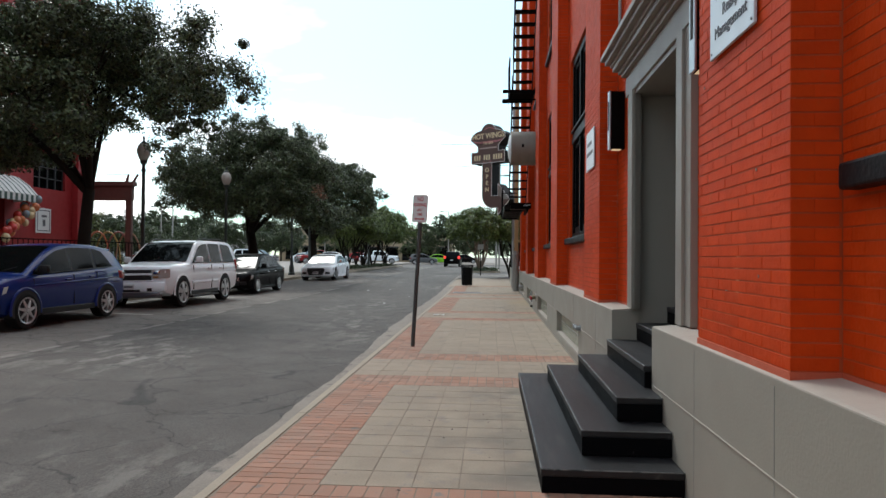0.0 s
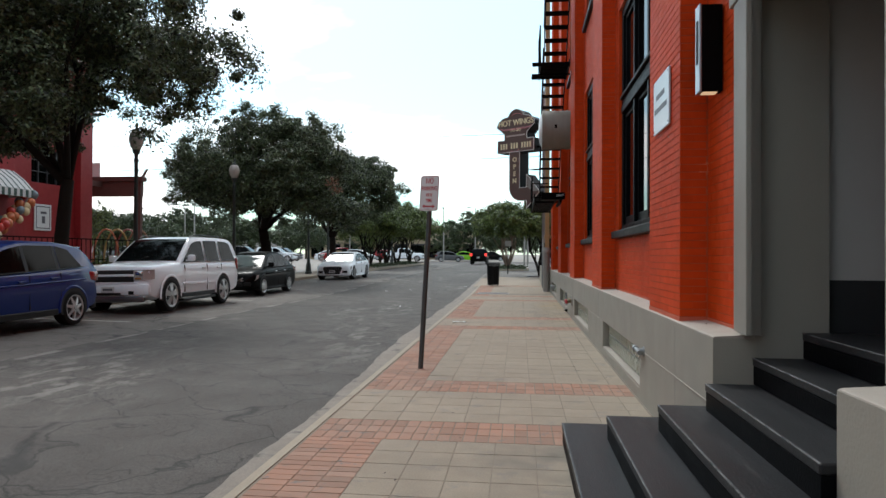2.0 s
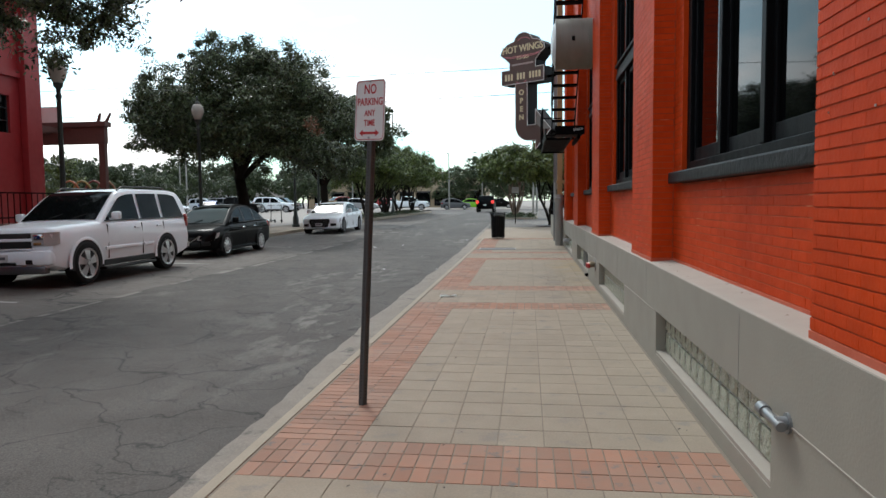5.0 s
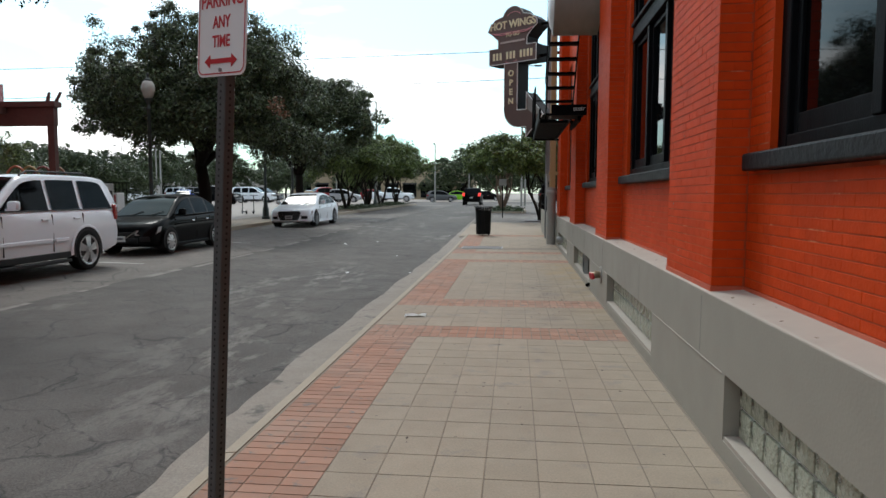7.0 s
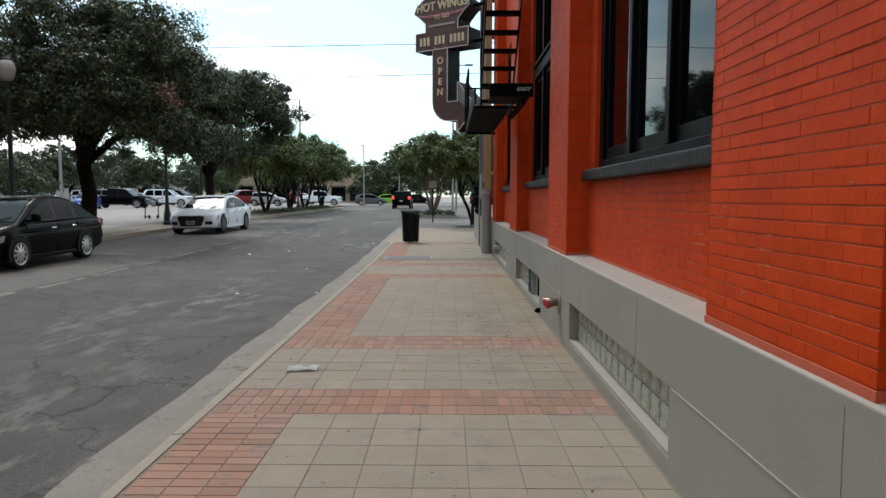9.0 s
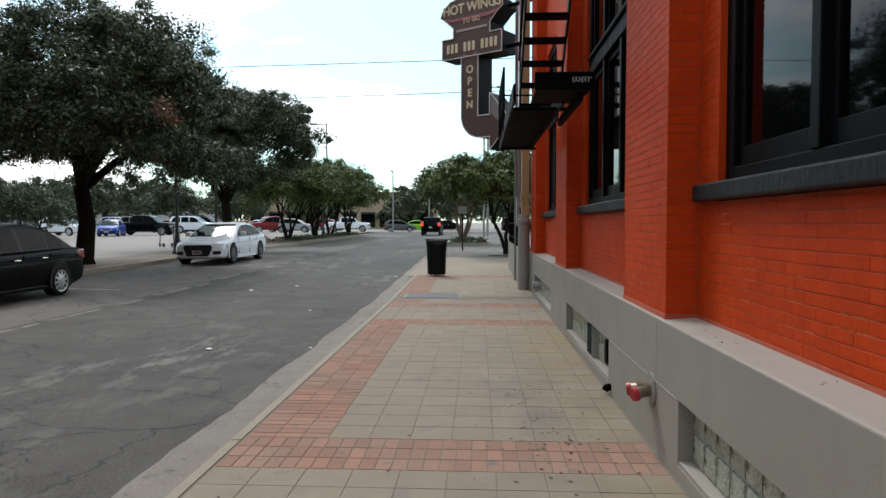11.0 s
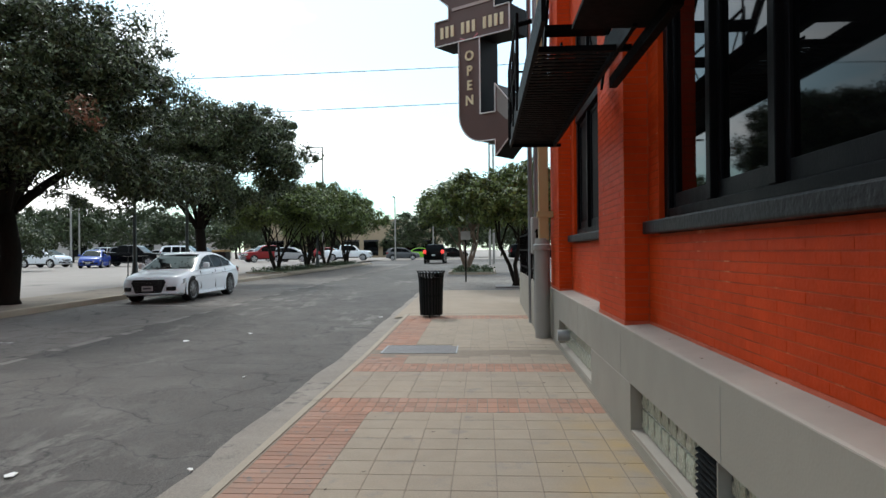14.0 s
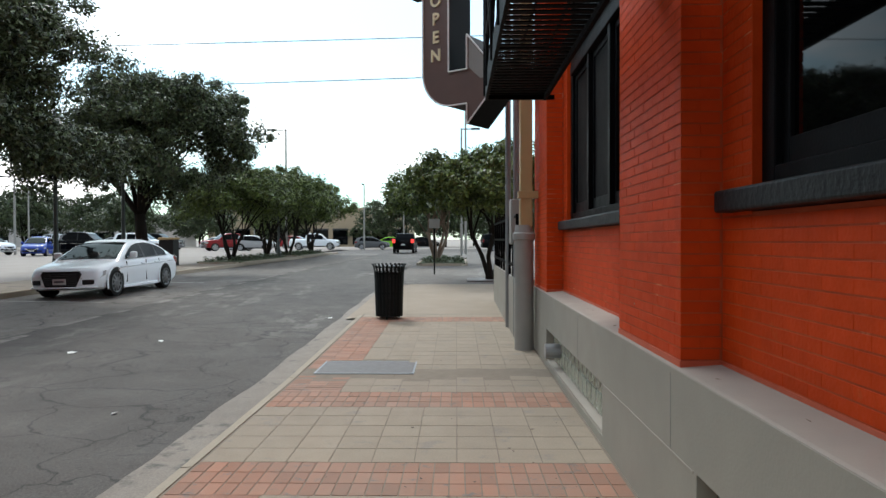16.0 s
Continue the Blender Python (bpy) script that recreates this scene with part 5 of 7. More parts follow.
for z, u0, u1 in ((6.88, 0.1, 1.75), (6.83, 0.2, 1.65)):
    part("stripe_tube", tube(bmesh.new(), [(u0, -0.02, z), (u0 + 0.25, -0.02, z - 0.05), (u1 - 0.25, -0.02, z - 0.05), (u1, -0.02, z)], 0.014, 6), M["tube_pink"], ws)
part("stripe_tube", tube(bmesh.new(), [(0.98 + 0.28 * math.cos(radians(a)), -0.02, 7.3 + 0.16 * math.sin(radians(a))) for a in range(20, 170, 15)], 0.012, 6), M["tube_pink"], ws)
part("stripe_tube", tube(bmesh.new(), [(0.66, -0.02, 5.9), (0.8, -0.02, 5.84), (0.98, -0.02, 5.84), (1.1, -0.02, 5.92)], 0.014, 6), M["tube_pink"], ws)
part("pale_panel", slab(bmesh.new(), [(1.53, -0.004, 4.77), (1.53, -0.004, 4.32), (1.75, -0.004, 4.12), (2.1, -0.004, 4.12)], (0, 0.003, 0)), M["grey_pipe"], ws, "pale grey upper half of the arrow head")
for z in (6.0, 7.0):
    part("arm", tube(bmesh.new(), [(1.7, 0.3, z), (3.2, 0.2, z)], 0.05, 8), M["black_iron"], ws)

# ---- pavers ----
TW, TL, J = 0.3035, 0.3048, 0.0038
PX0, PX1 = KERB_X + 0.005 + 2 * 0.3035, 1.2
BANDS = [(3.72, 4.34), (7.78, 8.4), (9.72, 10.34), (15.88, 16.5), (17.96, 18.58), (24.1, 24.72), (26.3, 26.92), (32.3, 32.92)]
WIDE = [(8.4, 9.72), (16.5, 17.96), (24.72, 26.3), (32.92, 33.3)]
pr = random.Random(9)
tiles, tiles_near, pavers, pavers_near = [], [], [], []


def put(lst, x, y, w, l, h=0.014):
    z = rise(y) - 0.013
    lst.append(((x, y, z), (w, 0, 0), (0, l, rise(y + l) - rise(y)), (0, 0, h + pr.uniform(-0.0008, 0.0008)), 0.002))


stretches = []
cur = -6.0
for b0, b1 in BANDS + [(33.3, 33.3)]:
    stretches.append((cur, b0))
    cur = b1
for s0, s1 in stretches:
    wide = any(abs(s0 - w[0]) < 0.05 for w in WIDE)
    n = max(1, round((s1 - s0) / TL))
    tl = (s1 - s0) / n
    x_start = KERB_X + 0.005 if wide else PX0
    nx = math.ceil((PX1 - x_start) / TW)
    for r in range(n):
        for c in range(nx):
            x, y = x_start + c * TW, s0 + r * tl
            tw = min(TW, PX1 - x)
            if -1.58 < x + tw / 2 < -0.39 and 27.8 < y + tl / 2 < 28.66:
                continue
            put(tiles_near if 6.0 < y < 16.4 else tiles, x + J / 2, y + J / 2, tw - J, tl - J)
    if not wide:
        n = round((s1 - s0) / 0.103)
        pl = (s1 - s0) / n
        for r in range(n):
            for c in range(3):
                x, y = KERB_X + 0.005 + c * 0.2013, s0 + r * pl
                if 27.8 < y < 28.66 and x > -1.6:
                    continue
                put(pavers_near if 11.5 < y < 15.0 else pavers, x + 0.003, y + 0.003, 0.1975, pl - 0.006)
for b0, b1 in BANDS:
    n = round((PX1 - KERB_X) / 0.1035)
    w = (PX1 - KERB_X - 0.005) / n
    for c in range(n):
        for r in range(3):
            put(pavers_near if abs(b0 - 9.72) < 0.1 or abs(b0 - 15.88) < 0.1 else pavers, KERB_X + 0.005 + c * w + 0.003, b0 + r * 0.2065 + 0.003, w - 0.006, 0.2005)
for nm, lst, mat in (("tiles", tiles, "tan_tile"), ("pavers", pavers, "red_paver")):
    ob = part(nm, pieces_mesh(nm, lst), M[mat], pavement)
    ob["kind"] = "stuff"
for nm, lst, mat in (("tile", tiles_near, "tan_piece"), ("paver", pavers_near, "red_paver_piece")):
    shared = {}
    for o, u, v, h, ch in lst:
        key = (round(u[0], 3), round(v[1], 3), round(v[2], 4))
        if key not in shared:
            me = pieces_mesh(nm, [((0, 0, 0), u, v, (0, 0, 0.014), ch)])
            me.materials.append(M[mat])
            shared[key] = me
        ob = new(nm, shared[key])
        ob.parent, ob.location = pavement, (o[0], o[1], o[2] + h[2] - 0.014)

# ---- vehicles ----
M["tyre"] = material("black_rubber", (0.006, 0.006, 0.006), (0.011, 0.011, 0.0105), spec=0.2, rough=0.8, scale=20, bump=0.1)
M["alloy"] = plain("alloy_rim", (0.55, 0.55, 0.56), 0.3, metal=0.7)
M["dark_alloy"] = plain("dark_alloy_rim", (0.16, 0.16, 0.17), 0.35, metal=0.7)
M["car_glass"] = plain("car_glass", (0.004, 0.005, 0.0055), 0.05, spec=0.13)
M["black_trim"] = plain("black_car_trim", (0.006, 0.006, 0.0065), 0.5, spec=0.3)
M["chrome"] = plain("chrome", (0.65, 0.65, 0.66), 0.12, metal=1.0)
M["head_lens"] = plain("headlight_lens", (0.36, 0.355, 0.34), 0.08, coat=0.8)
M["amber"] = plain("amber_lens", (0.30, 0.14, 0.04), 0.15)
M["tail_lens"] = plain("tail_lens", (0.25, 0.008, 0.01), 0.15, coat=1.0)
M["tail_lit"] = plain("lit_tail_lamp", (0.9, 0.05, 0.04), 0.3, emit=1.2)
M["plate_white"] = plain("number_plate", (0.55, 0.56, 0.56), 0.4)


def paint(name, c):
    dark = max(c) < 0.02
    return material(name, c, tuple(v * 0.9 for v in c), rough=0.4, spec=0.03 if dark else 0.1, coat=0.14 if dark else 0.6, scale=2, big=0.6, bump=0.0)


PAINT = {"white": paint("white_car_paint", (0.84, 0.89, 0.93)), "blue": paint("deep_blue_car_paint", (0.005, 0.021, 0.145)), "black": paint("black_car_paint", (0.0025, 0.0028, 0.003)),
         "red": paint("dark_red_car_paint", (0.25, 0.012, 0.015)), "green": paint("lime_car_paint", (0.22, 0.55, 0.02)), "silver": paint("silver_car_paint", (0.38, 0.39, 0.40)),
         "bright_blue": paint("bright_blue_car_paint", (0.02, 0.06, 0.35)), "grey": paint("grey_car_paint", (0.12, 0.125, 0.13)), "tan": paint("tan_car_paint", (0.35, 0.31, 0.25))}

KINDS = {
    "suv": dict(L=5.13, W=2.0, wb=2.95, fo=0.98, r=0.405, zb=0.32, belt=1.2, wr=0.79, wedge=0.0, nose=0.13,
                body=[(0, 0.9, 0.92), (0.03, 1.04, 0.94), (0.1, 1.11, 0.96), (0.5, 1.15, 0.985), (1.1, 1.18, 1), (1.6, 1.21, 1), (2.6, 1.22, 1), (3.6, 1.22, 1), (4.6, 1.22, 0.99), (5.05, 1.2, 0.97), (5.13, 0.95, 0.95)],
                cab=[(1.46, 1.17), (1.8, 1.43), (2.14, 1.68), (2.36, 1.81), (2.7, 1.87), (3.5, 1.89), (4.4, 1.88), (4.78, 1.84), (4.93, 1.72), (5.1, 1.2)],
                wins=[2.9, (3.0, 3.8), (3.92, 4.86)]),
    "crossover": dict(L=4.52, W=1.84, wb=2.69, fo=0.92, r=0.35, zb=0.26, belt=1.03, wr=0.73, wedge=0.045, nose=0.2,
                      body=[(0, 0.62, 0.82), (0.05, 0.80, 0.88), (0.22, 0.92, 0.95), (0.6, 1.0, 0.98), (1.0, 1.04, 1), (1.5, 1.06, 1), (2.5, 1.1, 1), (3.5, 1.15, 1), (4.2, 1.17, 0.97), (4.45, 1.05, 0.95), (4.52, 0.75, 0.92)],
                      cab=[(0.92, 1.02), (1.35, 1.27), (1.75, 1.48), (2.1, 1.6), (2.6, 1.66), (3.2, 1.655), (3.8, 1.6), (4.12, 1.52), (4.3, 1.34), (4.44, 1.12)],
                      wins=[2.36, (2.44, 3.2), (3.3, 3.95)]),
    "sedan": dict(L=4.49, W=1.72, wb=2.55, fo=0.88, r=0.315, zb=0.2, belt=0.94, wr=0.69, wedge=0.02, nose=0.24,
                  body=[(0, 0.54, 0.8), (0.05, 0.68, 0.87), (0.25, 0.79, 0.94), (0.6, 0.87, 0.98), (1.0, 0.93, 1), (1.5, 0.95, 1), (2.5, 0.97, 1), (3.4, 1.0, 1), (4.0, 1.01, 0.97), (4.4, 0.98, 0.93), (4.49, 0.7, 0.9)],
                  cab=[(0.9, 0.92), (1.35, 1.17), (1.75, 1.38), (2.1, 1.475), (2.6, 1.51), (3.0, 1.48), (3.45, 1.34), (4.05, 1.0)],
                  wins=[2.28, (2.36, 3.1), (3.17, 3.62)]),
    "saloon": dict(L=4.93, W=1.87, wb=2.91, fo=0.92, r=0.35, zb=0.2, belt=0.93, wr=0.69, wedge=0.02, nose=0.22,
                   body=[(0, 0.54, 0.84), (0.05, 0.66, 0.89), (0.25, 0.76, 0.95), (0.7, 0.84, 0.98), (1.2, 0.91, 1), (1.7, 0.94, 1), (2.8, 0.97, 1), (3.8, 1.0, 1), (4.4, 1.01, 0.97), (4.82, 0.97, 0.93), (4.93, 0.7, 0.9)],
                   cab=[(1.14, 0.9), (1.65, 1.16), (2.05, 1.345), (2.45, 1.43), (2.95, 1.455), (3.45, 1.4), (3.95, 1.26), (4.5, 1.0)],
                   wins=[2.58, (2.66, 3.4), (3.47, 4.05)]),
    "pickup": dict(L=5.85, W=2.02, wb=3.65, fo=1.0, r=0.4, zb=0.35, belt=1.2, wr=0.80, wedge=0.0, nose=0.12,
                   body=[(0, 0.85, 0.9), (0.05, 1.02, 0.94), (0.2, 1.12, 0.97), (0.6, 1.17, 1), (1.2, 1.2, 1), (1.6, 1.21, 1), (2.6, 1.22, 1), (3.7, 1.23, 1), (4.8, 1.24, 1), (5.78, 1.24, 0.98), (5.85, 0.7, 0.96)],
                   cab=[(1.35, 1.17), (1.75, 1.5), (2.05, 1.76), (2.45, 1.87), (3.2, 1.9), (3.7, 1.86), (3.9, 1.24)],
                   wins=[2.72, (2.82, 3.62)]),
}


def lerp_at(pts, d, i=1):
    for a, b in zip(pts, pts[1:]):
        if a[0] <= d <= b[0]:
            t = (d - a[0]) / (b[0] - a[0])
            return a[i] + (b[i] - a[i]) * t
    return pts[-1][i] if d > pts[-1][0] else pts[0][i]


def curve_at(pts, d, i=1):
    """A smooth line through the points that never overshoots them."""
    n = len(pts)
    if d <= pts[0][0]:
        return pts[0][i]
    if d >= pts[-1][0]:
        return pts[-1][i]
    sl = [(b[i] - a[i]) / (b[0] - a[0]) for a, b in zip(pts, pts[1:])]
    k = max(j for j in range(n - 1) if pts[j][0] <= d)

    def tangent(j):
        if j == 0 or j == n - 1:
            return sl[0] if j == 0 else sl[-1]
        a, b = sl[j - 1], sl[j]
        return 0.0 if a * b <= 0 else 2 * a * b / (a + b)

    w = pts[k + 1][0] - pts[k][0]
    t = (d - pts[k][0]) / w
    p0, p1, m0, m1 = pts[k][i], pts[k + 1][i], tangent(k) * w, tangent(k + 1) * w
    return (2 * t ** 3 - 3 * t ** 2 + 1) * p0 + (t ** 3 - 2 * t ** 2 + t) * m0 + (-2 * t ** 3 + 3 * t ** 2) * p1 + (t ** 3 - t ** 2) * m1


def wheel(parent, x, d, r, side, rim_mat, spokes):
    """side: +1 or -1, the way the rim faces."""
    ob = part("wheel", tyre_mesh(r, side), M["tyre"], parent, "black tyre", smooth=True, angle=40)
    ob.location = (x, d, r)
    rr = r * 0.7
    bm = bmesh.new()
    for k in range(spokes):
        a = 2 * math.pi * (k + 0.25) / spokes
        c, s = math.cos(a), math.sin(a)
        w0, w1 = rr * 0.15, rr * (0.15 if spokes < 7 else 0.08)
        for fork in ((-0.16, 0.16) if spokes < 7 else (0.0,)):
            e = rr * fork
            ol = [(side * 0.034, c * 0.2 * rr - s * w0, s * 0.2 * rr + c * w0), (side * 0.034, c * 0.2 * rr + s * w0, s * 0.2 * rr - c * w0),
                  (side * 0.008, c * rr * 0.98 + s * (w1 + e), s * rr * 0.98 - c * (w1 + e)), (side * 0.008, c * rr * 0.98 - s * (w1 - e), s * rr * 0.98 + c * (w1 - e))]
            slab(bm, ol, (-side * 0.04, 0, 0))
    tube(bm, [(-side * 0.02, 0, 0), (side * 0.04, 0, 0)], [rr * 0.24, rr * 0.17], 14)
    n = 28
    ra = [bm.verts.new((side * 0.018, rr * 0.94 * math.cos(6.2832 * k / n), rr * 0.94 * math.sin(6.2832 * k / n))) for k in range(n)]
    rb = [bm.verts.new((side * 0.024, rr * 1.05 * math.cos(6.2832 * k / n), rr * 1.05 * math.sin(6.2832 * k / n))) for k in range(n)]
    rc = [bm.verts.new((-side * 0.06, rr * 0.9 * math.cos(6.2832 * k / n), rr * 0.9 * math.sin(6.2832 * k / n))) for k in range(n)]
    for k in range(n):
        j = (k + 1) % n
        bm.faces.new((ra[k], ra[j], rb[j], rb[k])), bm.faces.new((ra[k], ra[j], rc[j], rc[k]))
    part("rim", bm, rim_mat, ob, "alloy rim")
    # black disc for the shaded depth behind the spokes
    part("hub_dark", tube(bmesh.new(), [(-side * 0.062, 0, 0), (-side * 0.07, 0, 0)], rr * 0.96, 20), M["hole"], ob)


def tyre_mesh(r, side):
    bm = bmesh.new()
    prof = [(0.72, -0.22), (0.96, -0.22), (1.0, -0.17), (1.0, -0.025), (0.975, 0.006), (0.87, 0.022), (0.74, 0.014), (0.71, -0.06)]
    n = 36
    rings = [[bm.verts.new((side * x, p * r * math.cos(6.2832 * k / n), p * r * math.sin(6.2832 * k / n))) for k in range(n)] for p, x in prof]
    for a, b in zip(rings, rings[1:]):
        for k in range(n):
            bm.faces.new((a[k], a[(k + 1) % n], b[(k + 1) % n], b[k]))
    return bm


def car(kind, colour, m, label, category="car", rim="alloy", spokes=5, lit=False, name=None):
    """A road vehicle; its nose is at y = 0 and its tail at y = L in its own frame."""
    K = KINDS[kind]
    L, W, h, belt = K["L"], K["W"], K["W"] / 2, K["belt"]
    P = PAINT[colour]
    tall = kind in ("suv", "pickup")
    ob = thing(name or {"suv": "suv", "crossover": "crossover_car", "sedan": "sedan_car", "saloon": "saloon_car", "pickup": "pickup_truck"}[kind], label, category, m)
    body = K["body"]

    def bowed(bm):
        """Rounds nose and tail in plan."""
        for k in (-0.8, -0.6, -0.4, -0.2, 0.0, 0.2, 0.4, 0.6, 0.8):
            bmesh.ops.bisect_plane(bm, geom=bm.verts[:] + bm.edges[:] + bm.faces[:], plane_co=(k * h, 0, 0), plane_no=(1, 0, 0), dist=1e-5)
        for v in bm.verts:
            q, y = (v.co.x / h) ** 2, v.co.y
            v.co.y = y + K["nose"] * q * min(1, max(0, 1 - y / 0.75)) - 0.1 * q * min(1, max(0, 1 - (L - y) / 0.6))
        return bm

    def fit_on(nm, bm, mat, parent=None, lab="", smooth=True, angle=35):
        return part(nm, bowed(bm), mat, parent or ob, lab, smooth=smooth, angle=angle)

    # lower body
    bm = bmesh.new()
    ds = sorted(set([b[0] for b in body] + [L * k / 30 for k in range(31)] + [0.015, 0.2, 0.3]))
    rings = []
    for d in ds:
        zt, f = curve_at(body, d, 1), curve_at(body, d, 2)
        w = h * f
        e = min(d, L - d)
        zb = K["zb"] + 0.08 * max(0, 1 - e / 0.35)
        zm = zb + (zt - zb) * 0.5
        half = [(w * 0.86, zb), (w * 0.95, zb + 0.05), (w * 0.975, zb + 0.17), (w * 0.995, zm), (w, zm + (zt - zm) * 0.3), (w * 0.985, zm + (zt - zm) * 0.62), (w * 0.965, zt - 0.06), (w * 0.93, zt - 0.018), (w * 0.82, zt + 0.006), (w * 0.4, zt + 0.022)]
        ring = half + [(-x, z) for x, z in half[::-1]]
        rings.append([bm.verts.new((x, d, z)) for x, z in ring])
    for a, b in zip(rings, rings[1:]):
        for k in range(len(a)):
            j = (k + 1) % len(a)
            bm.faces.new((a[k], a[j], b[j], b[k]))
    bm.faces.new(rings[0]), bm.faces.new(rings[-1][::-1])
    fit_on("body", bm, P, angle=42)
    # cabin
    cab = K["cab"]
    top = max(z for _, z in cab)
    wb_, wr = h * 0.945, K["wr"] * h

    def cw(z):
        t = (z - belt) / (top - belt)
        return wb_ + (wr - wb_) * max(0, t) ** 1.15

    def bl(d):
        return belt + K["wedge"] * (d - 1.6)

    n_f = 44
    fine = [(cab[0][0] + (cab[-1][0] - cab[0][0]) * k / n_f,) for k in range(n_f + 1)]
    fine = [(d, curve_at(cab, d)) for (d,) in fine]
    bm = bmesh.new()
    rows = []
    for d, z in fine:
        w = cw(z)
        low = min(z, belt) - 0.03
        rows.append([bm.verts.new(p) for p in ((wb_, d, low), (w, d, max(z - 0.05, low + 0.01)), (w * 0.965, d, max(z - 0.014, low + 0.013)), (w * 0.9, d, max(z, low + 0.015)), (w * 0.5, d, z + 0.018), (-w * 0.5, d, z + 0.018), (-w * 0.9, d, max(z, low + 0.015)), (-w * 0.965, d, max(z - 0.014, low + 0.013)), (-w, d, max(z - 0.05, low + 0.01)), (-wb_, d, low))])
    for a, b in zip(rows, rows[1:]):
        for k in range(9):
            bm.faces.new((a[k], a[k + 1], b[k + 1], b[k]))
    part("cabin", bm, P, ob, smooth=True, angle=42)
    # side windows
    margin = 0.1 if kind == "suv" else 0.085
    d_first = min(d for d, z in fine if z - margin > bl(d) + 0.05)
    wins = [(d_first, K["wins"][0])] + K["wins"][1:]
    for sd in (1, -1):
        for wi, (d0, d1) in enumerate(wins):
            bm = bmesh.new()
            n = 12
            lo, hi = [], []
            for k in range(n + 1):
                d = d0 + (d1 - d0) * k / n
                zb = bl(d) + 0.03
                zt = max(curve_at(cab, d) - margin, zb + 0.012)
                lean = (0.2 if kind == "suv" else 0.28) * k / n if wi == len(wins) - 1 and kind in ("suv", "crossover") else 0.0
                for z, lst, back in ((zb, lo, 0.0), (zt, hi, lean)):
                    lst.append(bm.verts.new((sd * (cw(z) + 0.008), d - back, z)))
            for k in range(n):
                bm.faces.new((lo[k], lo[k + 1], hi[k + 1], hi[k]))
            bmesh.ops.solidify(bm, geom=bm.faces[:], thickness=0.006)
            part("side_window", bm, M["car_glass"], ob)
            if wi < len(wins) - 1 and kind != "suv":
                dp = d1 + 0.04
                zt, zb = curve_at(cab, dp) - margin, bl(dp) + 0.03
                bm = bmesh.new()
                slab(bm, [(sd * (cw(zb) + 0.004), dp - 0.045, zb), (sd * (cw(zb) + 0.004), dp + 0.045, zb), (sd * (cw(zt) + 0.004), dp + 0.04, zt), (sd * (cw(zt) + 0.004), dp - 0.04, zt)], (sd * 0.004, 0, 0))
                part("door_pillar", bm, M["black_trim"], ob)
        bm = tube(bmesh.new(), [(sd * (wb_ + 0.008), d, bl(d) + 0.02) for d in (d_first - 0.05, (d_first + wins[-1][1]) / 2, wins[-1][1])], 0.012, 6)
        part("beltline", bm, M["black_trim"], ob)
    # windscreen and rear window
    apex = [d for d, z in fine if z > top - 0.09]
    fr = [p for p in fine if p[0] <= apex[0] and p[1] > cab[0][1] + 0.02]
    rr_i = [p for p in fine if p[0] >= apex[-1] and p[1] > cab[-1][1] + (0.12 if tall or kind == "crossover" else 0.03)]
    for nm, run, sg in (("windscreen", fr, -1), ("rear_window", rr_i, 1)):
        bm = bmesh.new()
        rws = []
        for d, z in run:
            w = cw(z) * 0.885
            rws.append([bm.verts.new((x, d + sg * 0.008, z + 0.012 + c)) for x, c in ((-w, 0.0), (-w * 0.55, 0.014), (w * 0.55, 0.014), (w, 0.0))])
        for a, b in zip(rws, rws[1:]):
            for k in range(3):
                bm.faces.new((a[k], a[k + 1], b[k + 1], b[k]))
        part(nm, bm, M["car_glass"], ob, smooth=True)
    # wheels over solid black discs that stand for the arches' shade, with a lip
    fa, ra = K["fo"], K["fo"] + K["wb"]
    for sd in (1, -1):
        for d in (fa, ra):
            bm = bmesh.new()
            n, R = 30, K["r"] * 1.15
            xo = h * curve_at(body, d, 2)
            a0 = [bm.verts.new((sd * (xo + 0.004), d + R * math.cos(6.2832 * k / n), max(K["zb"] - 0.03, K["r"] + R * math.sin(6.2832 * k / n)))) for k in range(n)]
            b0 = [bm.verts.new((sd * (xo - 0.3), v.co.y, v.co.z)) for v in a0]
            bm.faces.new(a0), bm.faces.new(b0[::-1])
            for k in range(n):
                bm.faces.new((a0[k], b0[k], b0[(k + 1) % n], a0[(k + 1) % n]))
            part("wheel_arch", bm, M["hole"], ob)
            bm = bmesh.new()
            a1 = math.asin(min(1, max(-1, (K["zb"] + 0.02 - K["r"]) / R)))
            arcs = [a1 + (math.pi - 2 * a1) * k / 22 for k in range(23)]
            rgs = [[bm.verts.new((sd * (xo + dx), d + q * R * math.cos(t), K["r"] + q * R * math.sin(t))) for t in arcs] for q, dx in ((0.99, -0.02), (0.985, 0.006), (1.03, 0.01), (1.09, 0.003), (1.12, -0.012))]
            for p, q in zip(rgs, rgs[1:]):
                for k in range(22):
                    bm.faces.new((p[k], p[k + 1], q[k + 1], q[k]))
            part("arch_lip", bm, M["black_trim"] if kind == "crossover" and colour != "blue" else P, ob, smooth=True, angle=50)
            wheel(ob, sd * (xo - 0.004), d, K["r"], sd, M["alloy" if rim == "alloy" else "dark_alloy"], spokes)
        # mirror, handles, seams, sill
        md = d_first + 0.12
        bm = bmesh.new()
        box(bm, *sorted((sd * (wb_ + 0.05), sd * (wb_ + 0.24))), md - 0.03, md + 0.09, bl(md) + 0.03, bl(md) + 0.2, bev=0.04)
        box(bm, *sorted((sd * (wb_ - 0.02), sd * (wb_ + 0.08))), md, md + 0.05, bl(md) + 0.03, bl(md) + 0.07)
        part("mirror", bm, M["black_trim"] if colour == "blue" else P, ob, smooth=True, angle=40)
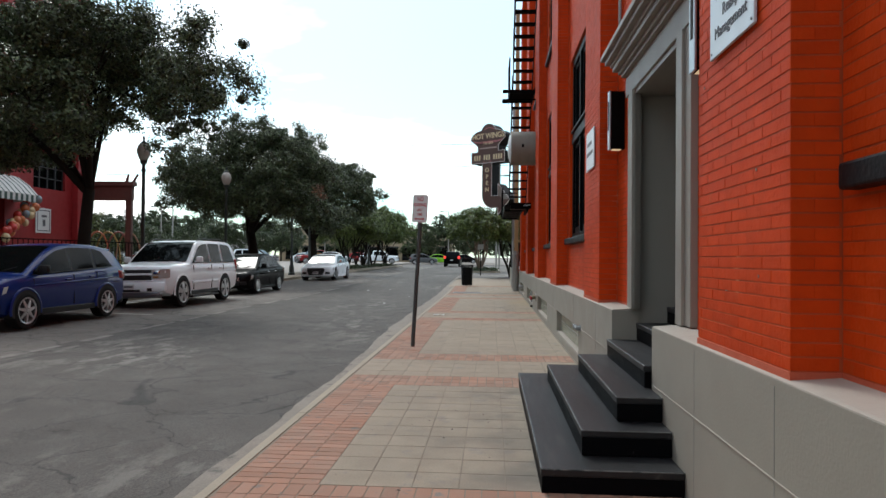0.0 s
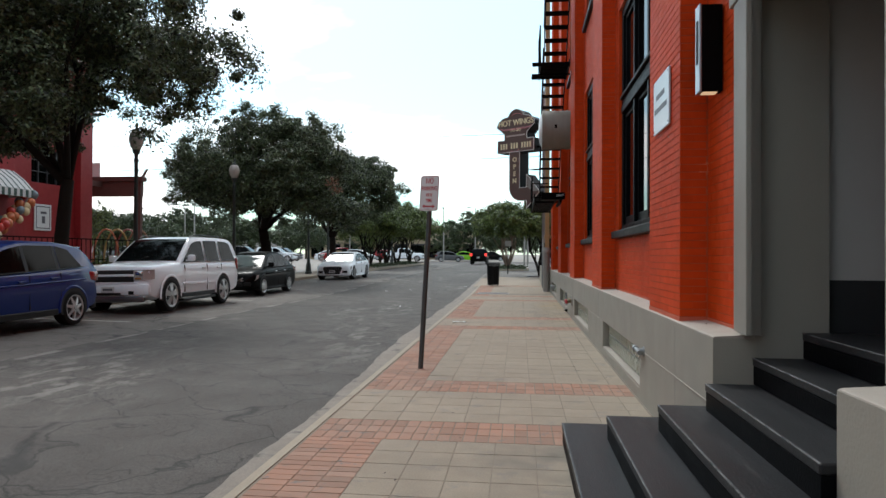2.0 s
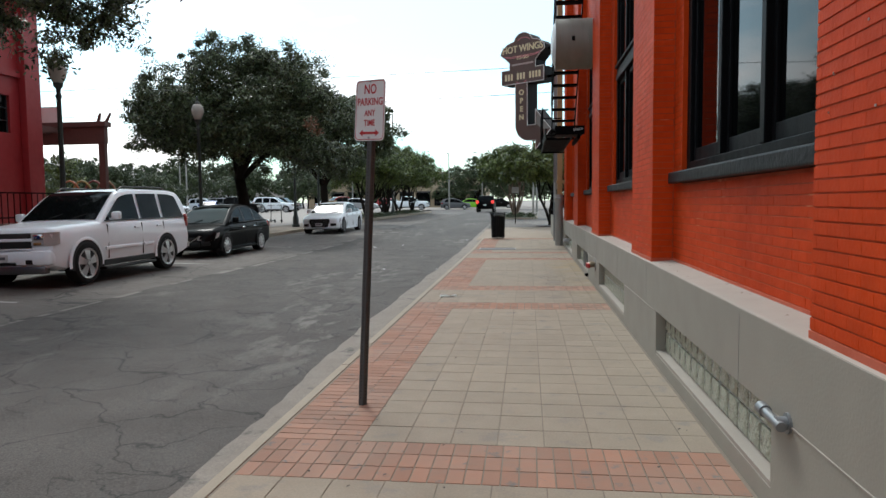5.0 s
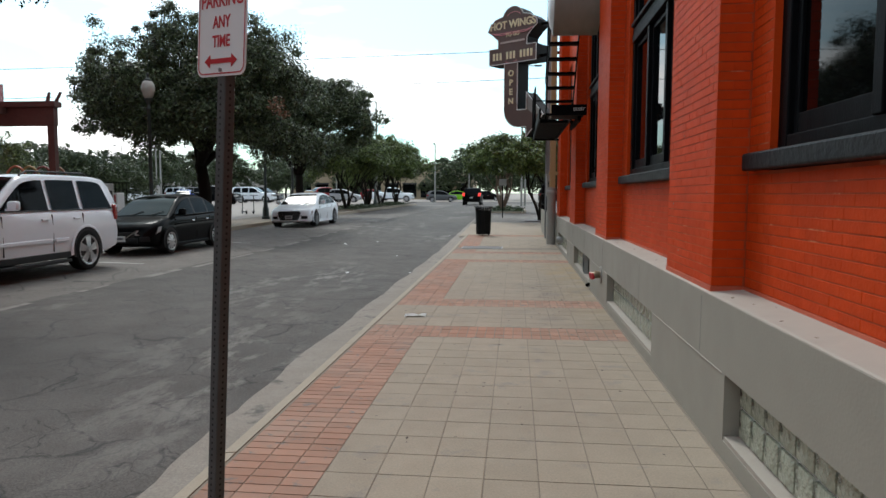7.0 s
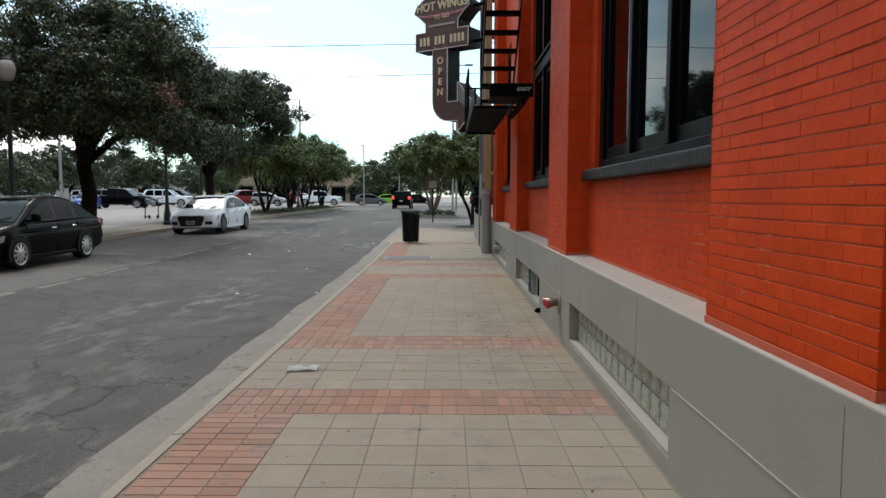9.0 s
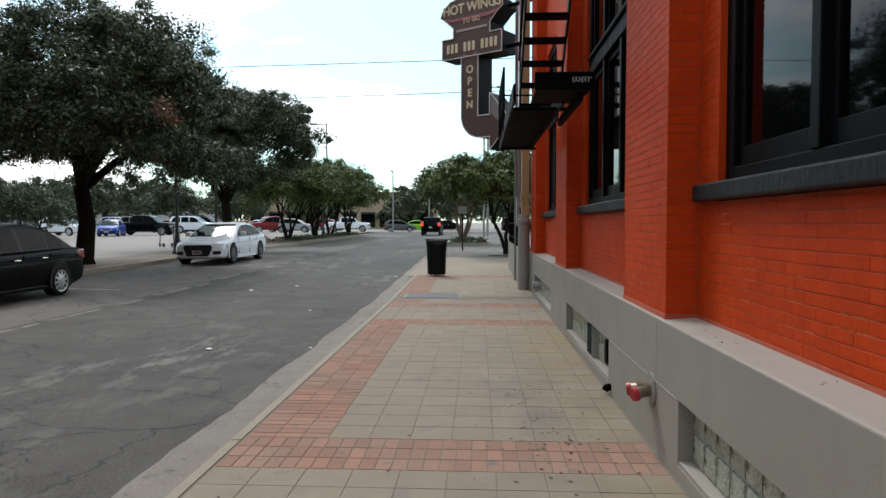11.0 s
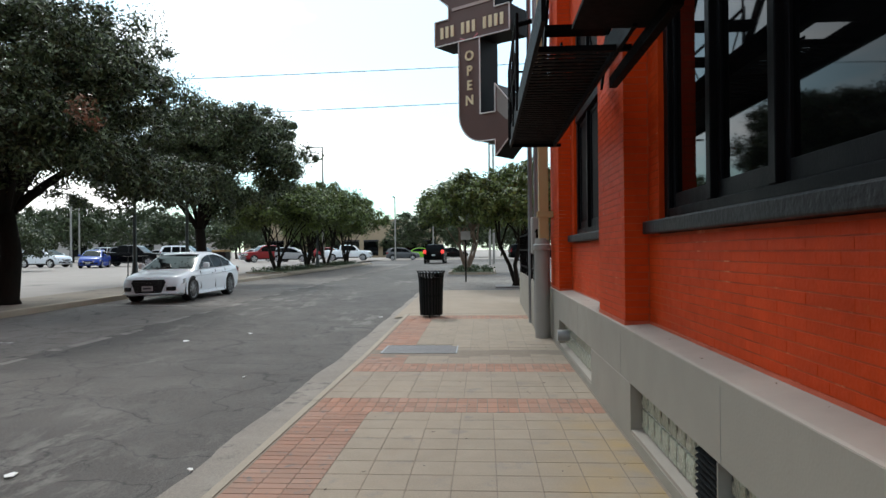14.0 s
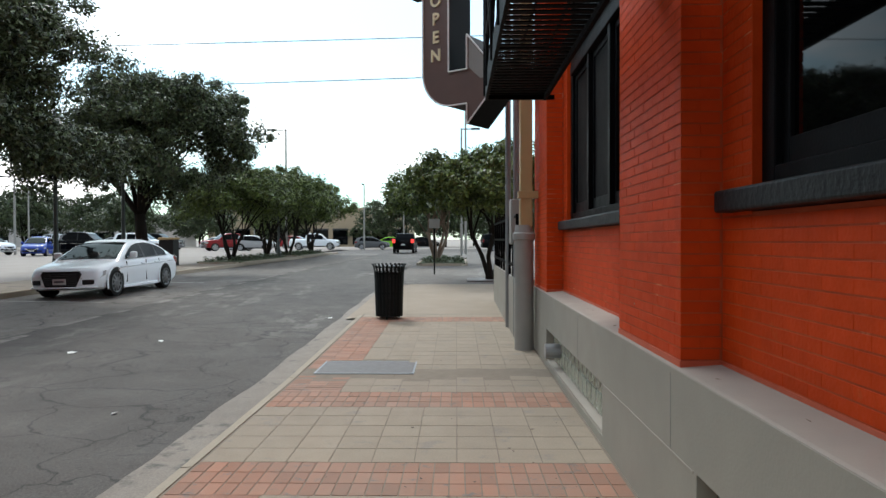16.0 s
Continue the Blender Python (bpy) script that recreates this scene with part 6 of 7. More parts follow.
        for d0, d1 in wins[:2]:
            hd = d1 - 0.16
            xs = h * curve_at(body, hd, 2)
            part("door_handle", bx(*sorted((sd * (xs - 0.03), sd * (xs + 0.02))), hd - 0.1, hd + 0.08, bl(hd) - 0.17, bl(hd) - 0.13, bev=0.012), P if kind != "sedan" else M["chrome"], ob)
            for dd in (d1 + 0.04, d0 - 0.02):
                if d0 == wins[1][0] and dd < d0:
                    continue
                xs = h * curve_at(body, dd, 2)
                part("door_seam", bx(*sorted((sd * (xs - 0.06), sd * (xs - 0.004))), dd - 0.003, dd + 0.003, K["zb"] + 0.13, bl(dd) - 0.06), M["hole"], ob)
        part("sill_trim", bx(*sorted((sd * (h * 0.86), sd * (h * 0.985))), fa + K["r"] * 1.25, ra - K["r"] * 1.25, K["zb"] - 0.02, K["zb"] + (0.1 if tall or kind == "crossover" else 0.06), bev=0.015), M["black_trim"] if tall or kind == "crossover" else P, ob)
        if kind in ("saloon", "sedan", "crossover"):
            zc = K["zb"] + (belt - K["zb"]) * 0.76
            part("crease", tube(bmesh.new(), [(sd * (h * curve_at(body, d, 2) - 0.012), d, zc + 0.03 * (d - 2)) for d in (fa + 0.2, 2.0, 2.8, ra, L - 0.5)], 0.02, 8), P, ob, smooth=True)
    if kind == "suv":
        for sd in (1, -1):
            for d0, d1 in ((fa + 0.6, 2.9), (2.98, ra - 0.58)):
                part("side_moulding", bx(*sorted((sd * (h - 0.04), sd * (h + 0.014))), d0, d1, K["zb"] + 0.30, K["zb"] + 0.37, bev=0.012), P, ob)
            part("running_board", bx(*sorted((sd * (h * 0.86), sd * (h + 0.03))), fa + 0.55, ra - 0.55, K["zb"] - 0.1, K["zb"] - 0.04, bev=0.015), M["black_trim"], ob)
    # face of the car
    hz = curve_at(body, 0.05) - 0.11
    for sd in (1, -1):
        w5 = h * curve_at(body, 0.05, 2)
        bm = bmesh.new()
        ol = [(sd * w5 * 0.5, 0.0, hz - 0.06), (sd * w5 * 0.52, 0.012, hz + 0.05), (sd * w5 * 0.98, 0.16, hz + 0.1), (sd * h * 0.985, 0.36, hz + 0.14), (sd * h * 0.985, 0.28, hz + 0.02), (sd * w5 * 0.98, 0.05, hz - 0.08)]
        if tall:
            ol = [(sd * w5 * 0.62, -0.02, hz - 0.15), (sd * w5 * 0.62, -0.015, hz + 0.085), (sd * w5 * 0.99, 0.0, hz + 0.09), (sd * h * 0.985, 0.16, hz + 0.09), (sd * h * 0.985, 0.16, hz - 0.13), (sd * w5 * 1.0, 0.0, hz - 0.15)]
        slab(bm, [(x, d - 0.014, z) for x, d, z in ol], (-sd * 0.04, 0.1, 0))
        hl = fit_on("headlight", bm, M["head_lens"], lab="clear headlight", angle=30)
        if tall:
            fit_on("indicator", bx(*sorted((sd * w5 * 0.66, sd * w5 * 0.8)), -0.042, 0.0, hz - 0.14, hz - 0.09, bev=0.01), M["amber"], hl)
            fit_on("reflector", bx(*sorted((sd * w5 * 0.66, sd * w5 * 0.84)), -0.042, 0.0, hz - 0.05, hz + 0.06, bev=0.02), M["chrome"], hl)
        elif kind == "crossover":
            fit_on("indicator", bx(*sorted((sd * w5 * 0.9, sd * w5 * 0.985)), -0.0, 0.06, hz - 0.05, hz, bev=0.01), M["amber"], hl)
        fit_on("fog_lamp", bx(*sorted((sd * w5 * (0.5 if tall else 0.62), sd * w5 * (0.64 if tall else 0.92))), -0.06 if tall else -0.02, 0.1, K["zb"] + 0.15, K["zb"] + (0.24 if tall else 0.27), bev=0.015), M["black_trim"])
        tz = curve_at(body, L - 0.12) - 0.2
        wt = h * curve_at(body, L - 0.06, 2)
        fit_on("tail_lamp", bx(*sorted((sd * wt * 0.74, sd * (wt + 0.014))), L - 0.34 if not tall else L - 0.16, L + 0.012, tz - 0.04, tz + (0.17 if not tall else 0.3), bev=0.035), M["tail_lit"] if lit else M["tail_lens"], lab="red tail lamp")
    gw = h * 0.5
    if kind == "saloon":
        gr = fit_on("grille", slab(bmesh.new(), [(x, -0.02, z) for x, z in ((-0.44, 0.68), (0.44, 0.68), (0.5, 0.6), (0.38, 0.3), (-0.38, 0.3), (-0.5, 0.6))], (0, 0.1, 0)), M["black_trim"], lab="black grille", smooth=False)
        for k in range(7):
            fit_on("grille_bar", bx(-0.4, 0.4, -0.026, -0.018, 0.34 + k * 0.045, 0.346 + k * 0.045), M["dark_alloy"], gr, smooth=False)
        fit_on("lower_lip", bx(-h * 0.86, h * 0.86, -0.03, 0.1, K["zb"] + 0.06, K["zb"] + 0.1, bev=0.01), P)
    elif tall:
        fit_on("bumper", bx(-h * 0.93, h * 0.93, -0.055, 0.12, K["zb"] + 0.13, hz - 0.24, bev=0.05), P if colour == "white" else M["dark_alloy"])
        fit_on("valance", bx(-h * 0.8, h * 0.8, -0.02, 0.12, K["zb"] - 0.03, K["zb"] + 0.12, bev=0.03), M["dark_alloy"])
        gr = fit_on("grille", bx(-gw * 1.16, gw * 1.16, -0.03, 0.08, hz - 0.2, hz + 0.085, bev=0.02), M["hole"], lab="black grille")
        fit_on("grille_bar", bx(-gw * 1.2, gw * 1.2, -0.045, 0.05, hz - 0.065, hz - 0.01, bev=0.012), P if colour == "white" else M["chrome"], gr)
        fit_on("grille_surround", bx(-gw * 1.24, gw * 1.24, -0.036, 0.05, hz - 0.225, hz - 0.195, bev=0.008), P if colour == "white" else M["chrome"], gr)
        fit_on("lower_grille", bx(-gw * 0.6, gw * 0.6, -0.06, 0.08, K["zb"] + 0.14, K["zb"] + 0.2, bev=0.01), M["black_trim"])
    else:
        gr = fit_on("grille", bx(-gw * 0.85, gw * 0.85, -0.02, 0.1, hz - 0.12, hz + 0.02, bev=0.02), M["hole"], lab="black grille")
        for sd in (1, -1):
            fit_on("grille_bar", tube(bmesh.new(), [(sd * gw * 0.95, -0.012, hz + 0.04), (sd * gw * 0.35, -0.024, hz - 0.13)], 0.02, 6), M["chrome"], gr)
        fit_on("lower_grille", bx(-gw * 1.0, gw * 1.0, -0.018, 0.1, K["zb"] + 0.12, K["zb"] + 0.25, bev=0.015), M["black_trim"])
    for d in (-0.082 if tall else -0.042, L + 0.0):
        zp = K["zb"] + (0.42 if d > 1 else 0.2 if tall else 0.16)
        pl = part("number_plate", bx(-0.16, 0.16, d, d + 0.022, zp, zp + 0.14, bev=0.004), M["plate_white"], ob)
        if d < 1:
            part("plate_bar", bx(-0.12, 0.12, d - 0.003, d - 0.0005, zp + 0.05, zp + 0.1), M["ink"], pl)
    if kind == "suv":
        for sd in (1, -1):
            part("roof_rail", tube(bmesh.new(), [(sd * wr * 0.9, 2.5, top - 0.03), (sd * wr * 0.9, 2.68, top + 0.05), (sd * wr * 0.9, L - 0.85, top + 0.05), (sd * wr * 0.9, L - 0.68, top - 0.02)], 0.017, 8), M["black_trim"], ob)
    if kind == "crossover":
        part("spoiler", bx(-wr * 0.92, wr * 0.92, cab[-3][0] - 0.12, cab[-3][0] + 0.12, cab[-3][1] + 0.0, cab[-3][1] + 0.045, bev=0.02), P, ob, smooth=True, angle=40)
        fit_on("tail_cladding", bx(-h * 0.9, h * 0.9, L - 0.2, L + 0.012, K["zb"] + 0.02, K["zb"] + 0.26, bev=0.03), M["black_trim"])
    for x in (-0.28, 0.28):
        wz = curve_at(cab, cab[0][0] + 0.12)
        part("wiper", tube(bmesh.new(), [(x, cab[0][0] + 0.02, wz - 0.01), (x + 0.3, cab[0][0] + 0.2, curve_at(cab, cab[0][0] + 0.22) + 0.035)], 0.009, 5), M["black_trim"], ob)
    return ob


def parked(kind, colour, near_x, front_axle_y, label, **k):
    """Parked at the far kerb, nose towards -y, its road-side flank at near_x."""
    K = KINDS[kind]
    cx = near_x - K["W"] / 2
    y = front_axle_y - K["fo"]
    return car(kind, colour, pose(cx, y, (road_z(cx, front_axle_y) + road_z(cx, front_axle_y + K["wb"])) / 2, 0, -1.1, 0), label, **k)


parked("crossover", "blue", -8.80, 12.25, "deep blue crossover parked at the far kerb", spokes=7)
parked("suv", "white", -8.55, 18.25, "large white sport-utility vehicle parked at the kerb", spokes=5)
parked("sedan", "black", -8.78, 24.92, "black compact sedan parked at the kerb", spokes=10)
parked("saloon", "white", -8.62, 37.15, "white executive saloon with a wide black grille", rim="dark", spokes=10)
car("pickup", "black", pose(-4.85, 88.6, road_z(-5, 86), 0, 0, 180), "black pickup truck with lit brake lamps, stopped ahead", "truck", lit=True)


def lot(kind, colour, x, y, turn, label, **k):
    return car(kind, colour, pose(x, y, stand_z(x, y), 0, 0, turn), label, **k)


lot("sedan", "bright_blue", -31.8, 70.0, 18, "bright blue sedan in the parking lot")
lot("crossover", "white", -36.1, 74.0, 80, "white crossover in the parking lot")
lot("pickup", "black", -28.7, 76.6, 95, "black pickup truck in the parking lot", category="truck")
lot("pickup", "red", -26.6, 90.5, -52, "dark red pickup truck in the parking lot", category="truck")
lot("suv", "white", -28.6, 87.0, 96, "white sport-utility vehicle in the parking lot")
lot("pickup", "white", -13.7, 99.5, 95, "white pickup truck beyond the crossing", category="truck")
lot("crossover", "grey", -8.6, 108, 95, "dark grey crossover beyond the crossing")
lot("sedan", "green", -6.4, 112.0, 100, "lime green sports car beyond the crossing")
lot("sedan", "black", -2.2, 114.0, 95, "black sedan beyond the crossing")
lot("suv", "black", 8.0, 96.0, 95, "black sport-utility vehicle across the junction")
lot("crossover", "silver", -19.5, 93.0, 95, "silver crossover in the parking lot")
lot("sedan", "white", -25.0, 98.0, 95, "white sedan in the parking lot")
lot("suv", "grey", -37.0, 92.0, 95, "grey sport-utility vehicle in the parking lot")
lot("crossover", "red", -19.0, 110.0, 85, "dark red crossover in the parking lot")
lot("sedan", "silver", -37.5, 99.0, 92, "silver sedan in the parking lot")
lot("suv", "white", -44.0, 100.0, 92, "white sport-utility vehicle at the back of the lot")
lot("pickup", "grey", -45.0, 80.0, 92, "grey pickup truck in the parking lot", category="truck")
lot("crossover", "white", -40.5, 56.5, 85, "white crossover in the middle of the lot")
lot("sedan", "black", -33.0, 52.5, 88, "black sedan in the middle of the lot")
lot("suv", "black", -31.0, 96.0, 88, "black sport-utility vehicle in the middle of the lot")

# ---- trees ----
def leaf_material(name, c1, c2):
    m = bpy.data.materials.new(name)
    m.use_nodes = True
    n, l = m.node_tree.nodes, m.node_tree.links
    b = n["Principled BSDF"]
    geo = n.new("ShaderNodeNewGeometry")
    mix = n.new("ShaderNodeMix")
    mix.data_type = "RGBA"
    l.new(geo.outputs["Random Per Island"], mix.inputs["Factor"])
    mix.inputs["A"].default_value, mix.inputs["B"].default_value = (*c1, 1), (*c2, 1)
    l.new(mix.outputs["Result"], b.inputs["Base Color"])
    b.inputs["Roughness"].default_value = 0.42
    b.inputs["Specular IOR Level"].default_value = 0.26
    tr = n.new("ShaderNodeBsdfTranslucent")
    l.new(mix.outputs["Result"], tr.inputs["Color"])
    mx = n.new("ShaderNodeMixShader")
    mx.inputs[0].default_value = 0.07
    l.new(b.outputs[0], mx.inputs[1])
    l.new(tr.outputs[0], mx.inputs[2])
    l.new(mx.outputs[0], n["Material Output"].inputs["Surface"])
    return m


M["oak_leaf"] = leaf_material("live_oak_leaf", (0.003, 0.0055, 0.002), (0.115, 0.155, 0.07))
M["myrtle_leaf"] = leaf_material("myrtle_leaf", (0.012, 0.024, 0.006), (0.15, 0.2, 0.05))
M["far_leaf"] = leaf_material("far_leaf", (0.02, 0.032, 0.013), (0.075, 0.10, 0.042))
M["dead_leaf"] = leaf_material("brown_leaf", (0.16, 0.08, 0.045), (0.24, 0.13, 0.08))
M["bark"] = material("dark_bark", (0.012, 0.010, 0.008), (0.024, 0.020, 0.016), spec=0.08, rough=0.9, scale=14, bump=0.8, fine=30, stretch=(1, 1, 0.25))
M["pale_bark"] = material("pale_smooth_bark", (0.22, 0.15, 0.105), (0.15, 0.11, 0.08), rough=0.8, scale=8, bump=0.4, stretch=(1, 1, 0.3))


def leaves_mesh(name, centres, radii, per, size, rng, droop=0.0, flat=0.75):
    """Small folded leaves scattered in clumps."""
    n = len(centres)
    c = np.repeat(np.array(centres), per, axis=0)
    r = np.repeat(np.array(radii), per)[:, None]
    off = rng.normal(0, 0.42, (n * per, 3))
    off *= np.minimum(1.0, 0.95 / np.maximum(1e-6, np.linalg.norm(off, axis=1)))[:, None]
    off[:, 2] *= flat
    p = c + off * r
    p[:, 2] -= droop * np.abs(off[:, 0] + off[:, 1]) * r[:, 0]
    # leaves lie like shingles on their clump: they face outwards and up
    nrm = off / (np.linalg.norm(off, axis=1)[:, None] + 1e-6) * 0.9 + rng.normal(0, 0.45, (n * per, 3))
    nrm[:, 2] += 0.35
    nrm /= np.linalg.norm(nrm, axis=1)[:, None]
    a = np.cross(nrm, rng.normal(0, 1, (n * per, 3)))
    a /= np.linalg.norm(a, axis=1)[:, None] + 1e-9
    b = np.cross(nrm, a)
    s = size * rng.uniform(0.65, 1.3, (n * per, 1))
    v = np.stack([p - a * s, p + b * s * 0.42, p + a * s, p - b * s * 0.42], axis=1).reshape(-1, 3)
    me = bpy.data.meshes.new(name)
    me.vertices.add(len(v))
    me.vertices.foreach_set("co", v.astype(np.float32).ravel())
    me.loops.add(len(v))
    me.loops.foreach_set("vertex_index", np.arange(len(v), dtype=np.int32))
    me.polygons.add(n * per)
    me.polygons.foreach_set("loop_start", np.arange(0, len(v), 4, dtype=np.int32))
    me.update(calc_edges=True)
    return me


def tree(label, base, lobes, clumps, per, size, leaf, bark, trunk_r, fork, stems=1, seed=1, limbs=9, clump_r=(0.45, 0.85), category="tree", m=None, name="tree", dead=None, hollow=-0.1):
    """lobes: (centre, radii) of the crown's masses, in the tree's own frame."""
    rng = np.random.default_rng(seed)
    rd = random.Random(seed)
    ob = thing(name, label, category, m if m is not None else pose(*base))
    cs, rs_ = [], []
    vol = [l_[1][0] * l_[1][1] * l_[1][2] for l_ in lobes]
    while len(cs) < clumps:
        (c, r) = rd.choices(lobes, vol)[0]
        d = rng.normal(0, 1, 3)
        d /= np.linalg.norm(d)
        d[2] = d[2] if d[2] > -0.8 else -d[2] * 0.4
        q = Vector(c) + Vector((d[0] * r[0], d[1] * r[1], d[2] * r[2])) * (rng.uniform(0.2, 1.0) ** 0.55)
        nn = noise.noise(q * 0.55 + Vector((seed * 3.1, 0, 0)))
        if nn < hollow and rng.uniform() < 0.93:
            continue
        q += Vector((d[0], d[1], d[2] * 0.6)) * min(0.5, nn * 1.2 + 0.5 * noise.noise(q * 1.3))
        spray = rng.uniform() < 0.3
        if spray:  # loose tufts that feather the outline
            q += Vector((d[0], d[1], d[2] * 0.7 + 0.1)) * rng.uniform(0.05, 0.28)
        cs.append(tuple(q))
        rs_.append(rng.uniform(*clump_r) * (0.55 if spray else 1.0))
    crown = part("crown", leaves_mesh("crown", cs, rs_, per, size, rng), M[leaf], ob, "dense small-leaved crown")
    crown["kind"] = "stuff"
    if dead:
        part("dead_spray", leaves_mesh("dead_spray", dead, [0.35] * len(dead), 60, size, rng), M["dead_leaf"], ob, "spray of dead brown leaves")["kind"] = "stuff"
    # trunk and limbs
    bm = bmesh.new()
    for s in range(stems):
        a = 6.28 * s / stems + rd.uniform(-0.4, 0.4)
        sp = 0.0 if stems == 1 else trunk_r * 1.2
        b0 = Vector((sp * math.cos(a), sp * math.sin(a), -0.1))
        lean = Vector((math.cos(a), math.sin(a), 0)) * (0.0 if stems == 1 else fork * 0.28)
        b1 = b0 + Vector((rd.uniform(-0.12, 0.12), rd.uniform(-0.12, 0.12), fork * 0.55)) + lean * 0.5
        b2 = b0 + Vector((rd.uniform(-0.15, 0.15), rd.uniform(-0.15, 0.15), fork)) + lean
        tube(bm, [b0, b0 + Vector((0, 0, 0.25)), b1, b2], [trunk_r * 1.45, trunk_r * 1.08, trunk_r * 0.95, trunk_r * 0.85], 10)
        for k in range(limbs):
            tgt = Vector(cs[rd.randrange(len(cs))])
            mid = b2.lerp(tgt, 0.45) + Vector((rd.uniform(-0.3, 0.3), rd.uniform(-0.3, 0.3), 0.35 + 0.1 * (tgt - b2).length))
            r0 = trunk_r * rd.uniform(0.38, 0.62)
            tube(bm, [b2 - Vector((0, 0, 0.15)), b2.lerp(mid, 0.55), mid, mid.lerp(tgt, 0.6), tgt], [r0, r0 * 0.8, r0 * 0.55, r0 * 0.32, r0 * 0.1], 7)
            for q in range(4):
                t2 = Vector(cs[rd.randrange(len(cs))])
                if (t2 - mid).length < 3.4:
                    tube(bm, [mid.lerp(tgt, 0.1 * q), (mid + t2) / 2 + Vector((0, 0, 0.2)), t2], [r0 * 0.4, r0 * 0.25, r0 * 0.07], 5)
    part("trunk", bm, M[bark], ob, smooth=True)
    return ob


OAK = [((0.3, 0, 5.3), (4.4, 4.4, 2.1)), ((2.9, -0.8, 5.0), (2.0, 2.8, 1.8)), ((-2.9, 0.6, 4.9), (2.3, 3.0, 1.8)), ((0.3, 0.2, 7.0), (3.9, 3.5, 1.05)), ((1.2, 2.4, 3.6), (3.4, 2.2, 1.0)), ((1.0, -2.4, 3.8), (3.6, 2.0, 0.9)), ((3.0, 1.0, 3.4), (1.7, 2.6, 0.9))]
tree("broad live oak shading the far walk", (-11.35, 18.0, far_z(18)), [((-1.0, 0, 5.9), (4.0, 4.2, 2.1)), ((2.5, 0.3, 6.3), (1.8, 2.6, 1.6)), ((-3.8, -1.0, 5.0), (3.0, 3.4, 1.6)), ((-0.6, 0.5, 7.2), (3.8, 3.2, 0.9)), ((0.3, -0.6, 4.2), (2.2, 2.2, 0.6))],
     900, 210, 0.058, "oak_leaf", "bark", 0.175, 3.2, seed=4, limbs=6, clump_r=(0.32, 0.75), hollow=-0.12)
tree("spreading live oak beside the parking lot", (-12.55, 34.6, far_z(35)), OAK, 1300, 190, 0.06, "oak_leaf", "bark", 0.27, 2.6, seed=11, limbs=10, clump_r=(0.35, 0.8),
     dead=[(4.55, -4.0, 4.35), (4.75, -4.0, 4.0), (4.6, -4.1, 4.15)], hollow=-0.12)
tree("live oak farther along the walk", (-12.4, 46.8, far_z(47)), [((1.0, 0, 5.7), (3.4, 3.7, 1.9)), ((2.7, 0.3, 5.9), (1.9, 2.4, 1.4)), ((-1.8, 0, 5.3), (3.0, 3.2, 1.8)), ((0.6, 0, 6.9), (3.0, 2.8, 0.75)), ((-0.6, -1.0, 3.7), (3.2, 2.8, 1.0)), ((1.6, 0.8, 3.9), (2.2, 2.4, 0.7))], 850, 160, 0.072, "oak_leaf", "bark", 0.25, 2.4, seed=23, limbs=9, clump_r=(0.35, 0.8), hollow=-0.04)
myr = tree("small crepe myrtle in a planted island", (-12.3, 57.0, far_z(57)), [((0, 0, 3.7), (3.4, 3.4, 1.5)), ((0.8, 0, 4.4), (2.2, 2.2, 0.8))], 300, 140, 0.085, "myrtle_leaf", "bark", 0.08, 1.7, stems=4, seed=31, limbs=4, hollow=-0.25)
for x, y, a, s in ((-12.2, 63.5, 70, 1.1), (-12.4, 70.0, 160, 1.12), (-12.2, 77.0, 250, 1.1), (-17.0, 84.0, 30, 0.9)):
    ob = copy_thing(myr, pose(x, y, far_z(y), 0, 0, a))
    ob.scale = (s, s, s)
r2 = tree("crepe myrtle with dark stems at the corner", (1.25, 42.5, rise(42)), [((-0.3, 0, 3.1), (2.5, 2.5, 0.9)), ((0.2, 0, 3.6), (1.7, 1.7, 0.6))], 320, 150, 0.08, "myrtle_leaf", "bark", 0.075, 1.6, stems=4, seed=41, limbs=4, clump_r=(0.3, 0.6), hollow=-0.25)
tree("crepe myrtle with pale stems in a planter bed", (-0.95, 56.0, rise(56) + 0.1), [((-0.2, 0, 3.6), (2.6, 2.6, 1.2)), ((0.3, 0, 4.2), (1.7, 1.7, 0.7))], 320, 130, 0.09, "myrtle_leaf", "pale_bark", 0.085, 1.7, stems=5, seed=43, limbs=4, hollow=-0.25)
far = tree("rounded shade tree in the distance", (-9.0, 128.0, 0.4), [((0, 0, 5.0), (6.0, 6.0, 3.6)), ((1.5, 0, 6.5), (4.0, 4.0, 2.2))], 260, 45, 0.24, "far_leaf", "bark", 0.2, 2.2, seed=51, limbs=8, clump_r=(0.8, 1.5))
fr_ = random.Random(8)
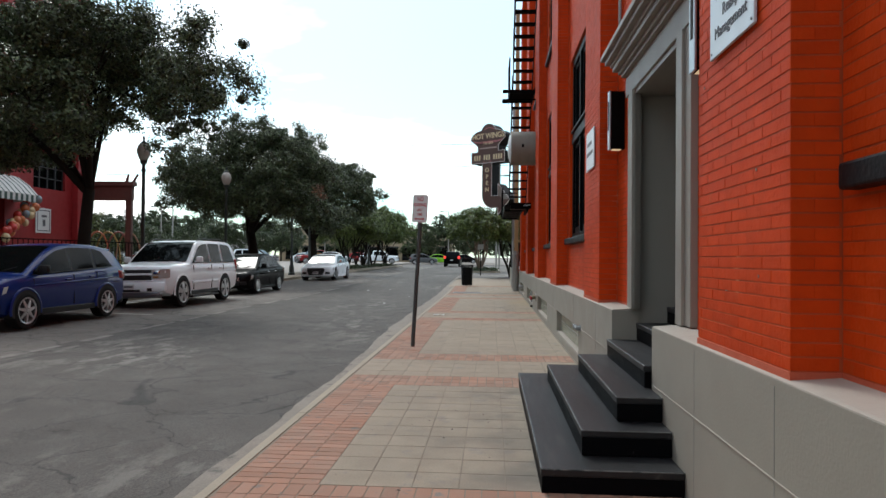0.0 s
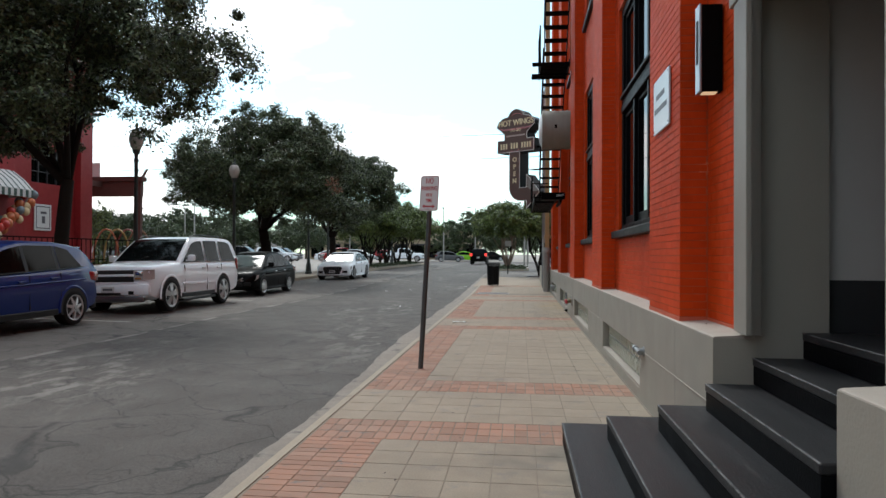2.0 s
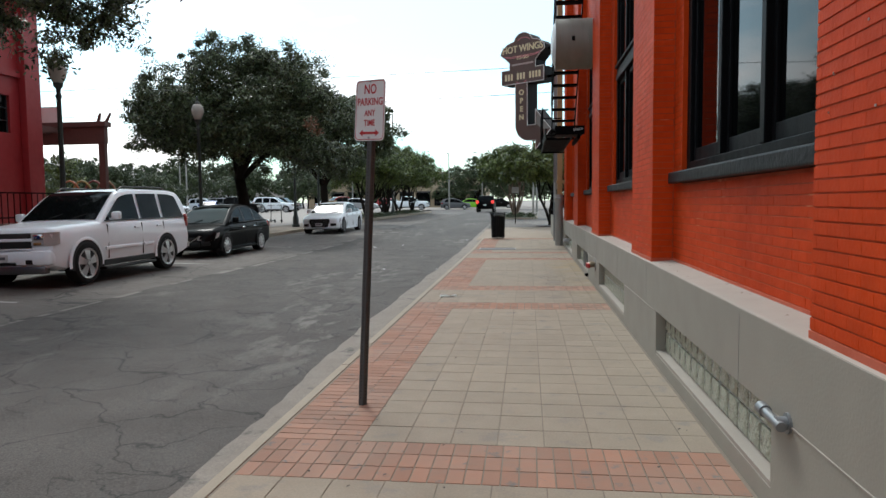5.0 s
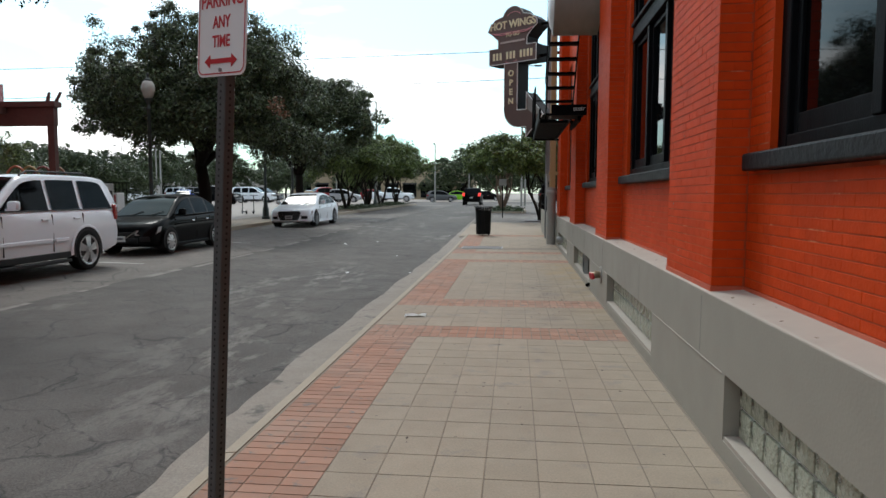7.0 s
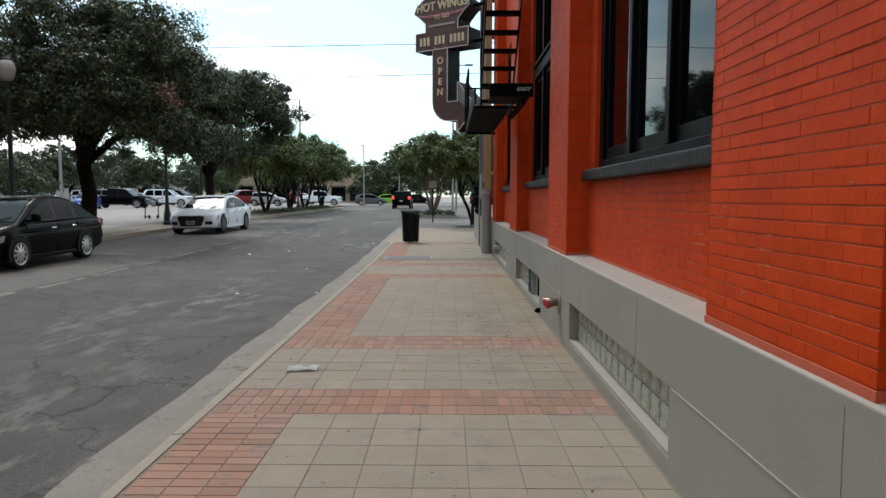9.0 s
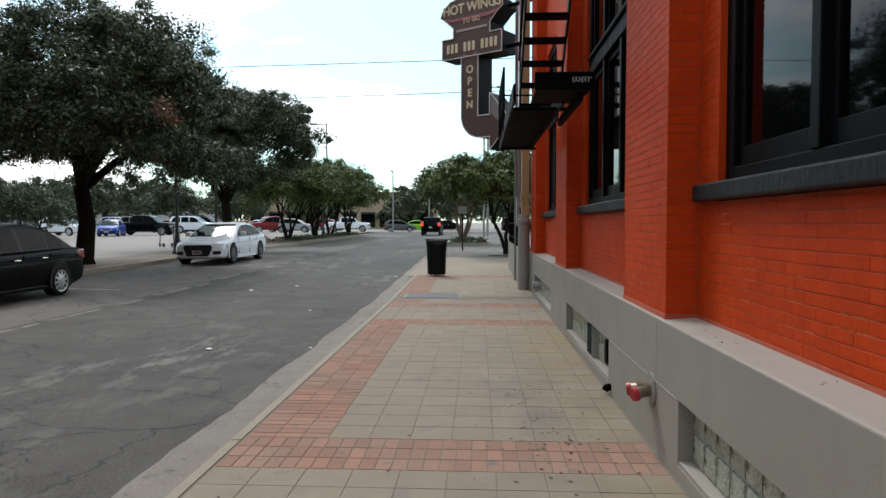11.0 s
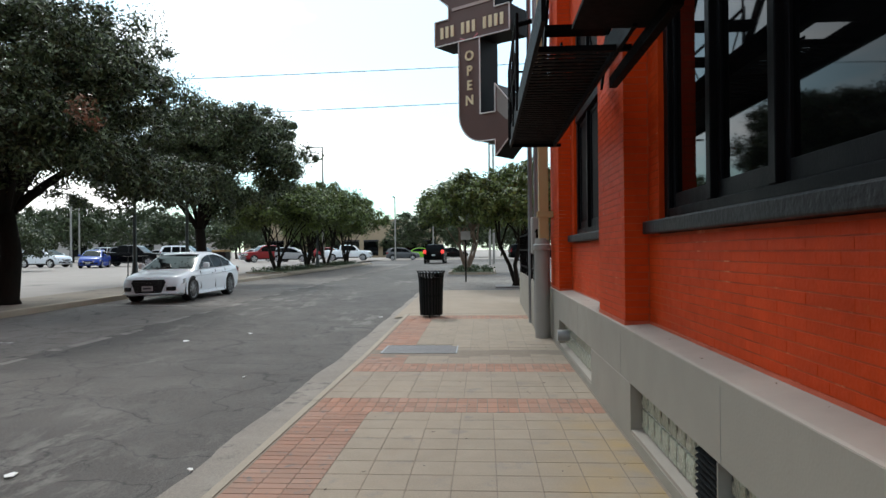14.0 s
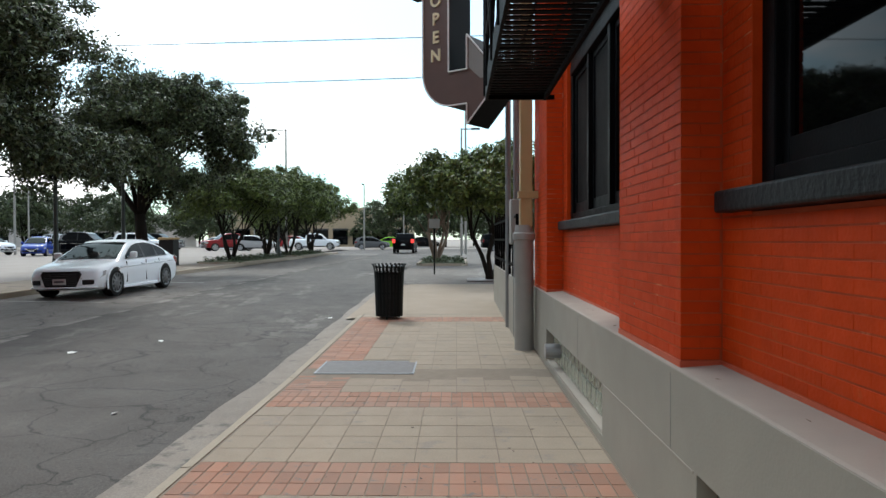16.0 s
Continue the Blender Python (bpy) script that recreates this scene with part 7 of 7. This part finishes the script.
for x, y, s in ((-1.5, 122, 0.8), (5, 118, 0.95), (13, 124, 1.0), (-16, 150, 0.7), (-45, 138, 1.0), (-58, 132, 1.1), (-72, 140, 1.0), (-88, 135, 1.15), (-104, 138, 1.0), (22, 130, 1.0), (-34, 152, 0.9), (-52, 100, 0.85), (-63, 92, 0.9), (-78, 104, 1.0),
                (-58, 70, 0.8), (-70, 78, 0.9), (-82, 70, 0.9), (-95, 92, 1.0), (9, 78, 0.65), (17, 84, 0.8), (-120, 120, 1.1), (-48, 118, 0.9), (-40, 126, 0.8), (-66, 112, 0.9), (-37, 60, 0.55), (-33, 63, 0.42),
                *[(-128 + 11 * k, 172 + 7 * (k % 3), 0.85 + 0.12 * (k % 2)) for k in range(16)], *[(-112 + 13 * k, 62 + 5 * (k % 2), 0.55) for k in range(4)]):
    ob = copy_thing(far, pose(x, y, 0.3 if x < -14 and y < 130 else 0.0 if y > 140 else rise(y) - 0.02, 0, 0, fr_.uniform(0, 360)))
    ob.scale = (s, s, s * fr_.uniform(0.85, 1.05))

# planted islands
M["soil_grass"] = material("low_groundcover", (0.045, 0.06, 0.022), (0.075, 0.085, 0.035), rough=0.9, scale=6, bump=0.6)


def island(x, y, w, l, z, label):
    isl = thing("planter_island", label, "planter", pose(x, y, z))
    bm = bmesh.new()
    slab(bm, [(w / 2 * cx * (1 if abs(cy) < 1 else 0.75), l / 2 * cy, 0.0) for cx, cy in ((-1, -0.85), (-1, -1), (1, -1), (1, -0.85), (1, 0.85), (1, 1), (-1, 1), (-1, 0.85))], (0, 0, 0.13))
    part("island_kerb", bm, M["kerb"], isl)
    part("soil", bx(-w / 2 + 0.15, w / 2 - 0.15, -l / 2 + 0.2, l / 2 - 0.2, 0.1, 0.15), M["soil_grass"], isl)
    rng = np.random.default_rng(int(abs(x * 7 + y)))
    cs = [(rng.uniform(-w / 2 + 0.3, w / 2 - 0.3), rng.uniform(-l / 2 + 0.4, l / 2 - 0.4), 0.22) for _ in range(int(w * l * 3))]
    g = part("groundcover", leaves_mesh("groundcover", cs, [0.3] * len(cs), 26, 0.07, rng), M["far_leaf"], isl, "low green groundcover")
    g["kind"] = "stuff"


island(-12.3, 60.0, 2.6, 10.5, far_z(60) - 0.06, "kerbed island planted with low greenery")
island(-12.3, 73.5, 2.6, 10.5, far_z(73) - 0.06, "kerbed island with two small trees")
island(-0.6, 57.5, 2.6, 8.0, rise(57) - 0.04, "kerbed corner bed with low greenery")

# ---- red building and terrace across the street ----
M["red_wall"] = material("crimson_painted_brick", (0.30, 0.014, 0.016), (0.23, 0.011, 0.013), rough=0.55, scale=4, bump=0.3, fine=25)
RX = -20.0
rb = thing("red_building", "tall crimson painted brick building with steel windows", "building")
wins = [(28.1, 30.3, 4.4, 5.85), (22.5, 25.0, 4.4, 5.85), (17.0, 19.5, 4.4, 5.85), (28.1, 30.3, 8.4, 10.6), (22.5, 25.0, 8.4, 10.6), (17.0, 19.5, 8.4, 10.6)]
cols_, cur = [], -12.0
bm = bmesh.new()
for y0, y1 in ((17.0, 19.5), (22.5, 25.0), (28.1, 30.3)):
    box(bm, RX - 0.35, RX, cur, y0, 0, 15)
    for z0, z1 in ((0, 4.4), (5.85, 8.4), (10.6, 15)):
        box(bm, RX - 0.35, RX, y0, y1, z0, z1)
    cur = y1
box(bm, RX - 0.35, RX, cur, 31.7, 0, 15)
box(bm, RX - 14, RX - 0.36, 31.35, 31.7, 0, 15), box(bm, RX - 14, RX - 13.6, -12, 31.3, 0, 15), box(bm, RX - 14, RX - 0.36, -12, -11.6, 0, 15)
part("wall", bm, M["red_wall"], rb)
part("roof", bx(RX - 14.1, RX + 0.12, -12.1, 31.8, 15.002, 15.4), M["red_wall"], rb)
for y in (15.6, 21.0, 26.4, 31.25):
    part("pier", bx(RX + 0.003, RX + 0.3, y - 0.42, y + 0.42, 0, 14.6, bev=0.02), M["red_wall"], rb)
for z in (6.6, 11.6):
    part("string_course", bx(RX + 0.004, RX + 0.12, -12, 31.7, z, z + 0.25), M["red_wall"], rb)
for y0, y1, z0, z1 in wins:
    w = part("window", bx(RX - 0.2, RX - 0.17, y0, y1, z0, z1), M["glass"], rb, "dark steel-framed window")
    bm = bmesh.new()
    for k in range(5):
        y = y0 + (y1 - y0) * k / 4
        box(bm, RX - 0.165, RX - 0.1, y - 0.025, y + 0.025, z0, z1)
    for k in range(4):
        z = z0 + (z1 - z0) * k / 3
        box(bm, RX - 0.16, RX - 0.105, y0, y1, z - 0.02, z + 0.02)
    part("frame", bm, M["charcoal"], w)
# striped awning
aw = thing("awning", "white awning with dark green stripes over the shop door", "awning")
M["stripe_g"] = plain("green_canvas", (0.05, 0.085, 0.07), 0.8)
M["stripe_w"] = plain("white_canvas", (0.62, 0.62, 0.6), 0.8)
ol = [(RX + 0.01, 19.6, 4.75), (RX + 0.5, 19.6, 4.62), (RX + 1.0, 19.6, 4.25), (RX + 1.35, 19.6, 3.87), (RX + 1.3, 19.6, 3.85), (RX + 0.97, 19.6, 4.2), (RX + 0.48, 19.6, 4.57), (RX + 0.01, 19.6, 4.7)]
part("canopy", slab(bmesh.new(), ol, (0, 6.9, 0)), M["stripe_w"], aw, "white canvas canopy")
part("end_panel", slab(bmesh.new(), [(x, 26.5, z) for x, _, z in ol[:4]] + [(RX + 1.33, 26.5, 3.6), (RX + 0.01, 26.5, 3.6)], (0, 0.02, 0)), M["stripe_w"], aw)
for k in range(46):
    y0 = 19.6 + k * 0.15
    bm = bx(RX + 1.34, RX + 1.375, y0, y0 + 0.148, 3.58, 3.86)
    part("valance_stripe", bm, M["stripe_g" if k % 2 else "stripe_w"], aw)
    if k % 2:
        bm = slab(bmesh.new(), [(RX + 0.52, y0, 4.625), (RX + 1.0, y0, 4.262), (RX + 1.352, y0, 3.88), (RX + 1.345, y0, 3.872), (RX + 0.995, y0, 4.252), (RX + 0.515, y0, 4.615)], (0, 0.05, 0))
        part("thin_stripe", bm, M["stripe_g"], aw)
sf = part("shopfront", bx(RX + 0.004, RX + 0.05, 19.9, 26.1, 0.6, 3.5), M["glass"], rb, "dark shop front under the awning")
for y in (19.9, 21.4, 22.9, 24.4, 26.0):
    part("frame", bx(RX + 0.051, RX + 0.09, y, y + 0.1, 0.6, 3.5), M["charcoal"], sf)
# balloons under the awning
bl = thing("balloon_garland", "garland of red, cream and grey balloons at the shop front", "balloons")
rb_ = random.Random(12)
cols3 = [plain("balloon_%s" % n, c, 0.25) for n, c in (("red", (0.5, 0.04, 0.03)), ("orange", (0.5, 0.14, 0.05)), ("cream", (0.6, 0.45, 0.25)), ("grey", (0.18, 0.22, 0.24)), ("white", (0.6, 0.6, 0.58)))]
for k in range(34):
    t = k / 33
    y = 24.6 + 1.9 * t + rb_.uniform(-0.15, 0.15)
    z = 2.2 + 1.45 * t ** 1.4 + rb_.uniform(-0.15, 0.15)
    r = rb_.uniform(0.12, 0.19)
    bm = lathe(bmesh.new(), [(r * math.sin(a) * (1.0 if a < 1.6 else 1.0), -r * 1.15 * math.cos(a)) for a in (0.15, 0.5, 0.9, 1.3, 1.7, 2.1, 2.5, 2.9)], 12, (RX + 1.2 + rb_.uniform(-0.2, 0.2), y, z))
    part("balloon", bm, cols3[rb_.randrange(5)], bl, smooth=True)
# framed board on the wall
bd = thing("wall_board", "white framed notice board on the red wall", "sign")
part("board", bx(RX + 0.004, RX + 0.05, 28.25, 29.25, 2.4, 3.5, bev=0.01), M["sign_white"], bd)
bm = bmesh.new()
for a in ((28.33, 28.37, 2.48, 3.42), (29.13, 29.17, 2.48, 3.42), (28.37, 29.13, 2.48, 2.52), (28.37, 29.13, 3.38, 3.42), (28.68, 28.86, 2.7, 3.0)):
    box(bm, RX + 0.051, RX + 0.056, *a)
part("black_border", bm, M["ink"], bd)
part("emblem_bar", bx(RX + 0.051, RX + 0.056, 28.6, 28.95, 3.1, 3.2), M["ink"], bd)
# terrace wall, fence, steel frame
tw = tagged(part("terrace_wall", bx(-15.6, -15.3, 14, 34.2, 0.1, 1.05, bev=0.01), material("brown_brick_terrace", (0.12, 0.06, 0.045), (0.085, 0.045, 0.035), rough=0.85, scale=9, bump=0.4)), "low brown brick terrace wall", "wall", kind="structure")
fn = thing("terrace_fence", "black iron fence on the terrace wall", "fence")
for z in (1.2, 1.95):
    part("rail", bx(-15.47, -15.43, 14, 34.2, z, z + 0.04), M["black_iron"], fn)
for k in range(81):
    part("picket", bx(-15.46, -15.44, 14 + k * 0.25, 14.02 + k * 0.25, 1.05, 1.97), M["black_iron"], fn)
M["rust"] = material("rust_brown_steel", (0.10, 0.035, 0.025), (0.07, 0.028, 0.022), rough=0.7, scale=6, bump=0.2)
pg = thing("steel_frame", "rust-brown steel gateway frame on the terrace", "pergola")
part("beam", bx(-25.5, -20.1, 36.35, 36.65, 4.5, 5.3, bev=0.02), M["rust"], pg)
part("beam", bx(-25.5, -22.2, 33.6, 33.85, 4.5, 5.3, bev=0.02), M["rust"], pg)
for x, y in ((-20.3, 36.5), (-25.2, 36.5), (-22.4, 33.72), (-25.2, 33.72)):
    part("post", bx(x - 0.16, x + 0.16, y - 0.12, y + 0.12, 0.15, 4.498, bev=0.01), M["rust"], pg)
for k in range(6):
    part("joist", bx(-25.3 + k * 0.58, -25.2 + k * 0.58, 33.86, 36.34, 5.0, 5.28), M["rust"], pg)
part("cap_rail", bx(-25.7, -19.98, 36.25, 36.75, 5.302, 5.55, bev=0.02), M["rust"], pg)
for dx, dz in ((-0.35, 0.0), (0.06, 0.12)):
    part("horn", slab(bmesh.new(), [(-20.2 + dx, 36.45, 5.55), (-20.05 + dx, 36.45, 5.55), (-19.98 + dx + dz, 36.45, 5.95), (-20.04 + dx + dz, 36.45, 5.97)], (0, 0.1, 0)), M["rust"], pg)
part("flag_panel", bx(-23.4, -22.4, 36.3, 36.34, 5.552, 6.3), M["sign_white"], pg, "pale upright panel")
hp = thing("hoop_arches", "row of coloured metal hoops on the terrace", "bike rack")
for k in range(4):
    bm = bmesh.new()
    tube(bm, [(-22.2 + k * 0.5 + 0.75 * math.cos(radians(a)), 36.6 + k * 0.2, 1.0 + 1.75 * math.sin(radians(a))) for a in range(0, 181, 15)], 0.05, 8)
    part("hoop", bm, plain("hoop_%d" % k, ((0.35, 0.1, 0.03), (0.3, 0.2, 0.05), (0.2, 0.05, 0.04), (0.25, 0.12, 0.06))[k], 0.4), hp, smooth=True)
rng0 = np.random.default_rng(77)
for x, y, z, rx, rz, lf, lab in ((-22.4, 38.3, 0.9, 1.5, 0.35, "myrtle_leaf", "bright green shrub on the terrace"), (-16.6, 35.6, 0.9, 0.9, 0.5, "far_leaf", "green shrub on the terrace"), (-23.6, 38.0, 2.8, 1.3, 1.5, "myrtle_leaf", "tall green bush beside the red wall")):
    cs = [(x + rng0.normal(0, rx * 0.5), y + rng0.normal(0, rx * 0.5), z + rng0.normal(0, rz * 0.45)) for _ in range(70)]
    tagged(part("shrub", leaves_mesh("shrub", cs, [0.35] * 70, 60, 0.07, rng0), M[lf]), lab, "shrub")

# ---- street lamps ----
lamp0 = None
M["lamp_green"] = material("dark_green_lamp_post", (0.012, 0.02, 0.017), (0.02, 0.028, 0.024), rough=0.45, scale=10, bump=0.1)
for x, y in ((-11.7, 21.9), (-12.0, 29.75), (-12.15, 40.4), (-12.3, 44.9), (-11.95, 8.0), (-12.2, 66.5)):
    if lamp0 is None:
        lamp0 = thing("street_lamp", "dark green cast-iron street lamp with an acorn globe", "street lamp", pose(x, y, far_z(y)), group="street lamps")
        part("post", lathe(bmesh.new(), [(0.2, 0.0), (0.2, 0.12), (0.16, 0.16), (0.15, 0.5), (0.11, 0.6), (0.085, 0.9), (0.08, 0.95), (0.07, 1.0), (0.055, 4.05), (0.075, 4.08), (0.075, 4.14), (0.05, 4.18), (0.06, 4.3), (0.11, 4.36), (0.12, 4.44)], 16), M["lamp_green"], lamp0, smooth=True, angle=40)
        gl = part("globe", lathe(bmesh.new(), [(0.11, 4.44), (0.17, 4.55), (0.215, 4.7), (0.22, 4.8), (0.19, 4.92), (0.13, 5.0)], 16), M["lamp_glass"], lamp0, "frosted acorn globe", smooth=True)
        part("finial", lathe(bmesh.new(), [(0.14, 5.0), (0.09, 5.06), (0.035, 5.1), (0.03, 5.16), (0.045, 5.2), (0.01, 5.28)], 12), M["lamp_green"], lamp0, smooth=True)
    else:
        copy_thing(lamp0, pose(x, y, far_z(y)))
# electric scooters beside the lamp
sc = None
for x, y, a in ((-15.6, 47.5, 110), (-16.15, 47.4, 126)):
    if sc is None:
        sc = thing("electric_scooter", "black electric kick scooter standing on the walk", "scooter", pose(x, y, far_z(y), 0, 0, a), group="scooters")
        part("deck", bx(-0.5, 0.35, -0.08, 0.08, 0.1, 0.16, bev=0.02), M["black_trim"], sc)
        part("stem", tube(bmesh.new(), [(0.42, 0, 0.14), (0.30, 0, 1.1)], 0.025, 8), M["black_trim"], sc)
        part("handlebar", tube(bmesh.new(), [(0.30, -0.24, 1.1), (0.30, 0.24, 1.1)], 0.016, 8), M["black_trim"], sc)
        for xx in (-0.55, 0.45):
            part("wheel", tube(bmesh.new(), [(xx, -0.025, 0.11), (xx, 0.025, 0.11)], 0.11, 16), M["tyre"], sc)
    else:
        copy_thing(sc, pose(x, y, far_z(y), 0, 0, a))
bn = thing("waste_box", "dark square waste box at the edge of the lot", "litter bin", pose(-13.9, 52.6, far_z(52)))
part("box", bx(-0.35, 0.35, -0.35, 0.35, 0, 1.25, bev=0.02), M["black_trim"], bn)
part("lid", bx(-0.38, 0.38, -0.38, 0.38, 1.252, 1.36, bev=0.03), M["tan_pipe"], bn)
# news boxes on the far walk
nb = thing("news_box", "pale grey steel newspaper box on the far walk", "news box", pose(-12.4, 27.6, far_z(27.6)))
part("cabinet", bx(-0.22, 0.22, -0.34, 0.34, 0.25, 1.66, bev=0.025), M["grey_pipe"], nb)
part("window", bx(0.221, 0.226, -0.24, 0.24, 0.95, 1.45), M["glass"], nb, "dark display window")
part("foot", bx(-0.16, 0.16, -0.26, 0.26, 0.0, 0.25, bev=0.02), M["charcoal"], nb)
nb2 = thing("news_box", "white newspaper box with a red panel on the far walk", "news box", pose(-12.4, 28.32, far_z(28.3)))
part("cabinet", bx(-0.2, 0.2, -0.2, 0.2, 0.2, 1.38, bev=0.025), M["sign_white"], nb2)
part("red_panel", bx(-0.15, 0.15, -0.207, -0.201, 1.08, 1.32), M["sign_red"], nb2, "red advert panel")
part("foot", bx(-0.15, 0.15, -0.15, 0.15, 0.0, 0.2, bev=0.02), M["charcoal"], nb2)
# small sign post by the corner bed
sp = thing("sign_post", "thin dark sign post at the corner", "street sign", pose(-0.72, 45.5, rise(45)))
part("post", tube(bmesh.new(), [(0, 0, 0), (0, 0, 2.1)], 0.03, 8), M["black_iron"], sp)
part("plate", bx(-0.2, 0.2, -0.03, -0.02, 1.75, 2.1), M["grey_pipe"], sp)
tg = tagged(part("tree_grate", bx(0.45, 2.0, 41.6, 43.2, rise(42) - 0.02, rise(42) + 0.012), M["grate"]), "dark iron tree grate in the corner walk", "tree grate")

# ---- wires and far poles ----
for z0, z1 in ((8.55, 9.9), (6.7, 8.6)):
    bm = tube(bmesh.new(), [(-60 + 4 * k, 45.0, z0 - 0.1 + (z1 - z0) * k / 22 - 1.4 * (1 - ((k - 11) / 11) ** 2) * 0.25) for k in range(23)], 0.016, 5)
    tagged(part("overhead_wire", bm, M["charcoal"]), "thin overhead wire across the street", "wire", group="wires")
lp = None
for x, y, h_, a in ((-13.8, 75, 10.6, 0), (-7.5, 118, 9.5, 0), (-11.5, 105, 8.5, 90), (-37.0, 76, 7.0, 0), (-48.0, 95, 8.5, 0), (-30.0, 120, 9, 0), (0.55, 75.0, 10.6, 180), (0.9, 76, 14.0, 180), (-62, 110, 9, 0)):
    p_ = thing("light_pole", "tall grey parking-lot light pole", "light pole", pose(x, y, 0, 0, 0, a), group="lot lights")
    part("pole", tube(bmesh.new(), [(0, 0, -0.25), (0, 0, h_)], [0.11, 0.07], 8), M["grey_pipe"], p_)
    part("arm", bx(-1.0, 0.05, -0.04, 0.04, h_ - 0.1, h_ - 0.02), M["grey_pipe"], p_)
    part("lamp_head", bx(-1.5, -0.8, -0.15, 0.15, h_ - 0.12, h_ + 0.02, bev=0.03), M["charcoal"], p_)
# far buildings
M["tan_stucco"] = material("tan_stucco", (0.42, 0.33, 0.22), (0.37, 0.29, 0.195), rough=0.85, scale=1.0, bump=0.1)
fb2 = thing("far_building", "long tan stucco building with a dark shopfront", "building", pose(0, 0, 0))
part("wall", bx(-48, -9, 150, 168, 0, 7.2), M["tan_stucco"], fb2)
part("parapet", bx(-48.3, -8.7, 149.7, 168.3, 7.202, 7.7), M["tan_stucco"], fb2)
for k in range(10):
    x = -46.5 + k * 3.8
    w = part("window", bx(x, x + 2.9, 149.9, 149.99, 0.6, 3.4), M["glass"], fb2)
    part("frame", bx(x - 0.1, x + 3.0, 149.93, 149.985, 3.41, 3.7), M["charcoal"], w)
fb3 = thing("far_store", "pale low store building beyond the lot", "building", pose(0, 0, 0))
part("wall", bx(-130, -60, 160, 175, 0, 5.5), M["white_panel"], fb3)
part("roof", bx(-131, -59, 159, 176, 5.502, 5.9), M["charcoal"], fb3)
for k in range(9):
    part("window", bx(-128 + k * 7.5, -124 + k * 7.5, 159.9, 159.99, 0.8, 3.2), M["glass"], fb3)
